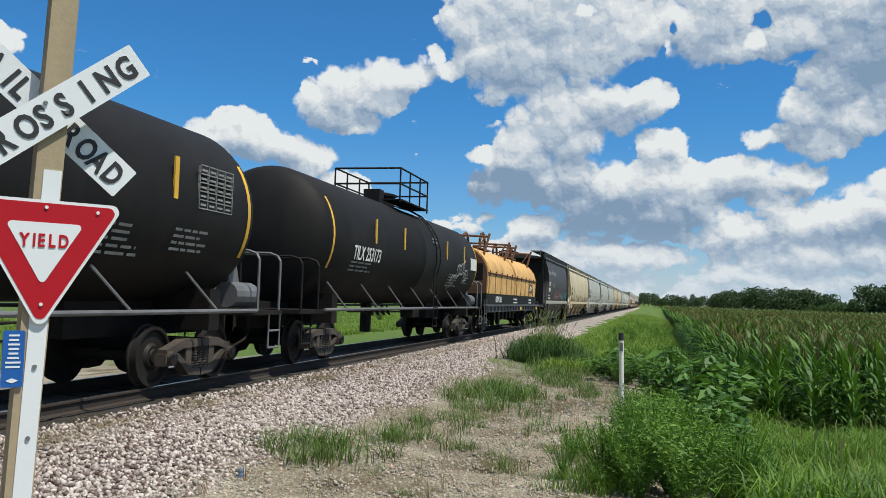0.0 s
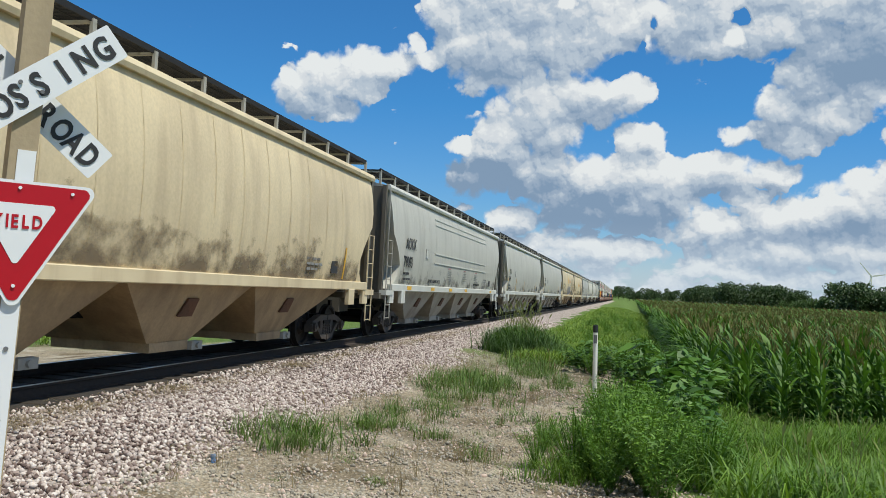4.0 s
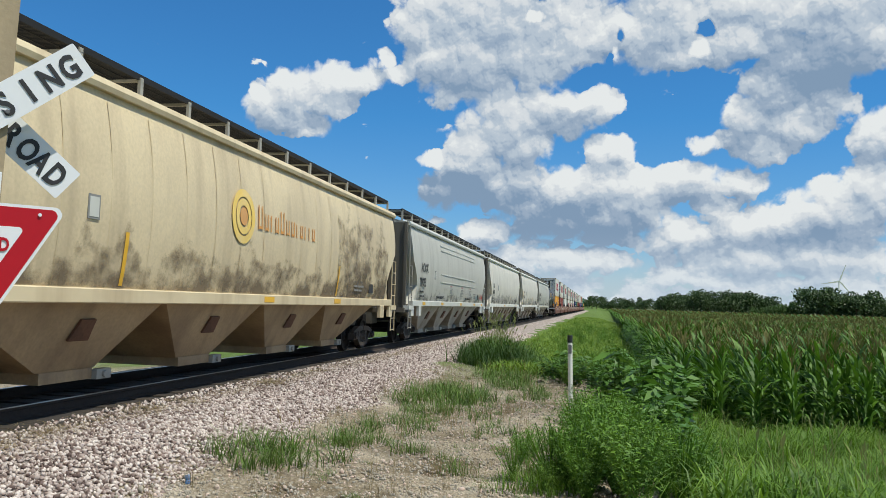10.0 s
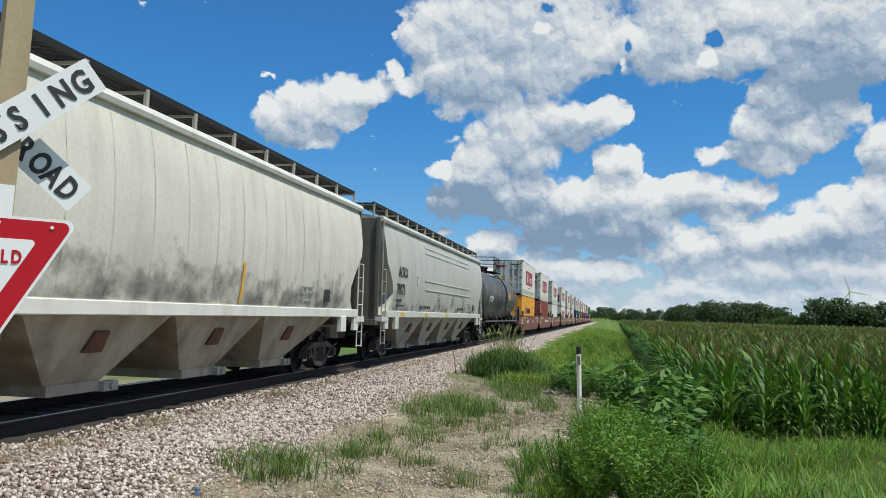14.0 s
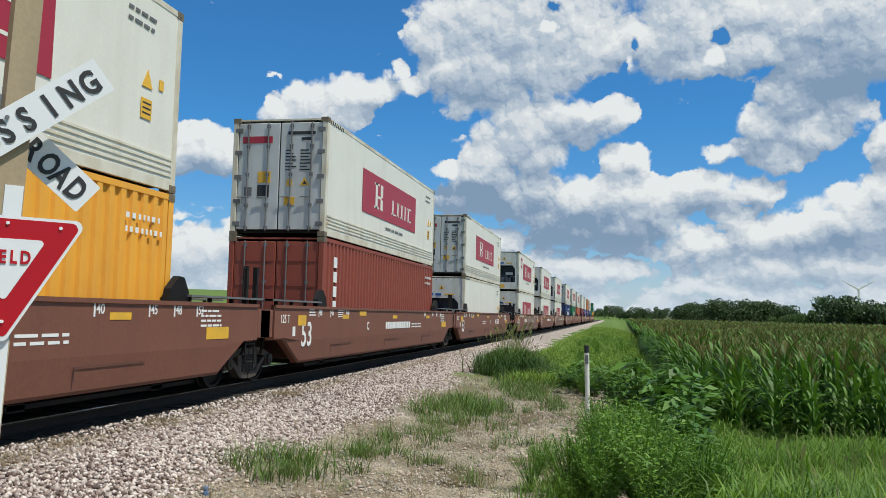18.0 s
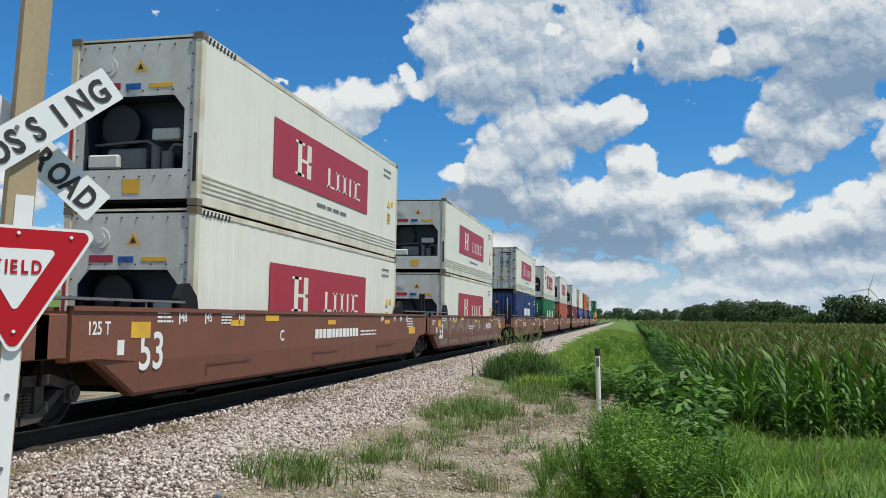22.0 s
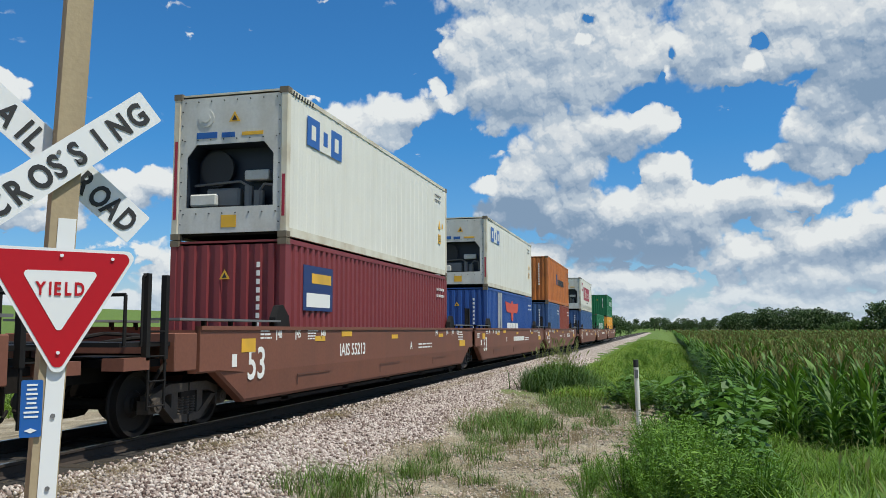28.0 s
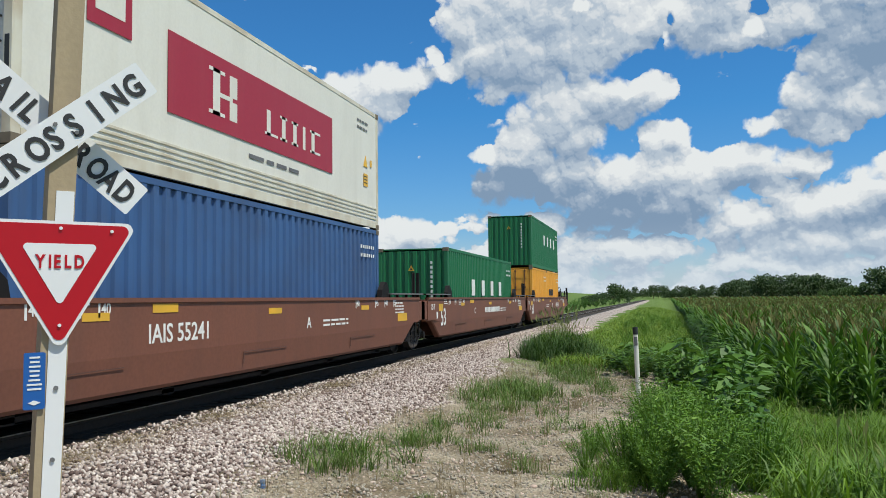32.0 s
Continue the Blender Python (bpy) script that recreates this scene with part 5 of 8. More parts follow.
h7, l7 = hopper(119.0, 139.6, "grey", "sillgrey", "grey", "dented light grey covered hopper with yellow reflectors", "TILX", "66247")
h8, l8 = hopper(140.7, 161.7, "grey", "sillgrey", "grey", "light grey covered hopper with dented sheets", "TILX", "66289")
h9, l9 = hopper(163.0, 183.6, "cream", "creamsill", "cream", "cream covered hopper with orange emblem and blue graffiti", "TILX", "639911")
h10, l10 = hopper(184.5, 205.9, "cream", "creamsill", "cream", "dirty cream covered hopper with an orange emblem", "TILX", "647796")
h11, l11 = hopper(207.5, 227.7, "grey", "sillgrey", "grey", "clean light grey covered hopper with red scrawl", "AOKX", "79083")
h12, l12 = hopper(229.1, 249.4, "palegrey", "whitesill", "palegrey", "soot-streaked off-white covered hopper", "TILX", "648669")
h13, l13 = hopper(251.0, 270.9, "palegrey", "whitesill", "palegrey", "off-white covered hopper with stained sheets", "TILX", "648568")
h14, l14 = hopper(272.4, 292.7, "grey", "sillgrey", "grey", "pale grey covered hopper with black lettering", "AOKX", "79072")
tank_car(294.2, 310.8, "dkgrey", "slate grey tank car with yellow placard", "UTLX", "204", placard=True)

for car, L, marks, sills in ((dsrc, dl, (), (0.9, 5.4, 9.8)), (h5, l5, (2.3, l5 - 2.6), ()), (h6, l6, (), (2.4, 5.6, 8.6, 11.7, l6 - 3.0)), (h7, l7, (2.35, 5.1, 9.4, l7 - 4.2), ()), (h8, l8, (2.35, 6.0, l8 - 4.6), ()),
                             (h9, l9, (2.3, 6.4), (6.8, 11.0, l9 - 4.0)), (h10, l10, (5.4, 15.0), (2.6, 10.4, 14.8)), (h11, l11, (), (2.4, 6.2, 11.0, l11 - 4.8, l11 - 2.0)), (h12, l12, (12.6,), (8.6, l12 - 3.4)), (h13, l13, (2.2, 6.4, 12.0), ()),
                             (h14, l14, (), (2.4, 6.0, 10.0))):
    for y in marks:
        stripe(car, y if y > 3 else 1.5, 1.58, 2.32 if y > 3 else 2.75)
    sill_marks(car, L, sills)
    boxpart("data_plate", car, M["ink"], width_at(1.8) + 0.0, L - 3.4, 1.7, width_at(1.8) + 0.022, L - 3.0, 1.98, label="small dark data plate")
    bars("lettering", car, M["graf_grey"], width_at(1.9) + 0.014, L - 4.9, 1.95, 3, 0.9, 0.05, 0.11)
    boxpart("data_plate", car, M["graf_grey"], width_at(2.5), 4.5, 2.42, width_at(2.5) + 0.016, 4.76, 2.74)
    boxpart("data_plate_face", car, M["sillgrey"], width_at(2.5), 4.53, 2.45, width_at(2.5) + 0.02, 4.73, 2.71)
for car, L in ((h6, l6), (h11, l11), (h14, l14)):
    side_ribs(car, L)
scrawl(dsrc, 5.0, 9.6, 1.62, 2.3, 8, 0.05, "graf_pink", 21, "pale spray-paint scrawl")
scrawl(dsrc, 9.0, 14.0, 1.62, 2.3, 8, 0.07, "graf_teal", 22, "teal spray-paint scrawl")
scrawl(dsrc, 2.2, 6.5, 3.2, 3.6, 4, 0.03, "text", 23, "thin pale chalk scrawl")
sun_emblem(h9, 8.75, 3.1, 0.62, 9.7, 2.95, 0.52, ((0.3, 1), (0.26, 0.7), (0.18, 0.7), (0.26, 0.7), (0.28, 1), (0.26, 0.7), (0.26, 0.7), (0.22, 0.62), (0.24, 0.62), (0.2, 0.62), (0.22, 0.62), (0.24, 0.62), (0.24, 0.62)))
cloud_fill(h9, 7.9, 13.2, 1.62, 2.5, "graf_fill", 3)
outline = bmesh.new()
for loop in (((7.75, 1.5), (8.1, 2.0), (7.9, 2.1), (8.2, 2.55), (8.3, 2.75), (8.95, 2.72), (9.25, 2.45), (9.1, 2.2), (8.9, 2.1), (9.2, 1.75), (9.0, 1.55)),
             ((8.45, 2.5), (8.85, 2.48), (8.8, 2.3), (8.45, 2.25), (8.45, 2.5)), ((9.3, 1.6), (9.6, 2.0), (10.0, 2.6), (10.15, 2.3), (10.5, 2.2), (10.3, 1.9), (10.6, 1.6), (10.1, 1.75), (9.7, 1.58), (9.3, 1.6)),
             ((10.55, 1.7), (10.9, 2.35), (11.35, 2.4), (11.2, 2.05), (11.45, 1.7), (11.05, 1.62), (10.8, 1.9)), ((11.5, 1.65), (11.75, 2.3), (12.15, 2.55), (12.3, 2.1), (12.1, 1.7), (11.8, 1.85), (11.95, 2.1)),
             ((12.3, 1.75), (12.5, 2.45), (12.85, 2.7), (12.75, 2.2), (13.1, 2.25), (12.7, 1.95), (12.75, 1.6))):
    stroke(outline, list(loop), 0.075, 0.026)
tagged(part("graffiti", outline, M["graf_blue"], h9, "blue outline graffiti"), kind="stuff")
sun_emblem(h10, 9.2, 2.95, 0.5, 9.9, 2.78, 0.46, ((0.28, 1), (0.24, 0.7), (0.18, 0.7), (0.24, 0.7), (0.26, 1), (0.24, 0.7), (0.24, 0.7), (0.2, 0.62), (0.22, 0.62), (0.2, 0.62), (0.2, 0.62), (0.22, 0.62)))
scrawl(h11, 17.7, 18.7, 1.62, 2.05, 4, 0.04, "graf_red", 25, "small red spray-paint scrawl")
scrawl(h11, 16.2, 17.2, 1.62, 1.95, 5, 0.02, "graf_teal", 26, "faint blue scrawl")
scrawl(h12, 2.6, 11.4, 1.62, 2.05, 11, 0.035, "graf_grey", 27, "grey scratched graffiti")

for car, L, mat, z1 in ((h12, l12, "soot_pale", 2.9), (h13, l13, "soot_pale", 2.9), (h9, l9, "soot_brown", 3.0), (h10, l10, "soot_brown", 3.0), (h5, l5, "soot_brown", 3.0),
                        (h6, l6, "soot_grey", 2.7), (h7, l7, "soot_grey", 2.7), (h8, l8, "soot_grey", 2.7), (h11, l11, "soot_grey", 2.7), (h14, l14, "soot_grey", 2.7), (dsrc, dl, "soot_dark", 2.8)):
    grime(car, L, mat, z1)
for car, L in ((h9, l9), (h10, l10)):
    grime(car, L, "soot_run", 4.1, L - 6.5, L - 1.5, 0.0155)

# ---- shipping containers ----
CL, CH, CW = 12.19, 2.896, 1.219


def corrugated(name, car, mat, x, y0, y1, z0, z1, pitch=0.28, depth=0.045, axis=0, label=""):
    """A wall of upright trapezoid folds, proud outwards along x (axis 0) or -y (axis 1)."""
    bm = bmesh.new()
    pts, y = [], y0
    while y < y1 - 0.01:
        for f, d in ((0.0, 0), (0.37, 0), (0.46, -depth), (0.86, -depth), (0.95, 0)):
            q = y + f * pitch
            if q < y1:
                pts.append((q, d))
        y += pitch
    pts.append((y1, 0))
    rows = []
    for z in (z0, z1):
        rows.append([bm.verts.new((x + d * (1 if x > 0 else -1), q, z) if axis == 0 else (q, x - d, z)) for q, d in pts])
    for k in range(len(pts) - 1):
        bm.faces.new((rows[0][k], rows[0][k + 1], rows[1][k + 1], rows[1][k]))
    return part(name, bm, mat, car, label)


def box_frame(c, mat, L, H):
    """Corner posts, rails and corner castings."""
    for sx in (-1, 1):
        for y in (0.0, L):
            w = 1 if y == 0 else -1
            boxpart("corner_post", c, mat, min(sx * CW, sx * (CW - 0.13)), min(y, y + w * 0.15), 0.1, max(sx * CW, sx * (CW - 0.13)), max(y, y + w * 0.15), H - 0.1, bevel=0.01)
            for z in (0, H - 0.118):
                put("corner_casting", shared("casting", lambda b: (box(b, -0.09, -0.09, 0, 0.09, 0.09, 0.118), box(b, -0.094, -0.03, 0.035, 0.094, 0.03, 0.09)), M["casting"]), c,
                    pose(sx * (CW - 0.083), y + w * 0.083, z))
        bm = bmesh.new()
        box(bm, min(sx * CW, sx * (CW - 0.06)), 0.15, H - 0.1, max(sx * CW, sx * (CW - 0.06)), L - 0.15, H - 0.01)
        part("top_rail", bm, mat, c)
        bm = bmesh.new()
        box(bm, min(sx * (CW - 0.002), sx * (CW - 0.08)), 0.15, 0.03, max(sx * (CW - 0.002), sx * (CW - 0.08)), L - 0.15, 0.19)
        part("bottom_rail", bm, mat, c)
    boxpart("roof", c, mat, -CW + 0.04, 0.05, H - 0.06, CW - 0.04, L - 0.05, H - 0.02)
    boxpart("floor", c, M["steel"], -CW + 0.05, 0.1, 0.08, CW - 0.05, L - 0.1, 0.14)


def triangle_sign(c, x, z, r, y=-0.03):
    bm = bmesh.new()
    plate(bm, [(x - r, z - r * 0.6), (x + r, z - r * 0.6), (x, z + r * 1.1)], 1, y - 0.004, y)
    s = part("warning_triangle", bm, M["yellow"], c, "yellow warning triangle")
    bm = bmesh.new()
    plate(bm, [(x - r * 0.45, z - r * 0.35), (x + r * 0.45, z - r * 0.35), (x, z + r * 0.5)], 1, y - 0.007, y - 0.004)
    part("pictogram", bm, M["ink"], s)


def emblem_bars(c, y0, z0, w, h, mat_panel, mat_bars, x=CW):
    """A painted panel whose name is shown as plain upright bars."""
    bm = bmesh.new()
    box(bm, x + 0.002, y0, z0, x + 0.008, y0 + w, z0 + h)
    p = part("painted_panel", bm, M[mat_panel], c, "dark red painted panel")
    bm = bmesh.new()
    k0 = y0 + w * 0.2
    box(bm, x + 0.008, k0, z0 + h * 0.2, x + 0.012, k0 + w * 0.035, z0 + h * 0.82)
    box(bm, x + 0.008, k0 - w * 0.02, z0 + h * 0.2, x + 0.012, k0 + w * 0.06, z0 + h * 0.25)
    box(bm, x + 0.008, k0 - w * 0.02, z0 + h * 0.77, x + 0.012, k0 + w * 0.06, z0 + h * 0.82)
    box(bm, x + 0.008, k0 + w * 0.085, z0 + h * 0.2, x + 0.012, k0 + w * 0.125, z0 + h * 0.46)
    box(bm, x + 0.008, k0 + w * 0.085, z0 + h * 0.52, x + 0.012, k0 + w * 0.125, z0 + h * 0.82)
    box(bm, x + 0.008, k0 + w * 0.035, z0 + h * 0.46, x + 0.012, k0 + w * 0.1, z0 + h * 0.52)
    part("emblem", bm, M[mat_bars], p, "pale emblem")
    for i, f in enumerate((0.50, 0.60, 0.68, 0.82)):
        bm = bmesh.new()
        wide = 0.024 * w
        box(bm, x + 0.008, y0 + w * f, z0 + h * 0.22, x + 0.012, y0 + w * f + wide, z0 + h * 0.60)
        box(bm, x + 0.008, y0 + w * f - wide * 0.5, z0 + h * 0.22, x + 0.012, y0 + w * f + wide * (3.0 if i in (0, 3) else 1.5), z0 + h * 0.26)
        if i in (1, 2, 3):
            box(bm, x + 0.008, y0 + w * f - wide * 0.5, z0 + h * 0.56, x + 0.012, y0 + w * f + wide * (3.0 if i == 3 else 1.5), z0 + h * 0.60)
        if i == 2:
            box(bm, x + 0.008, y0 + w * f + wide * 3, z0 + h * 0.22, x + 0.012, y0 + w * f + wide * 3.8, z0 + h * 0.60)
        part("emblem_bar", bm, M[mat_bars], p)


def reefer(y, z, label, end, side="ribbed", emblem="red", small_flag=False, group="stacked containers on the train", paint="white"):
    c = thing("refrigerated_container", pose(TRACK, y - travelled(0), z), label, "shipping container", group)
    CARS.append((c, y))
    L, H = CL, CH
    box_frame(c, M["framewhite"], L, H)
    for sx in (-1, 1):
        if side == "ribbed":
            corrugated("side_wall", c, M[paint], sx * (CW - 0.012), 0.15, L - 0.15, 0.19, H - 0.1, pitch=0.42, depth=0.007, label="white ribbed insulated side wall")
        else:
            bm = bmesh.new()
            plate(bm, [(sx * (CW - 0.03), 0.19), (sx * (CW - 0.008), 0.19), (sx * (CW - 0.008), H - 0.1), (sx * (CW - 0.03), H - 0.1)], 1, 0.15, L - 0.15)
            part("side_wall", bm, M[paint], c, "smooth white insulated side wall")
        if sx > 0 and side == "smooth":
            for k in range(4):
                boxpart("rub_strip", c, M["framewhite"], CW - 0.012, 0.15, 0.24 + 0.085 * k, CW + 0.008, L - 0.15, 0.275 + 0.085 * k)
    boxpart("back_wall", c, M[paint], -CW + 0.1, L - 0.06, 0.1, CW - 0.1, L - 0.03, H - 0.1)
    if end == "unit":
        # front with the cooling unit set back in an eight-sided opening
        bm = bmesh.new()
        o = [(-0.92, 0.62), (0.92, 0.62), (0.92, 1.62), (0.72, 1.86), (-0.72, 1.86), (-0.92, 1.62)]
        f = [(-1.09, 0.12), (1.09, 0.12), (1.09, 1.62), (1.09, H - 0.1), (-1.09, H - 0.1), (-1.09, 1.62)]
        for d in (0.03, 0.06):
            vo, vf = [bm.verts.new((p[0], d, p[1])) for p in o], [bm.verts.new((p[0], d, p[1])) for p in f]
            for k in range(6):
                bm.faces.new((vo[k], vo[(k + 1) % 6], vf[(k + 1) % 6], vf[k]))
        part("front_panel", bm, M["endwhite"], c, "off-white riveted front panel")
        bm = bmesh.new()
        v0, v1 = [bm.verts.new((p[0], 0.05, p[1])) for p in o], [bm.verts.new((p[0], 0.5, p[1])) for p in o]
        for k in range(6):
            bm.faces.new((v0[k], v1[k], v1[(k + 1) % 6], v0[(k + 1) % 6]))
        bm.faces.new(v1)
        unit = part("cooling_unit", bm, M["navy"], c, "dark recess with the cooling unit")
        bm = bmesh.new()
        lathe(bm, [(0.30, 0.36), (0.36, 0.36), (0.36, 0.29), (0.45, 0.27)], True, 20, (-0.42, 1.42))
        for k in range(5):
            a = 2 * math.pi * k / 5
            plate(bm, [(-0.42, 1.42), (-0.42 + 0.28 * math.cos(a), 1.42 + 0.28 * math.sin(a)), (-0.42 + 0.28 * math.cos(a + 0.6), 1.42 + 0.28 * math.sin(a + 0.6))], 1, 0.40, 0.42)
        part("fan", bm, M["ink"], unit, "round black condenser fan")
        boxpart("control_box", unit, M["endwhite"], 0.2, 0.25, 1.16, 0.72, 0.45, 1.36, bevel=0.02, label="pale control box")
        boxpart("cable_drawer", unit, M["endwhite"], -0.9, 0.1, 0.66, -0.32, 0.4, 0.9, bevel=0.03, label="pale cable drawer")
        boxpart("compressor_guard", unit, M["greysteel"], -0.6, 0.2, 0.64, 0.12, 0.45, 1.02, bevel=0.04)
        bm = bmesh.new()
        rod(bm, (0.28, 0.3, 0.64), (0.28, 0.3, 1.05), 0.09, 10)
        rod(bm, (0.5, 0.3, 0.64), (0.5, 0.3, 0.95), 0.11, 10)
        tube(bm, [(0.28, 0.3, 1.05), (0.1, 0.28, 1.15), (-0.5, 0.28, 1.12), (-0.9, 0.3, 1.1)], 0.025)
        tube(bm, [(0.5, 0.3, 0.95), (0.62, 0.28, 1.08), (0.8, 0.28, 1.05), (0.82, 0.3, 0.7)], 0.025)
        part("compressor", bm, M["greysteel"], unit, "grey compressor with pipes")
        for x in (-0.52,):
            bm = bmesh.new()
            lathe(bm, [(0.015, 0.17), (0.03, 0.17)], True, 14, (x, 2.38))
            lathe(bm, [(0.005, 0.09), (0.015, 0.09)], True, 12, (x, 2.38))
            part("access_cover", bm, M["endwhite"], c)
        bm = bmesh.new()
        rnd = random.Random(int(y))
        for k in range(9):
            for x in (-1.04, 1.04):
                rod(bm, (x, 0.03, 0.3 + k * 0.28), (x, 0.015, 0.3 + k * 0.28), 0.014, 5)
        for k in range(8):
            for z2 in (0.5, 1.95, 2.72):
                rod(bm, (-0.98 + k * 0.28, 0.03, z2), (-0.98 + k * 0.28, 0.015, z2), 0.014, 5)
        tagged(part("bolts", bm, M["ink"], c), kind="stuff")
        boxpart("label_plate", c, M["panelred" if emblem == "red" else "blue"], -0.72, 0.022, 1.98, -0.28, 0.03, 2.1)
        boxpart("label_plate", c, M["blue"], -0.18, 0.022, 1.98, 0.1, 0.03, 2.08)
        boxpart("label_plate", c, M["yellow"], -0.16, 0.022, 0.22, 0.16, 0.03, 0.46, label="yellow caution label")
        boxpart("label_plate", c, M["yellow"], 0.25, 0.022, 2.0, 0.7, 0.03, 2.07)
        triangle_sign(c, 0.12, 2.34, 0.12)
        for sx in (-1, 1):
            boxpart("stencil_strip", c, M["panelred" if emblem != "red" or sx < 0 else "ink"], sx * 1.15 - 0.03, -0.004, 0.4, sx * 1.15 + 0.03, 0.0, 1.95 if sx < 0 else 1.2)
    else:
        # door end: two leaves with locking bars
        for s in (-1, 1):
            leaf = boxpart("door", c, M["doorgrey"], min(s * 0.015, s * 1.08), 0.03, 0.16, max(s * 0.015, s * 1.08), 0.08, H - 0.12, label="pale grey insulated door leaf", bevel=0.012)
            for x in (0.3, 0.82):
                bm = bmesh.new()
                rod(bm, (s * x, 0.0, 0.12), (s * x, 0.0, H - 0.1), 0.018, 7)
                for z2 in (0.2, 0.75, 1.5, 2.2, H - 0.2):
                    box(bm, s * x - 0.045, 0.0, z2 - 0.04, s * x + 0.045, 0.03, z2 + 0.04)
                tube(bm, [(s * x, -0.01, 0.95), (s * x - 0.25, -0.02, 0.95)], 0.014)
                part("locking_bar", bm, M["greysteel"], leaf, "steel locking bar")
            for z2 in (0.3, 0.85, 1.45, 2.05, 2.6):
                boxpart("hinge", leaf, M["greysteel"], min(s * 0.98, s * 1.16), -0.005, z2 - 0.05, max(s * 0.98, s * 1.16), 0.03, z2 + 0.05)
        boxpart("label_plate", c, M["panelred" if emblem == "red" else "blue"], -0.98, 0.022, 2.28, -0.2, 0.03, 2.45, label="dark red name plate")
        boxpart("label_plate", c, M["yellow"], -0.55, 0.022, 1.3, -0.22, 0.03, 1.58, label="yellow caution label")
        boxpart("label_plate", c, M["ink"], -0.55, 0.022, 0.95, -0.25, 0.03, 1.25)
        boxpart("label_plate", c, M["greysteel"], -0.9, 0.022, 0.98, -0.7, 0.03, 1.2)
        boxpart("label_plate", c, M["yellow"], 0.15, 0.022, 0.75, 0.42, 0.03, 0.95)
        boxpart("label_plate", c, M["yellow"], 0.2, 0.022, 1.22, 0.34, 0.03, 1.38)
        triangle_sign(c, 0.66, 1.3, 0.12, 0.028)
        bm = bmesh.new()
        rnd = random.Random(int(y))
        for k in range(7):
            for q in (0, 1):
                x0 = 0.15 + q * 0.38
                box(bm, x0, 0.024, 1.6 + k * 0.08, x0 + rnd.uniform(0.15, 0.3), 0.03, 1.63 + k * 0.08)
        box(bm, 0.2, 0.024, 2.48, 0.9, 0.03, 2.56)
        box(bm, 0.55, 0.024, 2.34, 0.8, 0.03, 2.41)
        tagged(part("lettering", bm, M["ink"], c, "rows of small print"), kind="stuff")
    if emblem == "red":
        emblem_bars(c, 2.95, 0.98, 6.2, 1.2, "panelred", "white", CW)
        bars("lettering", c, M["greysteel"], CW + 0.002, 5.4, 0.72, 1, 2.3, 0.07, 0.15)
    elif emblem == "blue":
        for k in range(3):
            boxpart("painted_square", c, M["blue" if k != 1 else "white"], CW + 0.002, 0.9 + k * 0.62, 1.95, CW + 0.008, 0.9 + (k + 1) * 0.62, 2.55)
            boxpart("emblem_bar", c, M["white" if k != 1 else "blue"], CW + 0.008, 1.1 + k * 0.62, 2.1, CW + 0.012, 1.32 + k * 0.62, 2.4)
    if small_flag:
        f = boxpart("painted_panel", c, M["panelred"], CW + 0.002, 1.2, 1.75, CW + 0.008, 2.1, 2.5, label="small dark red flag panel")
        boxpart("emblem_bar", f, M["white"], CW + 0.008, 1.35, 1.95, CW + 0.012, 1.95, 2.3)
    bm = bmesh.new()
    plate(bm, [(11.12, 1.45), (11.4, 1.45), (11.26, 1.72)], 0, CW + 0.002, CW + 0.007)
    part("label_plate", bm, M["yellow"], c, "yellow warning triangle")
    caution = boxpart("label_plate", c, M["yellow"], CW + 0.002, 11.12, 0.98, CW + 0.007, 11.4, 1.28, label="yellow caution label")
    for k in range(3):
        boxpart("print_line", caution, M["ink"], CW + 0.007, 11.15, 1.05 + 0.075 * k, CW + 0.009, 11.37, 1.075 + 0.075 * k)
    boxpart("label_plate", c, M["yellow"], CW + 0.002, 11.58, 1.5, CW + 0.007, 11.7, 1.66)
    bars("lettering", c, M["greysteel"], CW + 0.002, 10.7, H - 0.42, 2, 0.9, 0.05, 0.16)
    bm = bmesh.new()
    for k in range(8):
        plate(bm, [(0.2 + k * 0.13, H - 0.13), (0.26 + k * 0.13, H - 0.13), (0.3 + k * 0.13, H - 0.03), (0.24 + k * 0.13, H - 0.03)], 0, CW, CW + 0.004)
    part("hazard_stripes", bm, M["ink"], c)
    return c


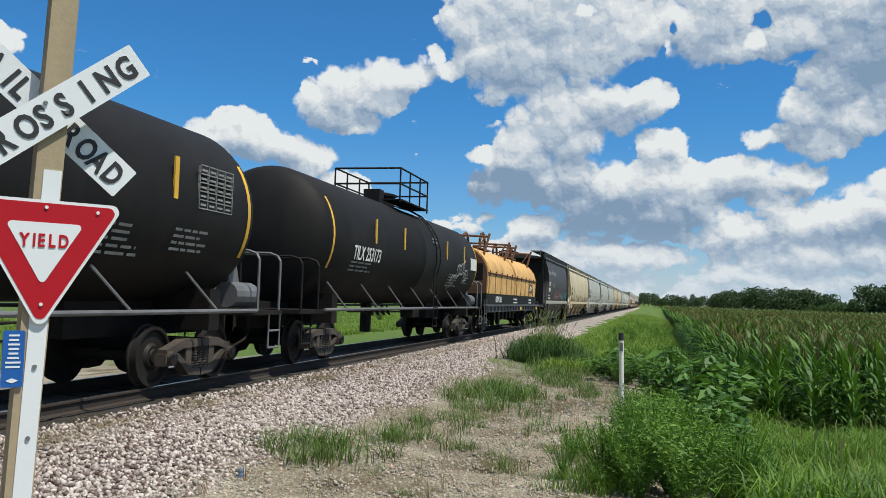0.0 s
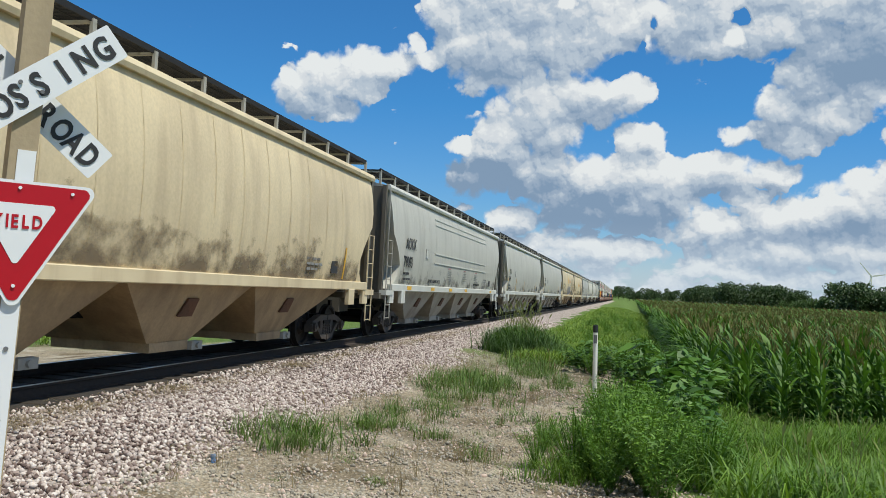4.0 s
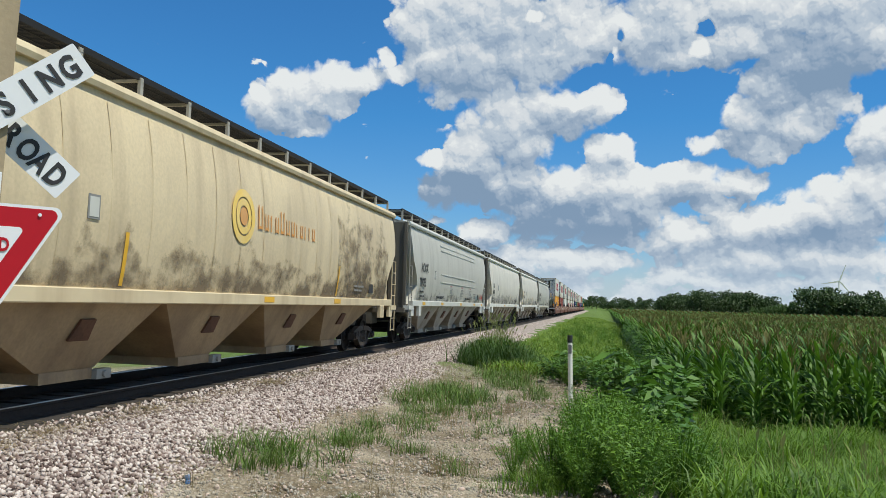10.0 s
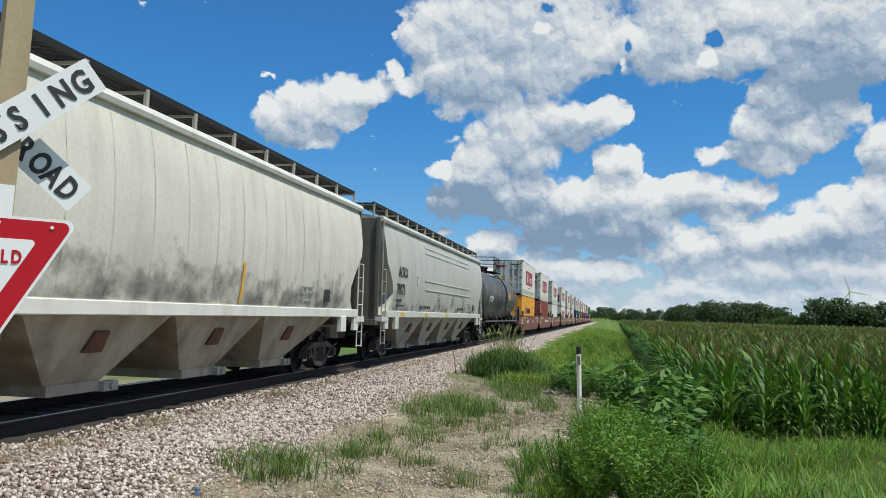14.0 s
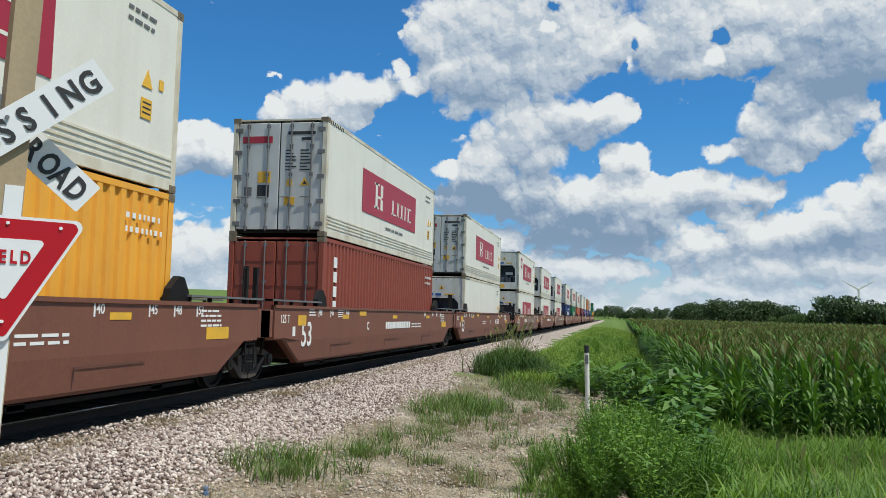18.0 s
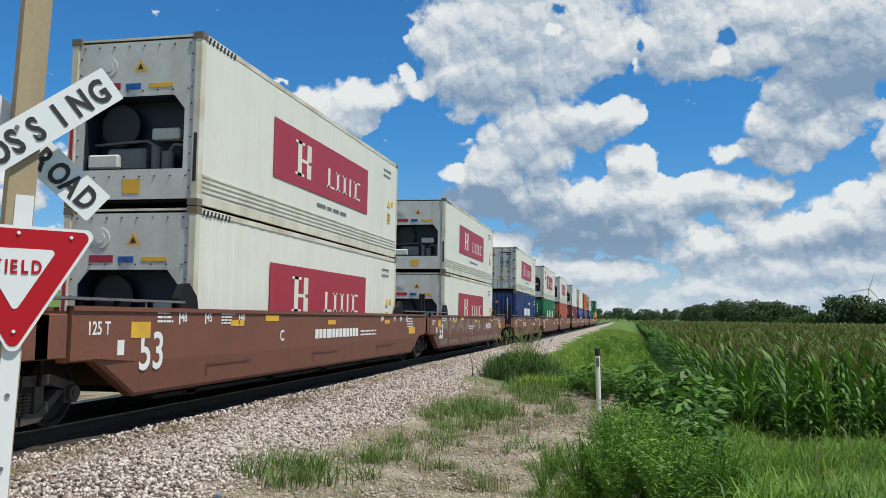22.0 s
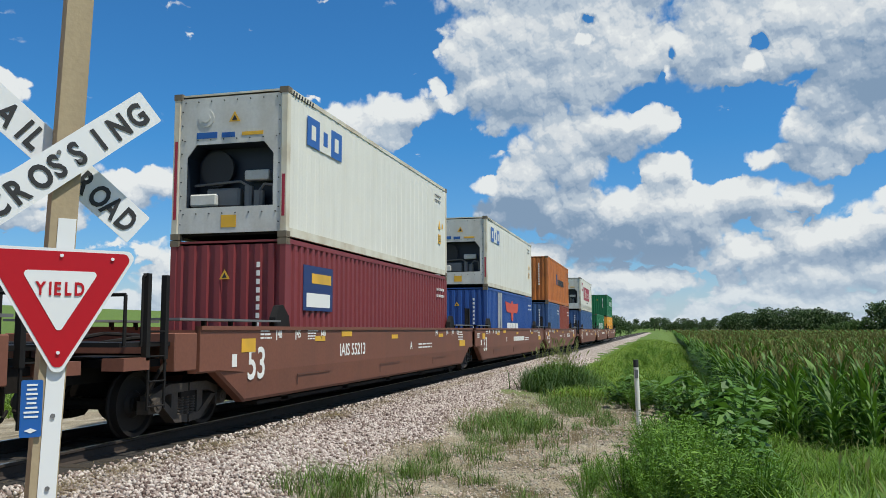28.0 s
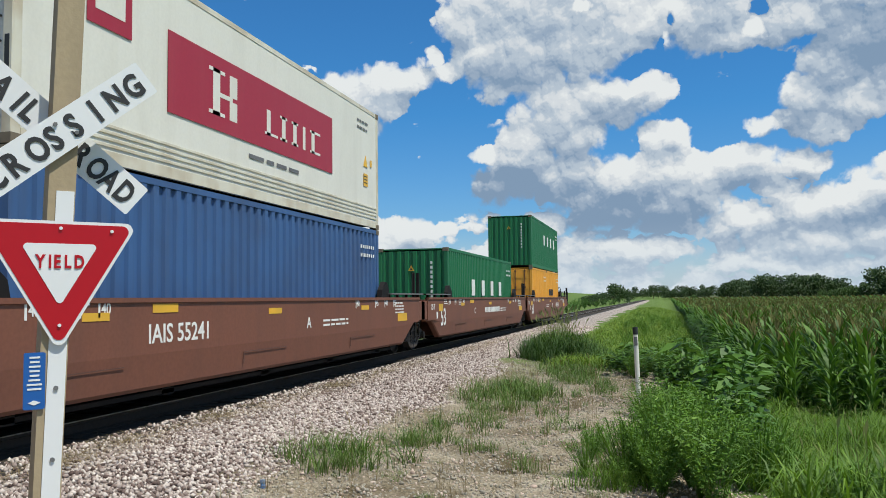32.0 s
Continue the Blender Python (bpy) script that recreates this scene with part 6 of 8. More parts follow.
def dry_box(y, z, L, paint, label, words=None, ink="text", doors=True, group="stacked containers on the train", at=1.0):
    c = thing("shipping_container", pose(TRACK, y - travelled(0), z), label, "shipping container", group)
    CARS.append((c, y))
    H = CH
    box_frame(c, M[paint], L, H)
    for sx in (-1, 1):
        corrugated("side_wall", c, M[paint], sx * (CW - 0.006), 0.15, L - 0.15, 0.19, H - 0.1, label="corrugated steel side wall")
    corrugated("back_wall", c, M[paint], L - 0.03, -CW + 0.12, CW - 0.12, 0.12, H - 0.1, axis=1)
    if doors:
        for s in (-1, 1):
            leaf = boxpart("door", c, M[paint], min(s * 0.012, s * 1.08), 0.03, 0.16, max(s * 0.012, s * 1.08), 0.07, H - 0.12, label="steel door leaf", bevel=0.012)
            for z2 in (0.5, 1.1, 1.7, 2.3):
                boxpart("door_fold", leaf, M[paint], min(s * 0.06, s * 1.02), 0.018, z2, max(s * 0.06, s * 1.02), 0.03, z2 + 0.25)
            for x in (0.28, 0.8):
                bm = bmesh.new()
                rod(bm, (s * x, 0.0, 0.12), (s * x, 0.0, H - 0.1), 0.018, 7)
                for z2 in (0.2, 0.9, 1.8, H - 0.2):
                    box(bm, s * x - 0.045, 0.0, z2 - 0.04, s * x + 0.045, 0.03, z2 + 0.04)
                part("locking_bar", bm, M["rust" if paint == "hapag" else "greysteel"], leaf, "steel locking bar")
    else:
        corrugated("front_wall", c, M[paint], 0.03, -CW + 0.12, CW - 0.12, 0.12, H - 0.1, axis=1)
        triangle_sign(c, -0.05, 2.2, 0.11, 0.02)
        bm = bmesh.new()
        for k in range(9):
            box(bm, 0.62, 0.01, 2.35 - k * 0.16, 0.69, 0.02, 2.45 - k * 0.16)
        tagged(part("lettering", bm, M["text"], c, "column of small print"), kind="stuff")
    bm = bmesh.new()
    rnd = random.Random(int(y) + 5)
    for k in range(2):
        q = L - 1.3
        while q < L - 0.35:
            w = rnd.uniform(0.06, 0.13)
            box(bm, CW + 0.002, q, H - 0.5 - k * 0.2, CW + 0.008, q + w * 0.7, H - 0.42 - k * 0.2)
            q += w + 0.04
    tagged(part("lettering", bm, M[ink], c, "rows of small print"), kind="stuff")
    return c


def shape_row(c, mat, y, z, sizes, h, gap=0.12, x=CW):
    """A painted name shown as a row of plain blocks."""
    for w in sizes:
        boxpart("painted_block", c, M[mat], x + 0.002, y, z, x + 0.01, y + w, z + h, bevel=0.0)
        y += w + gap


# ---- articulated well cars ----


def side_stations(L):
    return [(0.0, 0.86), (0.55, 0.86), (1.45, 0.34), (L - 1.45, 0.34), (L - 0.55, 0.86), (L, 0.86)]


def well_unit(y, number, first, last, mark53=True, name_bars=False, graffiti=0):
    L = 18.3
    car = car_root("well_car", y, "rust-brown container well car with white stencils" if not graffiti else "rust-brown container well car with faded graffiti", "well car", "well cars in the train")
    for s in (-1, 1):
        bm = bmesh.new()
        rings = []
        for yy, zb in side_stations(L):
            zm = max(zb + 0.03, 0.82)
            prof = [(1.36, 1.56), (1.47, 1.56), (1.47, 1.50), (1.445, 1.49), (1.445, zm), (1.41, zb + 0.05), (1.38, zb), (1.24, zb), (1.24, zb + 0.05), (1.33, zb + 0.1), (1.36, zm)]
            rings.append([bm.verts.new((s * p[0], yy, p[1])) for p in prof])
        for a, b in zip(rings[:-1], rings[1:]):
            for k in range(len(a)):
                bm.faces.new((a[k], a[(k + 1) % len(a)], b[(k + 1) % len(a)], b[k]))
        bm.faces.new(rings[0])
        bm.faces.new(rings[-1][::-1])
        side = part("well_side", bm, M["wellred"], car, "tall rust-brown side sheet")
        if s > 0:
            for q in (4.2, 9.0, 13.6):
                boxpart("reflector", side, M["yellow"], 1.446, q, 1.28, 1.451, q + 0.5, 1.38)
            bm = bmesh.new()
            for q in (3.4, 8.1, 12.9):
                box(bm, 1.446, q, 0.68, 1.452, q + 1.6, 0.695)
                box(bm, 1.446, q, 0.5, 1.452, q + 0.02, 0.69)
            part("weld_bead", bm, M["wellseam"], side)
    bm = bmesh.new()
    for q in (3.2, 6.2, 9.15, 12.1, 15.1):
        box(bm, -1.3, q - 0.15, 0.22, 1.3, q + 0.15, 0.32)
    box(bm, -1.3, 2.1, 0.24, -0.9, L - 2.1, 0.3)
    box(bm, 0.9, 2.1, 0.24, 1.3, L - 2.1, 0.3)
    part("well_floor", bm, M["steel"], car)
    for e, way, outer in ((0.0, 1, first), (L, -1, last)):
        # bulkhead, end deck and grating walk along the side
        ya, yb = sorted((e + way * 0.05, e + way * 2.9))
        boxpart("end_deck", car, M["wellred"], -1.30, ya, 1.15, 1.30, yb, 1.26)
        ya, yb = sorted((e + way * 2.82, e + way * 2.95))
        boxpart("bulkhead", car, M["wellred"], -1.33, ya, 0.34, 1.33, yb, 1.5)
        ya, yb = sorted((e - way * 0.05, e - way * 0.62))
        cab = boxpart("end_box", car, M["wellred"], 0.95, ya, 0.92, 1.43, yb, 1.46, label="rust-brown end box", bevel=0.015)
        boxpart("end_box", car, M["wellred"], -1.43, ya, 0.92, -0.95, yb, 1.46, label="rust-brown end box", bevel=0.015)
        ya, yb = sorted((e - way * 0.6, e + way * 2.6))
        for s in (-1, 1):
            boxpart("walkway", car, M["greysteel"], min(s * 0.95, s * 1.48), ya, 1.635, max(s * 0.95, s * 1.48), yb, 1.67, label="steel grating walkway")
            bm = bmesh.new()
            for q in (0.2, 1.0, 1.8, 2.5):
                box(bm, s * 1.38 - 0.03, e + way * q - 0.03, 1.5, s * 1.38 + 0.03, e + way * q + 0.03, 1.64)
            part("walkway_bracket", bm, M["steel"], car)
        bm = bmesh.new()
        plate(bm, [(e + way * 2.55, 1.55), (e + way * 3.15, 1.55), (e + way * 3.1, 1.75), (e + way * 2.85, 1.95), (e + way * 2.7, 1.93), (e + way * 2.55, 1.72)], 0, 1.28, 1.40)
        part("container_guide", bm, M["black"], car, "black steel container guide")
        bm = bmesh.new()
        box(bm, -0.45, min(e + way * 1.2, e - way * 1.6), 0.78, 0.45, max(e + way * 1.2, e - way * 1.6), 1.12)
        box(bm, -1.2, min(e - way * 0.2, e - way * 1.3), 1.0, 1.2, max(e - way * 0.2, e - way * 1.3), 1.1)
        part("end_sill", bm, M["black"], car)
        for run in (((1.3, e - way * 0.1, 1.3), (1.3, e - way * 0.5, 1.15), (1.25, e - way * 0.75, 0.9), (1.15, e - way * 0.85, 0.6)),
                    ((0.6, e + way * 0.3, 1.4), (0.7, e - way * 0.6, 1.38), (0.6, e - way * 1.4, 1.3)), ((0.2, e + way * 0.3, 1.42), (0.25, e - way * 0.6, 1.45), (0.2, e - way * 1.4, 1.35))):
            bm = bmesh.new()
            tube(bm, list(run), 0.03)
            part("brake_pipe", bm, M["steel"], car)
        if way > 0 or outer:
            yl = e - way * 0.82
            for s in (-1, 1):
                ladder(car, M["black"], s * 1.4, yl, yl - way * 0.38, 0.45, 1.5, 0.33)
                bm = bmesh.new()
                for q in (0, 0.42):
                    box(bm, s * 1.38 - 0.04, yl - way * q - 0.04, 1.1, s * 1.38 + 0.04, yl - way * q + 0.04, 2.25)
                tube(bm, [(s * 1.38, yl - way * 0.52, 1.3), (s * 1.38, yl - way * 0.52, 2.2), (s * 1.38, yl - way * 0.42, 2.24)], 0.016)
                part("stanchion", bm, M["black"], car, "black ladder stanchion")
        if outer:
            boxpart("platform", car, M["black"], -1.35, min(e - way * 0.5, e - way * 1.75), 1.28, 1.35, max(e - way * 0.5, e - way * 1.75), 1.34)
            bm = bmesh.new()
            tube(bm, [(1.38, e - way * 1.7, 1.3), (1.38, e - way * 1.7, 1.95), (0.2, e - way * 1.7, 1.95), (0.2, e - way * 1.7, 1.3)], 0.024)
            part("handrail", bm, M["black"], car)
            boxpart("corner_step", car, M["wellred"], 1.1, min(e - way * 1.2, e - way * 1.75), 0.98, 1.42, max(e - way * 1.2, e - way * 1.75), 1.14)
            coupler(car, e - way * 1.2, -way)
            truck(car, e + way * 0.28)
        elif way > 0:
            truck(car, e - 0.4)
    if last:
        # air reservoir and hand-brake wheel on the rear deck
        bm = bmesh.new()
        lathe(bm, [(L - 2.1, 0.02), (L - 2.1, 0.16), (L - 2.02, 0.22), (L - 0.68, 0.22), (L - 0.6, 0.16), (L - 0.6, 0.02)], True, 18, (0.75, 1.84))
        part("air_reservoir", bm, M["wellseam"], car, "dark brown air reservoir", smooth=True)
        boxpart("deck_grating", car, M["pipe"], 0.2, L - 3.3, 1.575, 1.40, L - 0.1, 1.60, label="pale steel deck grating")
        for q in (3.2, 2.7, 0.5, 0.1):
            bm = bmesh.new()
            tube(bm, [(1.36, L - q, 1.58), (1.36, L - q, 2.0), (1.36, L - q + 0.16, 2.0), (1.36, L - q + 0.16, 1.58)], 0.02)
            part("grab_iron", bm, M["black"], car)
        boxpart("valve_box", car, M["steel"], 0.7, L - 0.5, 1.62, 1.15, L - 0.1, 1.95, bevel=0.03)
        boxpart("bracket", car, M["steel"], 0.9, L - 2.5, 1.6, 1.3, L - 2.3, 1.85, bevel=0.02)
        bm = bmesh.new()
        box(bm, 0.5, L - 0.35, 1.3, 0.9, L - 0.15, 2.05)
        part("brake_stand", bm, M["steel"], car)
        bm = bmesh.new()
        cx, cz = 0.85, 2.08
        pts = [(cx + 0.23 * math.cos(a), L - 0.05, cz + 0.23 * math.sin(a)) for a in [2 * math.pi * k / 18 for k in range(19)]]
        tube(bm, pts, 0.022, 5)
        for k in range(6):
            a = 2 * math.pi * k / 6
            rod(bm, (cx, L - 0.05, cz), (cx + 0.23 * math.cos(a), L - 0.05, cz + 0.23 * math.sin(a)), 0.016, 5)
        part("brake_wheel", bm, M["black"], car, "black hand-brake wheel")
    if graffiti:
        # big faded letters with dark rims, and a few stars
        rnd = random.Random(8 + graffiti)
        q = 1.8 if graffiti == 2 else 6.6
        while q < 15.6:
            w = rnd.uniform(1.0, 1.5)
            shape = rnd.choice(("arch", "ring", "hook"))
            if shape == "arch":
                run = [(q, 0.42), (q + 0.02, 0.95), (q + w * 0.3, 1.28), (q + w * 0.7, 1.24), (q + w * 0.95, 0.9), (q + w, 0.42)]
            elif shape == "ring":
                run = [(q + w * 0.5 + w * 0.5 * math.cos(a), 0.86 + 0.4 * math.sin(a)) for a in [0.7 + 0.5 * i for i in range(11)]]
            else:
                run = [(q, 1.36), (q + 0.04, 0.9), (q + 0.1, 0.5), (q + w * 0.5, 0.44), (q + w * 0.9, 0.62), (q + w, 1.0)]
            run = [(y2 + rnd.uniform(-0.05, 0.05), z2 + rnd.uniform(-0.03, 0.03)) for y2, z2 in run]
            for mat, wide, lift, words in (("wellseam", 0.52, 1.4466, "dark spray-paint rim"), ("wellsilver", 0.42, 1.4474, "faded silver spray-paint letter")):
                bm = bmesh.new()
                sides = []
                for i, (y2, z2) in enumerate(run):
                    p0, p1 = run[max(0, i - 1)], run[min(len(run) - 1, i + 1)]
                    d = Vector((p1[0] - p0[0], p1[1] - p0[1])).normalized() * wide * 0.5
                    pair = [(y2 - d.y, z2 + d.x), (y2 + d.y, z2 - d.x)]
                    sides.append([bm.verts.new((lift + (0.0002 * i) - 0.035 * max(0.0, 0.82 - z3) / 0.43, y3, z3)) for y3, z3 in [(a, min(1.48, max(0.45, b))) for a, b in pair]])
                for s0, s1 in zip(sides[:-1], sides[1:]):
                    bm.faces.new((s0[0], s1[0], s1[1], s0[1]))
                part("graffiti", bm, M[mat], car, words)
            if rnd.random() < 0.6:
                bm = bmesh.new()
                cy, cz = q + rnd.uniform(0.1, 0.9), rnd.uniform(0.95, 1.35)
                bm.faces.new([bm.verts.new((1.4505, cy + r2 * math.cos(a), cz + r2 * math.sin(a))) for a, r2 in [(0.3 + 0.628 * i, 0.11 if i % 2 else 0.045) for i in range(10)]])
                part("graffiti", bm, M["yellow" if rnd.random() < 0.3 else "pipe"], car, "pale spray-paint star")
            q += w + rnd.uniform(0.25, 0.5)
    # stencils
    if mark53:
        lettering("lettering", "53", 0.74, M["text"], car, facing_x(1.447, 1.45, 0.70), "", 0.9)
    boxpart("placard", car, M["yellow"], 1.446, 1.25, 1.14, 1.452, 1.72, 1.36, label="yellow placard")
    if not first:
        lettering("lettering", "125 T", 0.24, M["text"], car, facing_x(1.447, 0.3, 1.2), "", 0.85)
    boxpart("placard", car, M["text"], 1.446, 0.95, 0.92, 1.452, 1.1, 1.12)
    if first or last:
        lettering("lettering", "IAIS " + number, 0.36, M["text"], car, facing_x(1.447, 5.5 if first else 12.0, 0.96), "", 1.0)
    boxpart("placard", car, M["yellow"], 1.446, 5.6, 1.36, 1.452, 6.2, 1.48, label="yellow reflector plate")
    lettering("lettering", ("A", "B", "C")[0 if first else 1 if last else 2], 0.3, M["text"], car, facing_x(1.447, 10.6 if first else 10.2 if last else 6.3, 0.98))
    for q, word in ((2.55, "48"), (3.35, "45"), (4.55, "40"), (13.3, "40"), (14.6, "45"), (15.3, "48"), (16.0, "53")):
        boxpart("lettering", car, M["text"], 1.446, q - 0.06, 1.32, 1.451, q - 0.025, 1.5)
        lettering("lettering", word, 0.2, M["text"], car, facing_x(1.447, q, 1.36), "", 0.9)
    bars("lettering", car, M["text"], 1.446, 1.9, 1.47, 3, 0.45, 0.03, 0.06)
    bars("lettering", car, M["text"], 1.446, 3.85, 1.47, 4, 0.5, 0.025, 0.05)
    bars("lettering", car, M["text"], 1.446, 7.4 if last else 11.4, 1.08, 2, 1.4, 0.04, 0.09)
    bars("lettering", car, M["text"], 1.446, 16.1, 1.4, 4, 0.8, 0.035, 0.08)
    boxpart("placard", car, M["yellow"], 1.446, 16.3, 0.95, 1.452, 17.1, 1.15, label="yellow placard")
    if name_bars:
        shape_row(car, "text", 8.2, 0.98, (0.18, 0.18, 0.18, 0.3, 0.16, 0.2, 0.2, 0.2, 0.2, 0.16, 0.16, 0.2), 0.2, 0.06, 1.445)
    return car


STACK = [317.3, 336.4, 355.7, 378.1, 397.4, 416.7, 439.0, 458.4, 477.6, 500.2, 519.0, 538.1, 560.6, 579.8, 598.8]
NUMBERS = ["55262", "55262", "55262", "55190", "55190", "55190", "55001", "55001", "55001", "55213", "55213", "55213", "55241", "55241", "55241"]
for k, y in enumerate(STACK):
    well_unit(y - 3.3, NUMBERS[k], k % 3 == 0, k % 3 == 2, name_bars=k in (1, 4, 10, 13), graffiti={3: 1, 5: 2}.get(k, 0))
LOW, HIGH = 0.33, 3.24
DOORS, UNIT = "white refrigerated container with grey doors and dark red panel", "white refrigerated container with dark cooling unit and red panel"
for k in (0, 1, 2, 6):
    reefer(STACK[k], HIGH, DOORS, "doors", "smooth")
reefer(STACK[2], LOW, "plain white refrigerated container low in the well", "unit", emblem="none")
for k in (3, 4, 5):
    reefer(STACK[k], LOW, UNIT, "unit")
    reefer(STACK[k], HIGH, UNIT, "unit", "ribbed" if k == 3 else "smooth", small_flag=k == 3)
for k in (7, 8, 12):
    reefer(STACK[k], HIGH, "scuffed white refrigerated container with red panel and cooling unit", "unit", "smooth", small_flag=k != 8)
for k in (9, 10):
    reefer(STACK[k], HIGH, "white refrigerated container with blue and white squares", "unit", emblem="blue")
c = dry_box(STACK[0], LOW, CL, "hapag", "orange-yellow corrugated container with blue emblem")
boxpart("emblem", c, M["blue"], CW + 0.002, 3.1, 1.45, CW + 0.01, 3.7, 2.15, label="blue emblem block")
shape_row(c, "ink", 4.1, 1.45, (0.34, 0.26, 0.26, 0.26, 0.24, 0.12, 0.3, 0.1, 0.24, 0.26, 0.26), 0.42, 0.08)
c = dry_box(STACK[1], LOW, CL, "redbrown", "red-brown corrugated container with white column of print")
bm = bmesh.new()
for q in range(5):
    box(bm, CW + 0.002, 0.75, 2.2 - q * 0.36, CW + 0.01, 1.0, 2.46 - q * 0.36)
part("painted_blocks", bm, M["text"], c)
c = dry_box(STACK[6], LOW, CL, "navyblue", "dark blue corrugated container with white emblem", doors=False)
shape_row(c, "text", 4.6, 1.35, (0.4, 0.5, 0.4), 0.5)
shape_row(c, "text", 6.5, 1.35, (0.4, 0.42, 0.5), 0.5)
boxpart("emblem", c, M["text"], CW + 0.002, 7.3, 2.15, CW + 0.01, 8.2, 2.3)
c = dry_box(STACK[7], LOW, CL, "green", "green corrugated container with white letters blocks", doors=False)
shape_row(c, "text", 3.6, 1.3, (0.55, 0.55, 0.55, 0.55), 0.6, 1.25)
dry_box(STACK[8], LOW, CL, "redorange", "faded red-orange corrugated container in the well")
c = dry_box(STACK[9], LOW, CL, "maroon", "dark maroon corrugated container with blue plate", doors=False)
boxpart("painted_plate", c, M["navyblue"], CW + 0.002, 0.8, 1.55, CW + 0.012, 2.3, 2.45, label="navy plate with pale emblem")
boxpart("emblem", c, M["text"], CW + 0.012, 0.95, 1.62, CW + 0.016, 2.15, 1.9)
boxpart("emblem", c, M["yellow"], CW + 0.012, 1.2, 2.1, CW + 0.016, 2.2, 2.3)
c = dry_box(STACK[10], LOW, CL, "midblue", "bright blue corrugated container with red wing emblem", doors=False)
bm = bmesh.new()
plate(bm, [(4.1, 2.44), (4.25, 2.12), (4.5, 1.96), (5.5, 1.96), (5.62, 1.62), (5.85, 1.56), (6.08, 1.62), (6.2, 1.96), (7.2, 1.96), (7.45, 2.12), (7.6, 2.44),
           (6.1, 2.38), (6.0, 2.5), (5.7, 2.5), (5.6, 2.38)], 0, CW + 0.002, CW + 0.01)
part("emblem", bm, M["wingred"], c, "red winged emblem")
shape_row(c, "text", 4.5, 1.18, (0.7, 0.62, 0.7, 0.6), 0.3, 0.1)
for q in (2.35, 2.9):
    corrugated("repair_panel", c, M["repair"], CW - 0.003, q, q + 0.42, 0.22, CH - 0.12, label="bare grey repair panel")
dry_box(STACK[11], LOW, 6.06, "steelblue", "dull blue short corrugated container in the well", doors=False)
dry_box(STACK[11] + 6.13, LOW, 6.06, "redbrown", "red-brown short corrugated container in the well")
c = dry_box(STACK[11], HIGH, CL, "rustorange", "rust-stained orange corrugated container with dark emblem", ink="ink", doors=False)
boxpart("emblem", c, M["navyblue"], CW + 0.002, 4.4, 1.3, CW + 0.01, 5.0, 2.0)
shape_row(c, "ink", 5.3, 1.3, (0.34, 0.26, 0.26, 0.26, 0.24, 0.12, 0.3, 0.1, 0.24, 0.26, 0.26), 0.4, 0.08)
dry_box(STACK[12], LOW, CL, "steelblue", "patched blue corrugated container in the well", doors=False)
c = dry_box(STACK[13], LOW, CL, "green", "green corrugated container alone in its well", doors=False)
shape_row(c, "text", 3.6, 1.3, (0.55, 0.55, 0.55, 0.55), 0.6, 1.25)
for q in (0, 6.13):
    c = dry_box(STACK[14] + q, LOW, 6.06, "hapag", "orange short corrugated container in the well")
shape_row(c, "ink", 1.0, 1.35, (0.3, 0.3, 0.3, 0.3, 0.3), 0.4)
c = dry_box(STACK[14], HIGH, CL, "green", "green corrugated container stacked on orange boxes", doors=False)
shape_row(c, "text", 5.0, 1.5, (0.55, 0.55, 0.55, 0.55), 0.6, 1.0)

# ---- crossing sign ----
SIGN = Matrix.Translation((-3.577, 4.357, 0)) @ pose(0, 0, 0, 0, 0, 50.03)     # local x along the blades, -y to the road


def rounded(pts, r, n=5):
    out = []
    for k, p in enumerate(pts):
        p, a, b = Vector(p), Vector(pts[k - 1]), Vector(pts[(k + 1) % len(pts)])
        da, db = (a - p).normalized(), (b - p).normalized()
        half = da.angle(db) / 2
        d = r / math.tan(half)
        mid = p + (da + db).normalized() * (r / math.sin(half))
        s, e = p + da * d, p + db * d
        for i in range(n + 1):
            q = s.lerp(e, i / n) - mid
            out.append(tuple(mid + q.normalized() * r))
    return out


def slab(name, outline, y0, y1, mat, parent, label="", bevel=0.0):
    bm = bmesh.new()
    plate(bm, outline, 1, y0, y1)
    return part(name, bm, mat, parent, label, bevel=bevel)


sign = thing("crossing_sign", SIGN, "railroad crossbuck and red yield sign on a timber post", "crossing sign")
bm = bmesh.new()
lean = 0.0315
n = 14
rings = []
for k in range(n + 1):
    z = -0.75 + 5.0 * k / n
    c = (z - 2.2) * lean + 0.012
    rings.append([bm.verts.new((c + sx * 0.078 + 0.004 * noise.noise((z * 2, sx, 0)), 0.10 + sy * 0.075, z)) for sx, sy in ((-1, -1), (1, -1), (1, 1), (-1, 1))])
for a, b in zip(rings[:-1], rings[1:]):
    for q in range(4):
        bm.faces.new((a[q], a[(q + 1) % 4], b[(q + 1) % 4], b[q]))
bm.faces.new(rings[0])
bm.faces.new(rings[-1])
bmesh.ops.bevel(bm, geom=[e for e in bm.edges if abs(e.verts[0].co.z - e.verts[1].co.z) > 0.1], offset=0.008, segments=1, affect="EDGES")
part("post", bm, M["wood"], sign, "square weathered timber post")
bm = bmesh.new()
v = []
for z in (2.19, -0.75):
    c = (z - 2.2) * lean + 0.03
    v.append([bm.verts.new((c + sx * 0.052, y, z)) for sx, y in ((-1, 0.018), (1, 0.018), (1, 0.0245), (-1, 0.0245))])
for q in range(4):
    bm.faces.new((v[0][q], v[0][(q + 1) % 4], v[1][(q + 1) % 4], v[1][q]))
bm.faces.new(v[0])
bm.faces.new(v[1][::-1])
strip = part("reflective_strip", bm, M["signwhite"], sign, "white reflective strip on the post")
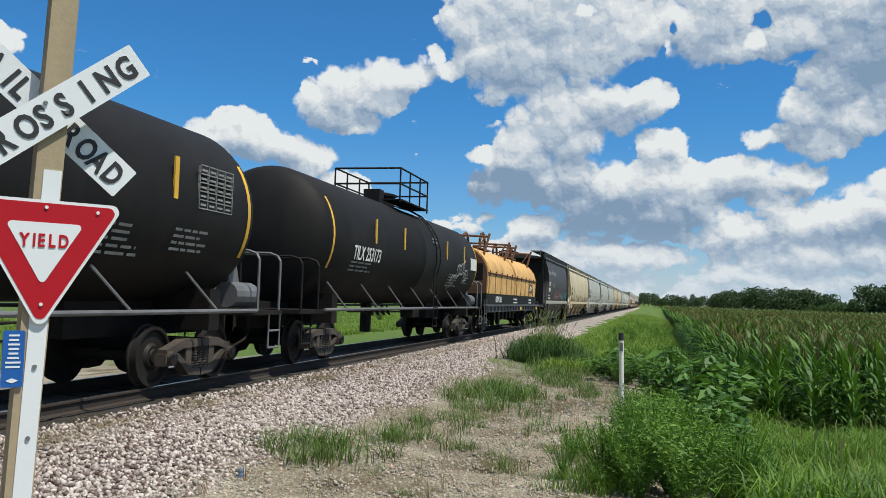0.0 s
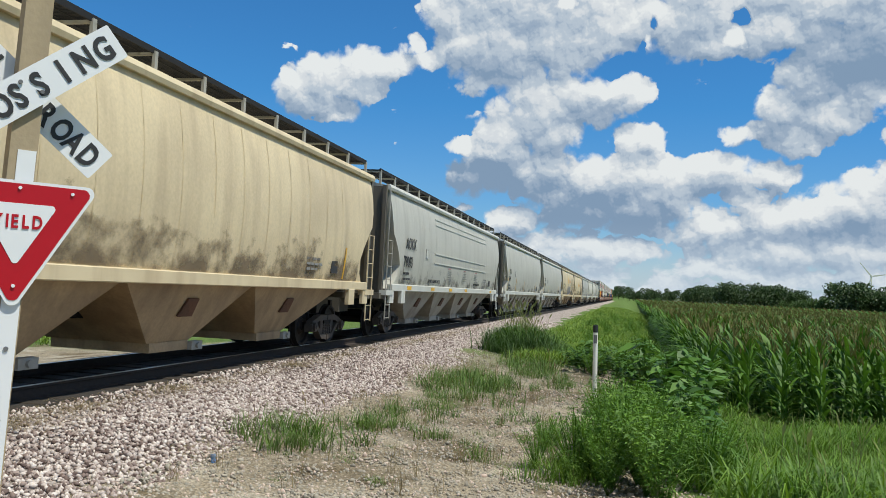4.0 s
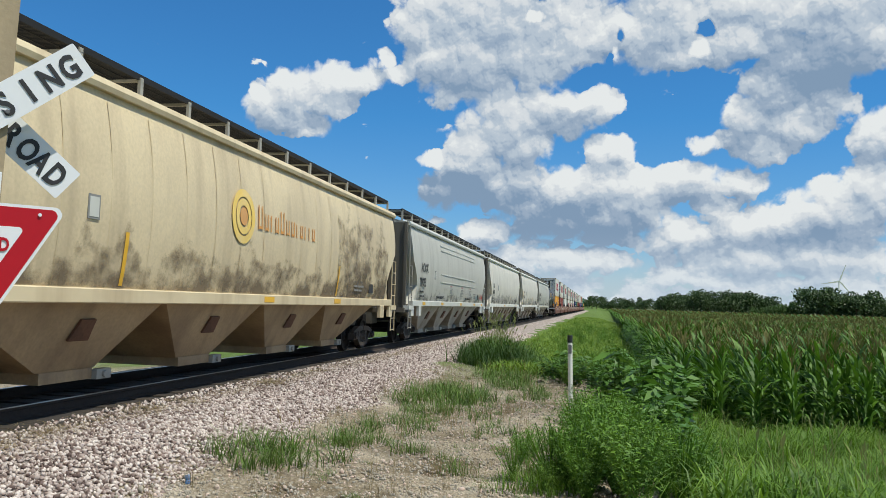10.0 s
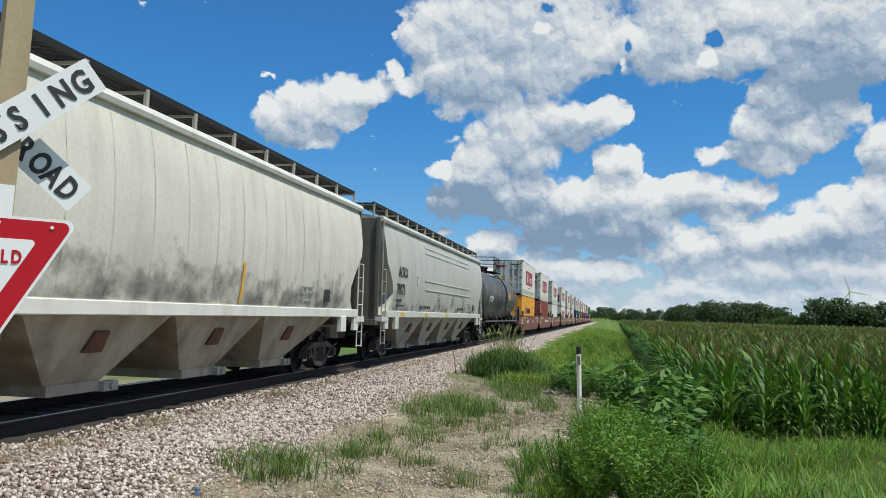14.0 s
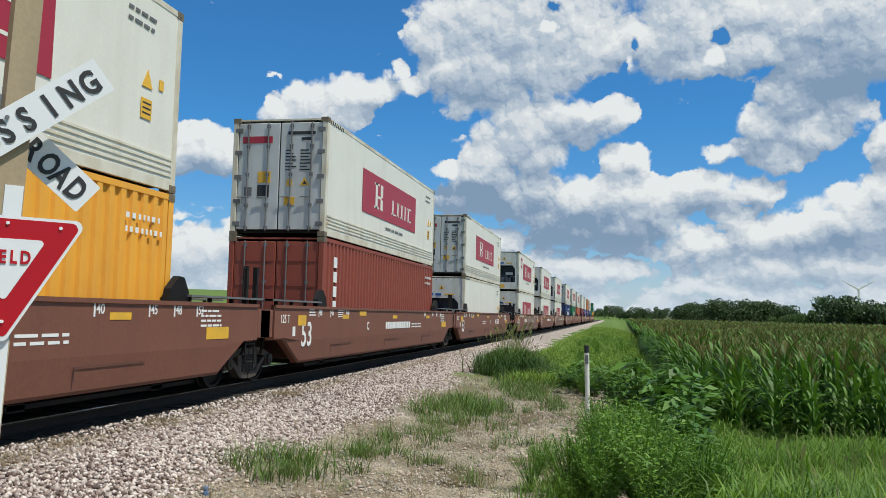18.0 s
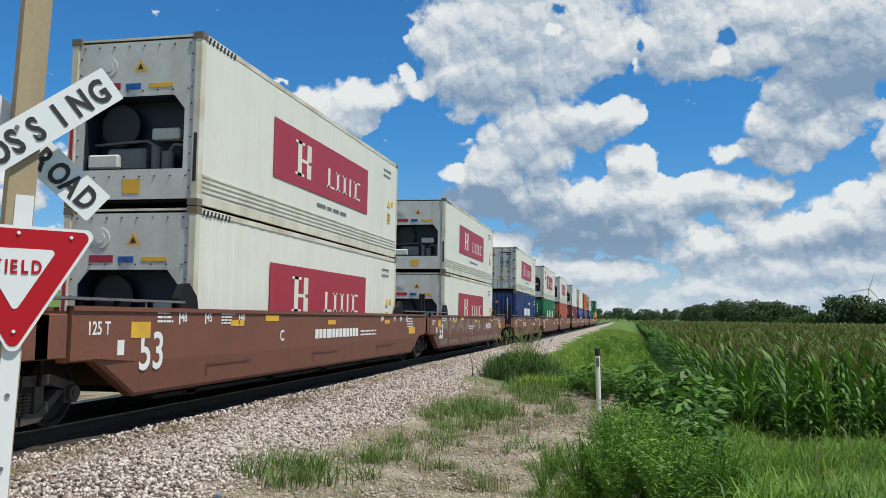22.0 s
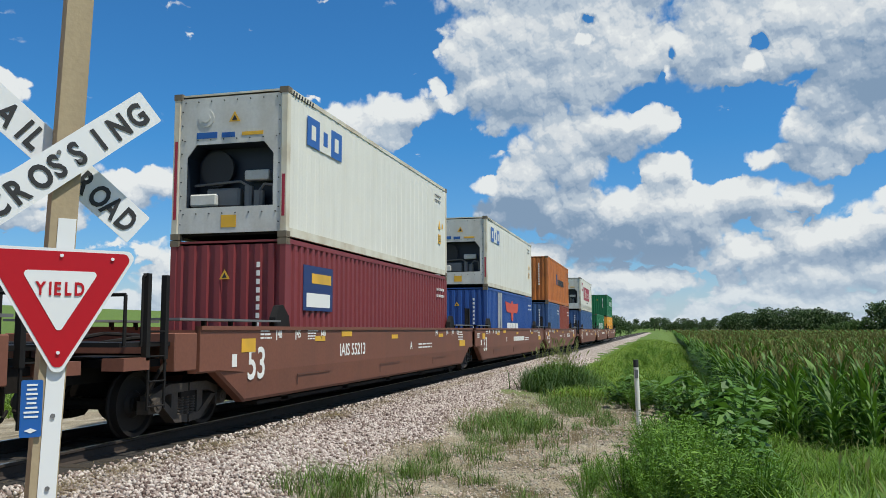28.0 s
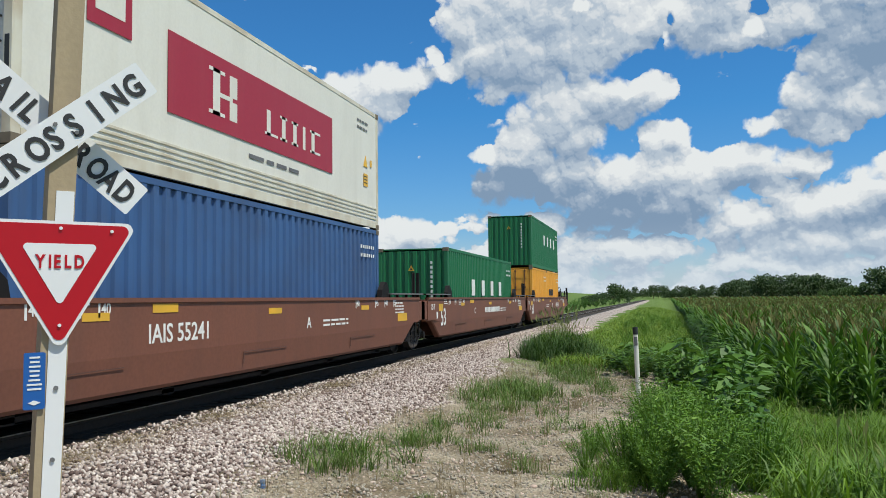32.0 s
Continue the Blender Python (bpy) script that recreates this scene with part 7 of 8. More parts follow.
for z in (1.95, 0.98, 0.55):
    bm = bmesh.new()
    rod(bm, ((z - 2.2) * lean + 0.03, 0.02, z), ((z - 2.2) * lean + 0.03, 0.008, z), 0.014, 8)
    part("bolt", bm, M["greysteel"], strip)

WORDS = {"CROSSING": (39.7, 0.0, -0.006), "RAIL ROAD": (-39.7, 0.185, 0.19)}
for words, (deg, y0, y1) in WORDS.items():
    bm = bmesh.new()
    hl, hw = 0.634, 0.1145
    front = min(y0, y1)
    plate(bm, rounded([(-hl, -hw), (hl, -hw), (hl, hw), (-hl, hw)], 0.012, 3), 1, min(y0, y1), max(y0, y1))
    blade = part("blade", bm, M["signwhite"], sign, "white reflective crossbuck blade")
    blade.matrix_basis = pose(0.02, 0, 2.57, 0, -deg, 0)
    if words == "CROSSING":
        spots = [-0.515 + 0.147 * k for k in range(8)]
        text = words
    else:
        text = "RAILROAD"
        spots = [-0.56, -0.43, -0.30, -0.205, 0.185, 0.30, 0.415, 0.53]
    for ch, cx in zip(text, spots):
        ob = lettering("letter", ch, 0.205, M["ink"], blade, facing_back(cx - (0.02 if ch == "I" else 0.055), front - 0.0035, -0.073), "", 0.8 if words == "CROSSING" or cx < 0 else 0.72, bold=0.03)
    for x, z in ((-0.03, 0.06), (0.04, -0.05)):
        bm = bmesh.new()
        rod(bm, (x, front, z), (x, front - 0.012, z), 0.013, 8)
        part("bolt", bm, M["greysteel"], blade)

s = 0.93
tri = [(-s / 2, 2.0), (0.0, 2.0 - 0.866 * s), (s / 2, 2.0)]
cen = (0.0, 2.0 - 0.2887 * s)


def shrink(f):
    return [(cen[0] + (p[0] - cen[0]) * f, cen[1] + (p[1] - cen[1]) * f) for p in tri]


plate_w = slab("yield_plate", rounded(tri, 0.045), -0.006, 0.0, M["signwhite"], sign, "white-edged yield sign plate")
slab("red_field", rounded(shrink(0.93), 0.038), -0.009, -0.006, M["red"], plate_w, "red reflective field")
slab("white_field", rounded(shrink(0.48), 0.022), -0.012, -0.009, M["signwhite"], plate_w, "white reflective field")
for ch, cx in zip("YIELD", (-0.137, -0.068, -0.038, 0.022, 0.078)):
    lettering("letter", ch, 0.112, M["red"], plate_w, facing_back(cx, -0.0155, 1.712), "", 0.72, bold=0.03)
for x, z in ((0.0, 1.955), (0.0, 1.36), (0.3, 1.945)):
    bm = bmesh.new()
    rod(bm, (x, -0.006, z), (x, -0.018, z), 0.011, 8)
    part("bolt", bm, M["signwhite"], plate_w)
tag = slab("notice_plate", rounded([(-0.19, 0.86), (-0.07, 0.86), (-0.07, 1.2), (-0.19, 1.2)], 0.012), 0.006, 0.012, M["blue"], sign, "small blue enamel notice")
bm = bmesh.new()
rnd = random.Random(4)
for k in range(8):
    w = rnd.uniform(0.05, 0.085)
    box(bm, -0.13 - w / 2, 0.003, 1.165 - k * 0.027, -0.13 + w / 2, 0.006, 1.176 - k * 0.027)
part("lettering", bm, M["signwhite"], tag, "rows of small print")
slab("emblem", [(-0.165 + 0.0, 0.9), (-0.13, 0.885), (-0.095, 0.9), (-0.13, 0.915)], 0.003, 0.006, M["signwhite"], tag)

# ---- marker post, litter ----
mk = thing("marker_post", pose(-0.40, 15.0, -0.5, 0, -1.5, 0), "slim white plastic marker post with black cap", "marker post")
bm = bmesh.new()
rod(bm, (0, 0, -0.1), (0, 0, 1.34), 0.042, 14)
part("tube", bm, M["white"], mk, "scuffed white tube", smooth=True)
bm = bmesh.new()
rod(bm, (0, 0, 1.34), (0, 0, 1.47), 0.046, 14)
part("cap", bm, M["ink"], mk, "black cap", smooth=True)
boxpart("sticker", mk, M["greysteel"], -0.03, -0.047, 1.15, 0.03, -0.041, 1.3)
can = thing("drink_can", pose(-4.02, 7.95, ground_z(-4.02, 7.95) + 0.02, 80, 0, 40), "crushed blue and silver drink can on the gravel", "can")
bm = bmesh.new()
lathe(bm, [(-0.06, 0.02), (-0.055, 0.03), (-0.02, 0.033), (0.01, 0.022), (0.03, 0.032), (0.055, 0.03), (0.06, 0.02)], True, 12)
part("can_body", bm, M["canblue"], can, smooth=True)

# ---- fence beyond the track ----
fence = thing("field_fence", pose(0, 0, 0), "low dark pipe fence in the grass beyond the track", "fence")
for k in range(14):
    y = 14 + k * 3.0
    bm = bmesh.new()
    z = ground_z(-21, y)
    rod(bm, (-21, y, z - 0.2), (-21, y, z + 1.15), 0.06, 7)
    part("fence_post", bm, M["steel"], fence)
    if k < 13:
        z2 = ground_z(-21, y + 3)
        for h in (0.45, 1.05):
            bm = bmesh.new()
            rod(bm, (-21, y, z + h), (-21, y + 3, z2 + h), 0.055, 6)
            part("fence_rail", bm, M["steel"], fence)

# ---- wind turbine ----
wt_root = thing("wind_turbine", pose(593, 2222, 0), "distant white three-bladed wind turbine", "wind turbine")
bm = bmesh.new()
rod(bm, (0, 0, 0), (0, 0, 84), 2.2, 12, 1.3)
part("tower", bm, M["white"], wt_root)
bm = bmesh.new()
box(bm, -1.8, -3.5, 83, 1.8, 6, 87)
part("nacelle", bm, M["white"], wt_root)
bm = bmesh.new()
rod(bm, (0, -5, 0), (0, -3.4, 0), 1.6, 10)
for k in range(3):
    a = math.radians(90 + 120 * k)
    d, p = Vector((math.cos(a), 0, math.sin(a))), Vector((-math.sin(a), 0, math.cos(a)))
    pts = [d * 1 + p * 1.2, d * 8 + p * 2.4, d * 44 + p * 0.7, d * 44 - p * 0.5, d * 8 - p * 1.4, d * 1 - p * 1.2]
    plate(bm, [(q.x, q.z) for q in pts], 1, -4.6, -4.2)
ROTOR = part("rotor", bm, M["white"], wt_root, "three-bladed rotor")
ROTOR.matrix_basis = pose(0, 0, 85)

# ---- leaves, grass, corn ----


def leaf_blades(n, seed, reach, height, width, bend, spread=0.05, segs=3, base=0.0, lean_min=0.2):
    """Arrays of a tuft: n curved tapering blades round a foot."""
    rnd = np.random.RandomState(seed)
    V, F = [], []
    for k in range(n):
        a = rnd.uniform(0, 2 * math.pi)
        d = np.array((math.cos(a), math.sin(a)))
        side = np.array((-d[1], d[0]))
        h, r, w = height * rnd.uniform(0.5, 1.0), reach * rnd.uniform(lean_min, 1.0), width * rnd.uniform(0.6, 1.2)
        foot = np.array((rnd.normal(0, spread), rnd.normal(0, spread)))
        b = bend * rnd.uniform(0.5, 1.3)
        i0 = len(V)
        for s in range(segs + 1):
            u = s / segs
            c = foot + d * r * u ** 1.4
            z = base + h * (u - b * u ** 3)
            ww = w * (1 - u) ** 0.7 * 0.5 if s < segs else 0.001
            V += [(c[0] - side[0] * ww, c[1] - side[1] * ww, z), (c[0] + side[0] * ww, c[1] + side[1] * ww, z)]
        for s in range(segs):
            i = i0 + 2 * s
            F.append((i, i + 1, i + 3, i + 2))
    return np.array(V), np.array(F)


def leafy(n, seed, height, radius, size, stems=7, slim=0.35):
    """A bushy weed: leaves along several leaning stems."""
    rnd = np.random.RandomState(seed)
    V, F = [], []
    per = n // stems
    for s in range(stems):
        a, r = rnd.uniform(0, 2 * math.pi), radius * rnd.uniform(0.25, 1.0)
        tip = np.array((math.cos(a) * r, math.sin(a) * r, height * rnd.uniform(0.65, 1.0)))
        for k in range(per):
            u = rnd.uniform(0.12, 1.0)
            c = tip * np.array((u, u, u ** 0.8)) + rnd.normal(0, 0.05 * radius, 3)
            b = rnd.uniform(0, 2 * math.pi)
            d = np.array((math.cos(b), math.sin(b), rnd.uniform(-0.5, 0.55)))
            d /= np.linalg.norm(d)
            w = np.cross(d, (0, 0, 1))
            w /= np.linalg.norm(w) + 1e-6
            w = w * math.cos(0.5) + np.array((0, 0, 1)) * rnd.uniform(-0.6, 0.6)
            l = size * rnd.uniform(0.6, 1.3)
            i = len(V)
            V += [tuple(c), tuple(c + d * l * 0.45 + w * l * slim), tuple(c + d * l - np.array((0, 0, 0.15 * l))), tuple(c + d * l * 0.45 - w * l * slim)]
            F.append((i, i + 1, i + 2, i + 3))
        i = len(V)
        V += [(0.01, 0, 0), (-0.01, 0, 0), tuple(tip + (-0.005, 0, 0)), tuple(tip + (0.005, 0, 0))]
        F.append((i, i + 1, i + 2, i + 3))
    return np.array(V), np.array(F)


def corn(seed, leaves=13, h=1.95):
    """A maize plant: stalk, long leaves that rise and arch over, upright top leaves, tassel."""
    rnd = np.random.RandomState(seed)
    V, F = [], []
    turn = rnd.uniform(0, math.pi)
    for k in range(leaves):
        q = k / (leaves - 1)
        z = 0.15 + (h - 0.62) * q
        a = turn + math.pi * (k % 2) + rnd.normal(0, 0.4)
        d, side = np.array((math.cos(a), math.sin(a))), np.array((-math.sin(a), math.cos(a)))
        L = rnd.uniform(0.62, 0.9) * (0.7 if k < 2 else 1.0) * (1.0 if q < 0.75 else 0.72)
        start = math.radians(rnd.uniform(52, 68) + 14 * max(0, q - 0.6) / 0.4)
        fall = math.radians(rnd.uniform(70, 150) * (1.0 if q < 0.7 else 0.45))
        w = rnd.uniform(0.085, 0.12)
        c, zz = np.zeros(2), z
        i0 = len(V)
        for s in range(7):
            u = s / 6
            ww = w * 0.5 * (min(1.0, 0.45 + 2.2 * u) * (1 - u ** 2.6) + 0.02)
            V += [(c[0] - side[0] * ww, c[1] - side[1] * ww, zz + 0.35 * ww), (c[0] + side[0] * ww, c[1] + side[1] * ww, zz)]
            ang = start - fall * u ** 1.3
            c = c + d * L / 6 * math.cos(ang)
            zz += L / 6 * math.sin(ang)
        for s in range(6):
            i = i0 + 2 * s
            F.append((i, i + 1, i + 3, i + 2))
    i = len(V)
    for z, r in ((0, 0.016), (h - 0.3, 0.009)):
        V += [(r, 0, z), (-r * 0.5, r * 0.86, z), (-r * 0.5, -r * 0.86, z)]
    for q in range(3):
        F.append((i + q, i + (q + 1) % 3, i + 3 + (q + 1) % 3, i + 3 + q))
    nl = len(F)
    for k in range(5):
        a = rnd.uniform(0, 2 * math.pi)
        r, t = (0.03 if k == 0 else rnd.uniform(0.06, 0.16)), rnd.uniform(0.2, 0.33)
        i = len(V)
        V += [(-0.012, 0, h - 0.28), (0.012, 0, h - 0.28), (math.cos(a) * r + 0.010, math.sin(a) * r, h - 0.28 + t), (math.cos(a) * r - 0.010, math.sin(a) * r, h - 0.28 + t)]
        F.append((i, i + 1, i + 2, i + 3))
    return np.array(V), np.array(F), nl


def scatter(name, kinds, places, mats, label, category, kind="stuff"):
    """Joins many copies of the kinds (vertices, quads, first face of the second material) into one object.
    places: rows of kind, x, y, z, turn, scale."""
    Vs, Fs, Ms, off = [], [], [], 0
    for k, x, y, z, a, s in places:
        V, F, cut = kinds[int(k)]
        c, q = math.cos(a) * s, math.sin(a) * s
        Vs.append(np.column_stack((V[:, 0] * c - V[:, 1] * q + x, V[:, 0] * q + V[:, 1] * c + y, V[:, 2] * s + z)))
        Fs.append(F + off)
        Ms.append((np.arange(len(F)) >= cut).astype(np.int32))
        off += len(V)
    V, F = np.concatenate(Vs), np.concatenate(Fs)
    me = bpy.data.meshes.new(name)
    me.vertices.add(len(V))
    me.vertices.foreach_set("co", V.ravel().astype(np.float32))
    n = F.shape[1]
    me.loops.add(len(F) * n)
    me.loops.foreach_set("vertex_index", F.ravel().astype(np.int32))
    me.polygons.add(len(F))
    me.polygons.foreach_set("loop_start", np.arange(0, len(F) * n, n, dtype=np.int32))
    for m in mats:
        me.materials.append(m)
    me.polygons.foreach_set("material_index", np.concatenate(Ms))
    me.update(calc_edges=True)
    me.validate()
    return tagged(new(name, me), label, category, kind=kind)


def kind_of(vf, cut=10 ** 9):
    return (vf[0], vf[1], vf[2] if len(vf) > 2 else cut)


rs = np.random.RandomState(11)
CORN = [kind_of(corn(k, 13 + k % 3, 1.96 + 0.05 * k)) for k in range(6)]


def edge_x(y):
    return 1.95 + 0.012 * (y - 19)


# rows run along the track; the field's front stands as plants of their own, the rest is one mass
near, rest = [], []
for q in range(44):
    y = 18.9 + rs.uniform(-0.15, 0.25)
    while y < 74:
        x = edge_x(y) + q * 0.76 + rs.uniform(-0.06, 0.06)
        if x > y * 0.42 + 3.5:
            y += 0.25
            continue
        item = (rs.randint(6), x, y, ground_z(x, y) - 0.02, rs.uniform(0, 6.28), rs.uniform(0.86, 1.08) * (0.92 if y < 19.6 else 1.0))
        front = y < 21.2
        (near if front and len(near) < 240 else rest).append(item)
        y += (0.24 if y < 30 or q < 2 else 0.34) * rs.uniform(0.7, 1.35)
corn_meshes = []
for k, (V, F, cut) in enumerate(CORN):
    me = bpy.data.meshes.new("corn_plant")
    me.from_pydata(V.tolist(), [], F.tolist())
    me.materials.append(M["cornleaf"])
    me.materials.append(M["tassel"])
    for i, p in enumerate(me.polygons):
        p.material_index = 1 if i >= cut else 0
    corn_meshes.append(me)
for k, x, y, z, a, s in near:
    ob = new("corn_plant", corn_meshes[k])
    ob.matrix_basis = Matrix.Translation((x, y, z)) @ Matrix.Rotation(a, 4, "Z") @ Matrix.Scale(s, 4)
    tagged(ob, "tall green maize plant with arching leaves and tassel", "maize plant", "maize at the field's edge")
scatter("corn_field", CORN, rest, [M["cornleaf"], M["tassel"]], "dense field of tasselled green maize", "maize field")


def far_top(seed):
    rnd = np.random.RandomState(seed)
    V, F = [], []
    for k in range(7):
        a = rnd.uniform(0, 6.28)
        d, side = np.array((math.cos(a), math.sin(a))), np.array((-math.sin(a), math.cos(a)))
        i = len(V)
        L, w, z = rnd.uniform(0.4, 0.7), rnd.uniform(0.06, 0.1), rnd.uniform(-0.3, 0.1)
        V += [(*(-side * w), z - 0.2), (*(side * w), z - 0.2), (*(d * L * 0.5 + side * w), z + 0.22), (*(d * L * 0.5 - side * w), z + 0.22)]
        V += [(*(d * L + side * w * 0.2), z + 0.05), (*(d * L - side * w * 0.2), z + 0.05)]
        F += [(i, i + 1, i + 2, i + 3), (i + 3, i + 2, i + 4, i + 5)]
    cut = len(F)
    for k in range(3):
        i, a, w = len(V), rnd.uniform(0, 6.28), 0.028
        V += [(-w, 0, 0), (w, 0, 0), (0.1 * math.cos(a) + w * 0.6, 0.1 * math.sin(a), 0.42), (0.1 * math.cos(a) - w * 0.6, 0.1 * math.sin(a), 0.42)]
        F.append((i, i + 1, i + 2, i + 3))
    return np.array(V), np.array(F), cut


TOPS = [far_top(k) for k in range(5)]
far = []
y = 70.0
while y < 420:
    gap = 0.8 + (y - 70) * 0.012
    x = edge_x(y)
    while x < y * 0.42 + 6:
        far.append((rs.randint(5), x + rs.uniform(-0.3, 0.3), y + rs.uniform(-0.4, 0.4), ground_z(x, y) + 1.72 + rs.uniform(-0.1, 0.1), rs.uniform(0, 6.28), rs.uniform(0.9, 1.2) * (1 + (y - 70) * 0.0035)))
        x += gap * 0.55
    y += gap
scatter("far_corn_tops", TOPS, far, [M["cornleaf"], M["tassel"]], "far rows of maize tops and tassels", "maize field")
bm = bmesh.new()
cols = []
for y in steps(40, 700, 3.0, 1.06):
    cols.append([bm.verts.new((x, y, ground_z(x, y) + (1.25 if y < 70 else 1.6))) for x in [edge_x(y) + 0.4 + (y * 0.6 + 40) * f / 24 for f in range(25)]])
for a, b in zip(cols[:-1], cols[1:]):
    for k in range(24):
        bm.faces.new((a[k], a[k + 1], b[k + 1], b[k]))
setting("corn_canopy", bm, M["canopy"], "closed leafy canopy of the maize field", "maize field", kind="stuff")

# grass and weeds
def with_heads(vf, n, seed, height):
    """Adds thin stalks with seed heads to a tuft."""
    V, F = vf[0].tolist(), vf[1].tolist()
    rnd = np.random.RandomState(seed)
    cut = len(F)
    for _ in range(n):
        x, y, a, h = rnd.normal(0, 0.08), rnd.normal(0, 0.08), rnd.uniform(0, 6.28), height * rnd.uniform(0.75, 1.1)
        r = rnd.uniform(0.05, 0.25) * h
        dx, dy = math.cos(a) * r, math.sin(a) * r
        i = len(V)
        V += [(x - 0.003, y, 0), (x + 0.003, y, 0), (x + dx * 0.6 + 0.002, y + dy * 0.6, h * 0.85), (x + dx * 0.6 - 0.002, y + dy * 0.6, h * 0.85)]
        V += [(x + dx * 0.8 - 0.009, y + dy * 0.8, h * 0.95), (x + dx + 0.001, y + dy, h), (x + dx * 0.8 + 0.009, y + dy * 0.8, h * 0.93)]
        F += [(i, i + 1, i + 2, i + 3), (i + 3, i + 6, i + 5, i + 4)]
    return np.array(V), np.array(F), cut


TUFT = [with_heads(leaf_blades(38, k, 0.46, 0.52, 0.012, 0.55, 0.12, 4), 1, 130 + k, 0.5) for k in range(4)]
TALL = [with_heads(leaf_blades(34, 20 + k, 0.55, 0.84, 0.017, 0.66, 0.13, 4), 1 if k % 2 else 0, 30 + k, 0.82) for k in range(5)]
CLUMP = [with_heads(leaf_blades(64, 26 + k, 0.6, 0.95, 0.018, 0.68, 0.16, 4), 1, 36 + k, 1.0) for k in range(3)]
SOD = [kind_of(leaf_blades(22, 40 + k, 0.28, 0.36, 0.018, 0.6, 0.16, 3)) for k in range(4)]
BUSHY = [kind_of(leafy(760, 60 + k, 0.85, 0.5, 0.058, 20, 0.16)) for k in range(4)]
BROAD = [kind_of(leafy(90, 80 + k, 1.15, 0.4, 0.24, 7, 0.24)) for k in range(4)]
DRY = [kind_of(leaf_blades(14, 100 + k, 0.25, 0.45, 0.006, 0.2, 0.05)) for k in range(3)]
STRAW = [kind_of(leaf_blades(26, 110 + k, 0.30, 0.05, 0.006, 0.9, 0.16, 2)) for k in range(4)]


def strew(n, kinds, fx, fy, scale, keep=lambda x, y: True, seed=1, sink=0.02):
    r = np.random.RandomState(seed)
    out = []
    for _ in range(n):
        x, y = fx(r), fy(r)
        if keep(x, y):
            out.append((r.randint(len(kinds)), x, y, ground_z(x, y) - sink, r.uniform(0, 6.28), scale * r.uniform(0.65, 1.25)))
    return out


def patch(cx, cy, rx, ry, n, kinds, scale, seed):
    return strew(n, kinds, lambda r: cx + rx * r.normal(0, 0.5), lambda r: cy + ry * r.normal(0, 0.5), scale, seed=seed)


# clumps on the gravel verge
tufts = []
for i, (cx, cy, rx, ry, n, s) in enumerate(((-3.85, 9.5, 0.45, 0.5, 26, 0.8), (-3.3, 11.1, 0.4, 0.7, 18, 0.62), (-3.0, 12.6, 0.5, 0.8, 16, 0.6), (-2.35, 10.6, 0.25, 0.4, 5, 0.6),
                                            (-3.1, 17.2, 0.55, 1.7, 46, 0.85), (-2.45, 16.6, 0.5, 1.4, 26, 0.75), (-2.6, 14.4, 0.3, 0.6, 8, 0.6), (-2.0, 21.2, 0.45, 1.3, 34, 0.85),
                                            (-2.9, 22.6, 0.4, 1.2, 18, 0.7), (-1.5, 13.0, 0.3, 0.6, 7, 0.5), (-1.1, 18.5, 0.5, 1.5, 18, 0.7), (-1.7, 9.6, 0.3, 0.4, 5, 0.5), (-3.2, 14.6, 0.3, 0.8, 10, 0.55))):
    tufts += patch(cx, cy, rx * 1.25, ry * 1.25, int(n * 0.72), TUFT, s * 1.3, 200 + i)
tufts += strew(110, TUFT, lambda r: r.uniform(-3.6, -0.6), lambda r: r.uniform(7.5, 26), 0.4, seed=5)
scatter("grass_tufts", TUFT, tufts, [M["tuft"], M["dryweed"]], "scattered green grass tufts on the gravel", "grass")
# the dark clump beside the ballast
clump = patch(-3.2, 27.2, 0.6, 1.3, 200, CLUMP, 1.5, 300) + patch(-2.5, 26.6, 0.8, 1.6, 70, CLUMP, 0.85, 301)
scatter("grass_clump", CLUMP, clump, [M["clump"], M["seedhead"]], "tall dense grass clump beside the ballast", "grass")
# green strip between track and corn, and the slope in front of the corn
strip_g = strew(5200, SOD, lambda r: r.uniform(-3.4, 3.4), lambda r: 24 + 130 * r.uniform(0, 1) ** 1.8, 1.5, lambda x, y: x < edge_x(y) and x > -3.6 + (0.8 if y < 40 else 0) * (1 if x < -2 else 0), seed=7)
strip_g += strew(2600, SOD, lambda r: r.uniform(0.6, 9.5), lambda r: r.uniform(8.0, 19.2), 1.45, lambda x, y: x > 1.2 + 0.1 * math.sin(y), seed=8)
scatter("verge_grass", SOD, strip_g, [M["grass"]], "rough green grass strip along the field", "grass")
def swell(x, y):
    return noise.noise((x * 0.7, y * 0.55, 9.0))


tall_g = []
for k, x, y, z, a, s in strew(2500, TALL, lambda r: r.uniform(0.9, 8.6), lambda r: r.uniform(7.8, 18.7), 0.95, lambda x, y: x > 1.7 - 0.05 * y, seed=9):
    tall_g.append((k, x, y, z, a, s * max(0.4, 0.95 + 1.1 * swell(x, y))))
tall_g += strew(800, TALL, lambda r: r.uniform(-2.9, 2.6), lambda r: 27 + 110 * r.uniform(0, 1) ** 1.7, 0.75, lambda x, y: x < edge_x(y), seed=10)
tall_g += patch(-0.55, 9.6, 0.5, 1.0, 26, TALL, 0.6, 310) + patch(-0.35, 12.0, 0.4, 1.2, 16, TALL, 0.55, 311)
scatter("tall_grass", TALL, tall_g, [M["grass_tall"], M["seedhead"]], "tall seeding grass before the maize", "grass")
weeds = []
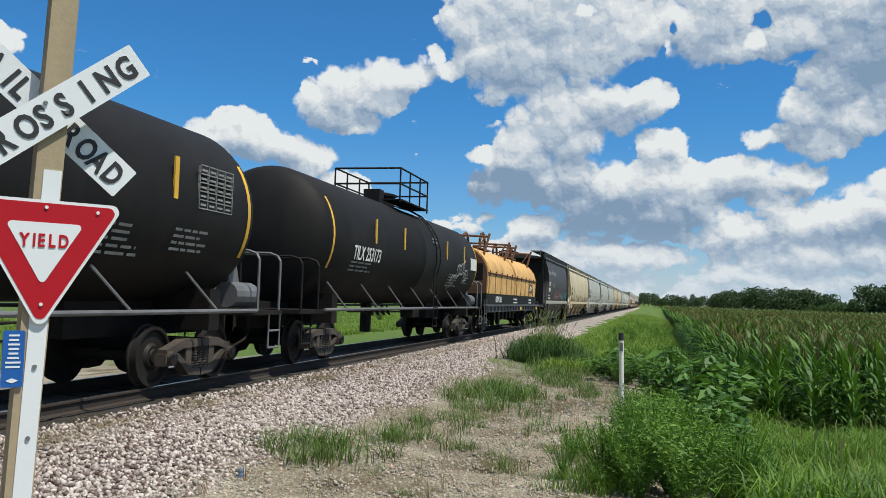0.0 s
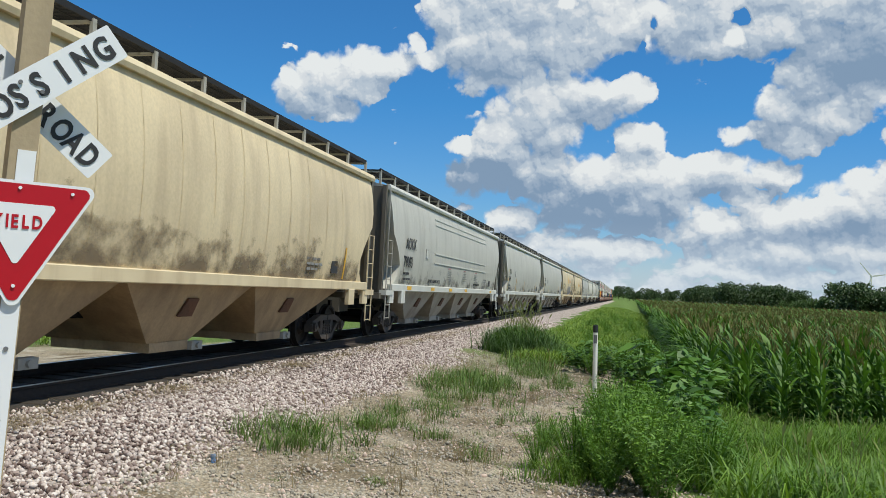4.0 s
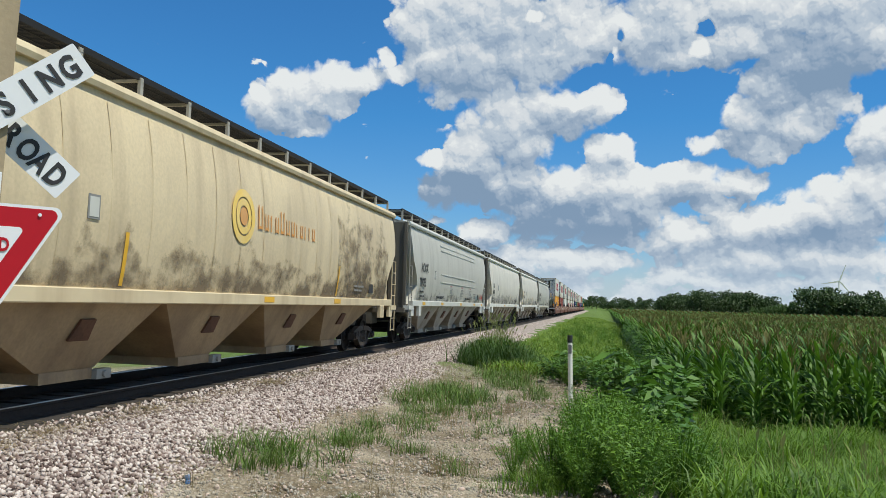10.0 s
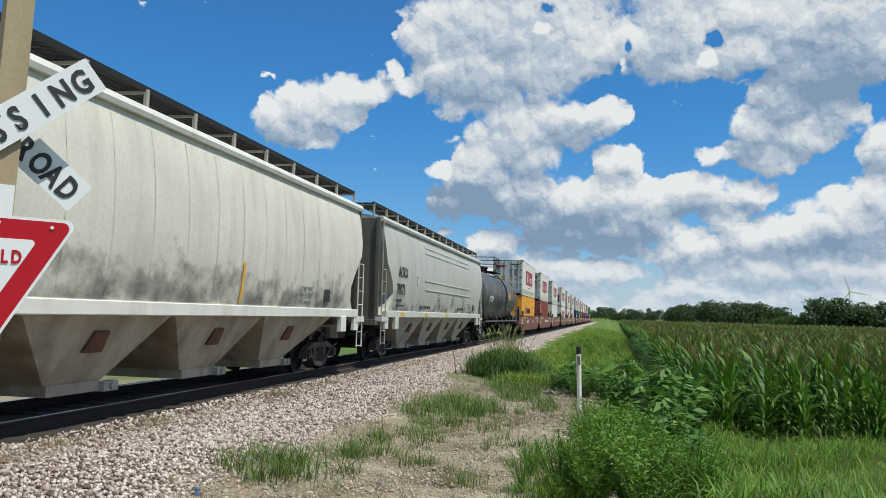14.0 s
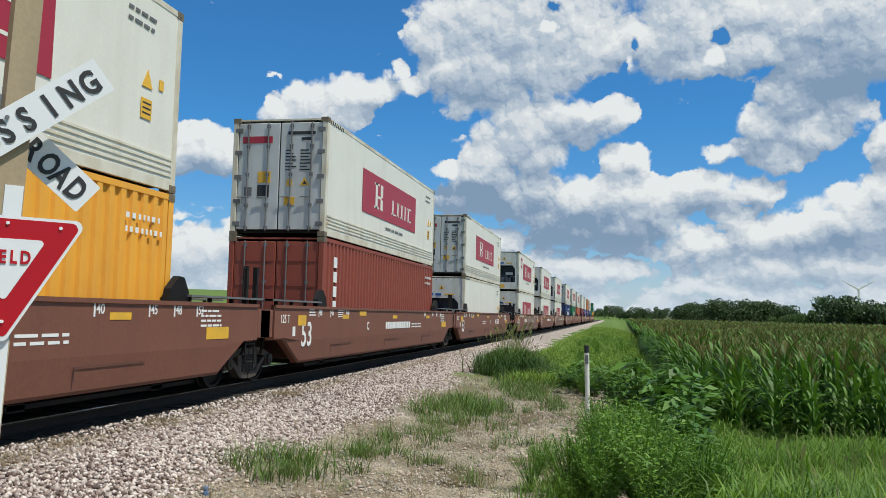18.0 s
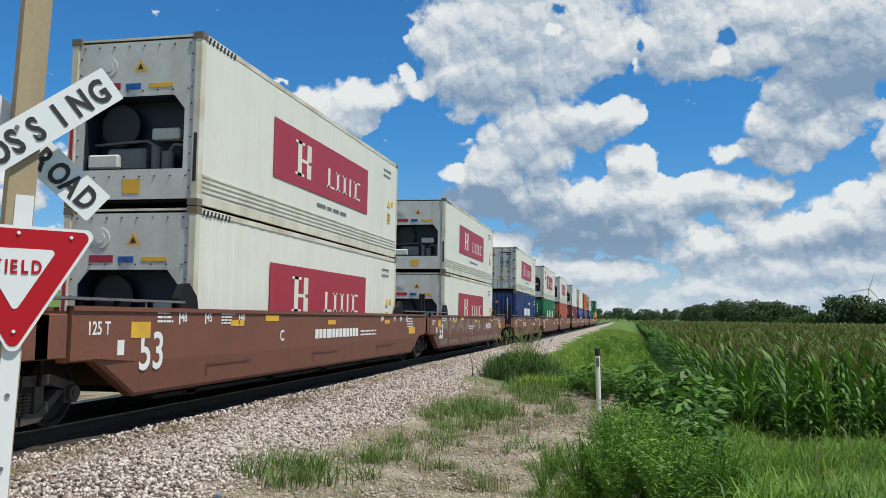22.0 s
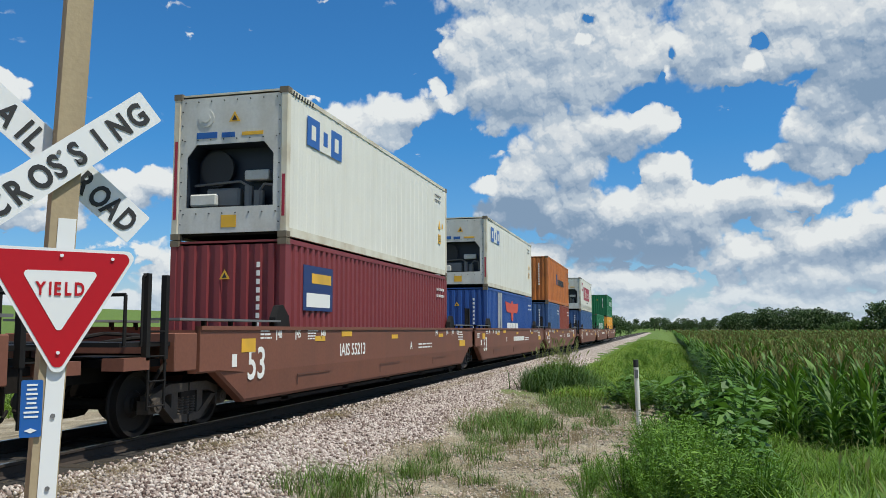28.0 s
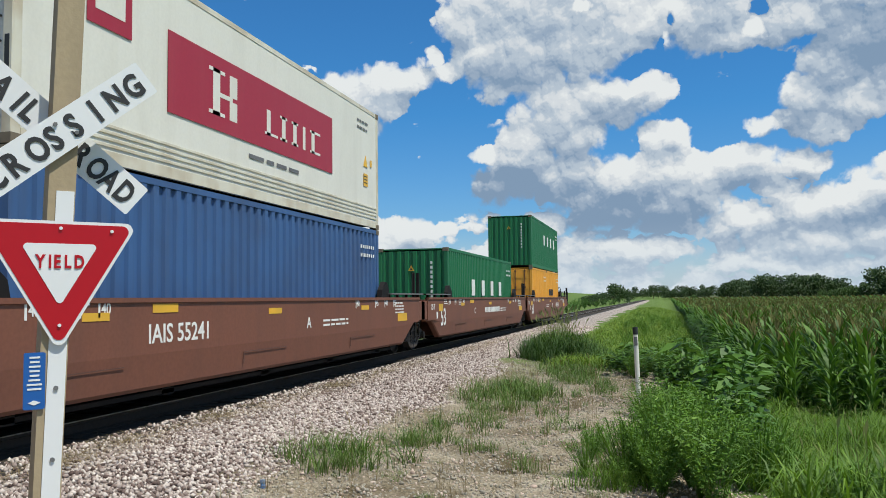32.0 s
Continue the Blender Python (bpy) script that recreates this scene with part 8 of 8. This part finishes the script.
for i, (cx, cy, rx, ry, n, s) in enumerate(((0.2, 10.6, 0.6, 1.2, 26, 1.0), (0.45, 13.0, 0.45, 1.0, 14, 0.95), (-0.15, 9.6, 0.5, 0.7, 14, 0.75), (0.9, 10.2, 0.5, 0.8, 14, 0.85), (-0.25, 14.2, 0.25, 0.5, 5, 0.7), (-0.75, 10.8, 0.3, 0.5, 5, 0.45), (-3.15, 27.0, 0.5, 0.9, 16, 1.05))):
    weeds += patch(cx, cy, rx, ry, n, BUSHY, s, 400 + i)
for k, x, y, z, a, s in strew(150, BUSHY, lambda r: r.uniform(-2.0, 2.0), lambda r: 21 + 60 * r.uniform() ** 1.6, 0.75, lambda x, y: x < edge_x(y) - 0.3 and (x > -0.8 or y > 30), seed=16):
    weeds.append((k, x, y, z, a, s))
scatter("bushy_weeds", BUSHY, weeds, [M["fineleaf"]], "fine-leaved bushy green weeds at the path's edge", "weeds")
broad = []
for i, (cx, cy, rx, ry, n, s) in enumerate(((1.05, 15.2, 0.45, 1.5, 20, 1.15), (1.4, 17.2, 0.4, 1.2, 10, 1.1), (0.9, 12.6, 0.4, 0.8, 10, 0.9), (0.6, 20.0, 0.8, 3.0, 26, 0.8), (-0.6, 23.0, 0.8, 2.5, 22, 0.6), (1.2, 27, 0.8, 4, 24, 0.8))):
    broad += patch(cx, cy, rx, ry, n, BROAD, s, 500 + i)
scatter("broadleaf_weeds", BROAD, broad, [M["leaf"]], "broad-leaved green weeds beside the maize", "weeds")
dry = strew(160, DRY, lambda r: r.uniform(-4.4, -0.4), lambda r: r.uniform(7, 24), 0.8, seed=12)
scatter("dry_stalks", DRY, dry, [M["dryweed"]], "thin dry weed stalks on the gravel", "weeds")
straw = strew(1500, STRAW, lambda r: r.normal(-2.9, 0.75), lambda r: 8.0 + 14 * r.uniform() ** 1.3, 0.9, seed=15)
scatter("dead_grass", STRAW, straw, [M["deadgrass"]], "flattened dead brown grass on the dirt", "dead grass")
crown = []
for k, x, y, z, a, s in strew(420, STRAW, lambda r: r.normal(-6.3, 0.16), lambda r: 4 + 36 * r.uniform() ** 1.4, 1.0, seed=17):
    crown.append((k, x, y, -0.17, a, s))
scatter("track_litter", STRAW, crown, [M["dryweed"]], "dry straw litter along the ties' ends", "dead grass")
# far side of the track
left_g = strew(5200, SOD, lambda r: -17.4 - 30 * r.uniform(0, 1) ** 1.6, lambda r: 4 + 160 * r.uniform(0, 1) ** 1.4, 1.7, seed=13)
scatter("far_side_grass", SOD, left_g, [M["grass"]], "green grass beyond the railway track", "grass")
left_b = strew(60, BUSHY, lambda r: r.uniform(-24, -12.5), lambda r: r.uniform(70, 260), 2.4, seed=14)
scatter("far_side_bushes", BUSHY, left_b, [M["leaf"]], "green bushes on the bank beyond the track", "bushes")

# ---- ballast stones and ties ----
ico = bmesh.new()
bmesh.ops.create_icosphere(ico, subdivisions=1, radius=1.0)
ico.verts.ensure_lookup_table()
IV, IF = np.array([v.co[:] for v in ico.verts]), np.array([[v.index for v in f.verts] for f in ico.faces])
ico.free()
STONES = []
for k in range(8):
    r = np.random.RandomState(k)
    v = IV * (1 + r.uniform(-0.3, 0.25, (len(IV), 1))) * r.uniform(0.6, 1.2, 3)
    STONES.append((v, IF, 10 ** 9))
r = np.random.RandomState(77)


def bed_z(x):
    for (x0, z0), (x1, z1) in zip(bed[:-1], bed[1:]):
        if x0 <= x <= x1:
            return z0 + (z1 - z0) * (x - x0) / (x1 - x0)
    return -0.56


stones = []
for _ in range(56000):
    y = 3.0 + 52 * r.uniform() ** 1.7
    x = -6.75 + 3.35 * r.uniform() ** 0.9
    if x > -3.95 and r.uniform() < 0.55:
        continue
    s = r.uniform(0.016, 0.036) * (1 + max(0, y - 20) * 0.02)
    stones.append((r.randint(8), x, y, bed_z(x) + s * 0.35, r.uniform(0, 6.28), s))
scatter("ballast_stones", STONES, stones, [M["stone"]], "loose pinkish crushed ballast stones", "ballast")
peb = []
for _ in range(21000):
    y, x = 6.5 + 22 * r.uniform() ** 1.5, r.uniform(-4.3, 1.0)
    s = r.uniform(0.008, 0.024) * (1.7 if r.uniform() < 0.06 else 1)
    peb.append((r.randint(8), x, y, ground_z(x, y) + s * 0.3, r.uniform(0, 6.28), s))
scatter("pebbles", STONES, peb, [M["pebble"]], "small pale pebbles on the dirt verge", "pebbles")

# ---- trees ----


def tree_mesh(seed, h, w):
    rnd = np.random.RandomState(seed)
    V, F = [], []
    blobs = [(rnd.normal(0, w * 0.28), rnd.normal(0, w * 0.28), h * rnd.uniform(0.3, 0.86), w * rnd.uniform(0.18, 0.34)) for _ in range(18)]
    for bx, by, bz, br in blobs:
        for _ in range(90):
            d = rnd.normal(0, 1, 3)
            d /= np.linalg.norm(d)
            c = np.array((bx, by, bz)) + d * br * rnd.uniform(0.7, 1.05) * np.array((1, 1, 0.8))
            a, b = rnd.normal(0, 1, 3), rnd.normal(0, 1, 3)
            a /= np.linalg.norm(a)
            b = np.cross(a, b)
            b /= np.linalg.norm(b)
            s = rnd.uniform(0.3, 0.62) * h / 13
            i = len(V)
            V += [tuple(c - a * s), tuple(c + b * s * 0.7), tuple(c + a * s), tuple(c - b * s * 0.7)]
            F.append((i, i + 1, i + 2, i + 3))
    me = bpy.data.meshes.new("crown")
    me.from_pydata(V, [], F)
    me.materials.append(M["tree"])
    bm = bmesh.new()
    rod(bm, (0, 0, -1), (0, 0, h * 0.45), h * 0.03, 7, h * 0.018)
    for k in range(5):
        a = 2 * math.pi * k / 5 + seed
        rod(bm, (0, 0, h * (0.25 + 0.03 * k)), (math.cos(a) * w * 0.3, math.sin(a) * w * 0.3, h * 0.65), h * 0.012, 5, h * 0.005)
    return me, mesh_of("trunk", bm, M["bark"])


TREES = [tree_mesh(k, 13, 11) for k in range(5)]
LIGHT_CROWNS = []
for crown, _ in TREES:
    me = crown.copy()
    me.materials[0] = M["bush"]
    LIGHT_CROWNS.append(me)


def plant(az, dist, h, k, label="dark green broad-crowned tree on the field's far side", group="far tree line", leaf="dark"):
    x, y = dist * math.sin(radians(az)), dist * math.cos(radians(az))
    ob = thing("tree", Matrix.Translation((x, y, ground_z(x, y) - 0.5)) @ Matrix.Rotation(k * 1.3, 4, "Z") @ Matrix.Scale(h / 13, 4), label, "tree", group)
    put("trunk", TREES[k % 5][1], ob)
    put("crown", TREES[k % 5][0] if leaf == "dark" else LIGHT_CROWNS[k % 5], ob)


rt = np.random.RandomState(3)
# azimuth from, to, height and count of each grove
for a0, a1, h, n, d in ((-2.4, -0.6, 7.5, 6, 600), (-0.4, 3.3, 9.0, 13, 565), (3.9, 6.0, 12.5, 8, 540), (6.1, 11.0, 14.0, 19, 520), (13.2, 17.8, 16.5, 17, 495), (17.8, 26, 17, 22, 485)):
    for k in range(n):
        plant(a0 + (a1 - a0) * (k + rt.uniform(0.1, 0.9)) / n, d + rt.uniform(-25, 25), h * rt.uniform(0.68, 1.12), rt.randint(20))
for az, h in ((11.0, 7.5), (11.4, 8.0), (11.9, 9.5), (12.3, 9.0), (12.7, 8.0), (9.9, 6.0), (10.5, 6.0), (2.2, 5.0)):
    plant(az, 500, h, rt.randint(20), "lighter green rounded bush before the trees", "far bushes", "light")
for az, d, h in ((-2.6, 330, 7.5), (-3.0, 320, 8), (-3.5, 270, 4.5), (-4.2, 240, 4.5), (-4.8, 230, 3.6), (-2.2, 420, 7)):
    plant(az, d, h, rt.randint(20), "rounded green tree beside the railway", "trees by the track")
for k in range(26):
    plant(-3 + k * 1.1 + rt.uniform(-0.4, 0.4), 900 + rt.uniform(-40, 40), rt.uniform(8, 12), rt.randint(20), "hazy far tree on the horizon", "horizon trees")

# ties last
bm = bmesh.new()
box(bm, -1.3, -0.115, -0.32, 1.3, 0.115, -0.168)
bmesh.ops.bevel(bm, geom=bm.edges[:], offset=0.012, segments=1, affect="EDGES")
tie_mesh = mesh_of("tie", bm, M["tie"])
bed_ob = bpy.data.objects["ballast"]
for k in range(230):
    put("tie", tie_mesh, bed_ob, pose(TRACK + random.uniform(-0.04, 0.04), 1.0 + k * 0.53 + random.uniform(-0.03, 0.03), random.uniform(-0.006, 0.014), 0, 0, random.uniform(-1.0, 1.0)))

# ---- movement ----


def motions():
    for root, start in CARS:
        x, z = root.location.x, root.location.z
        walk(root, [(t, pose(x, start - travelled(t), z)) for t in range(0, 33)])
    walk(ROTOR, [(t, pose(0, 0, 85, 0, 50 * t, 0)) for t in range(0, 33)])


motions()
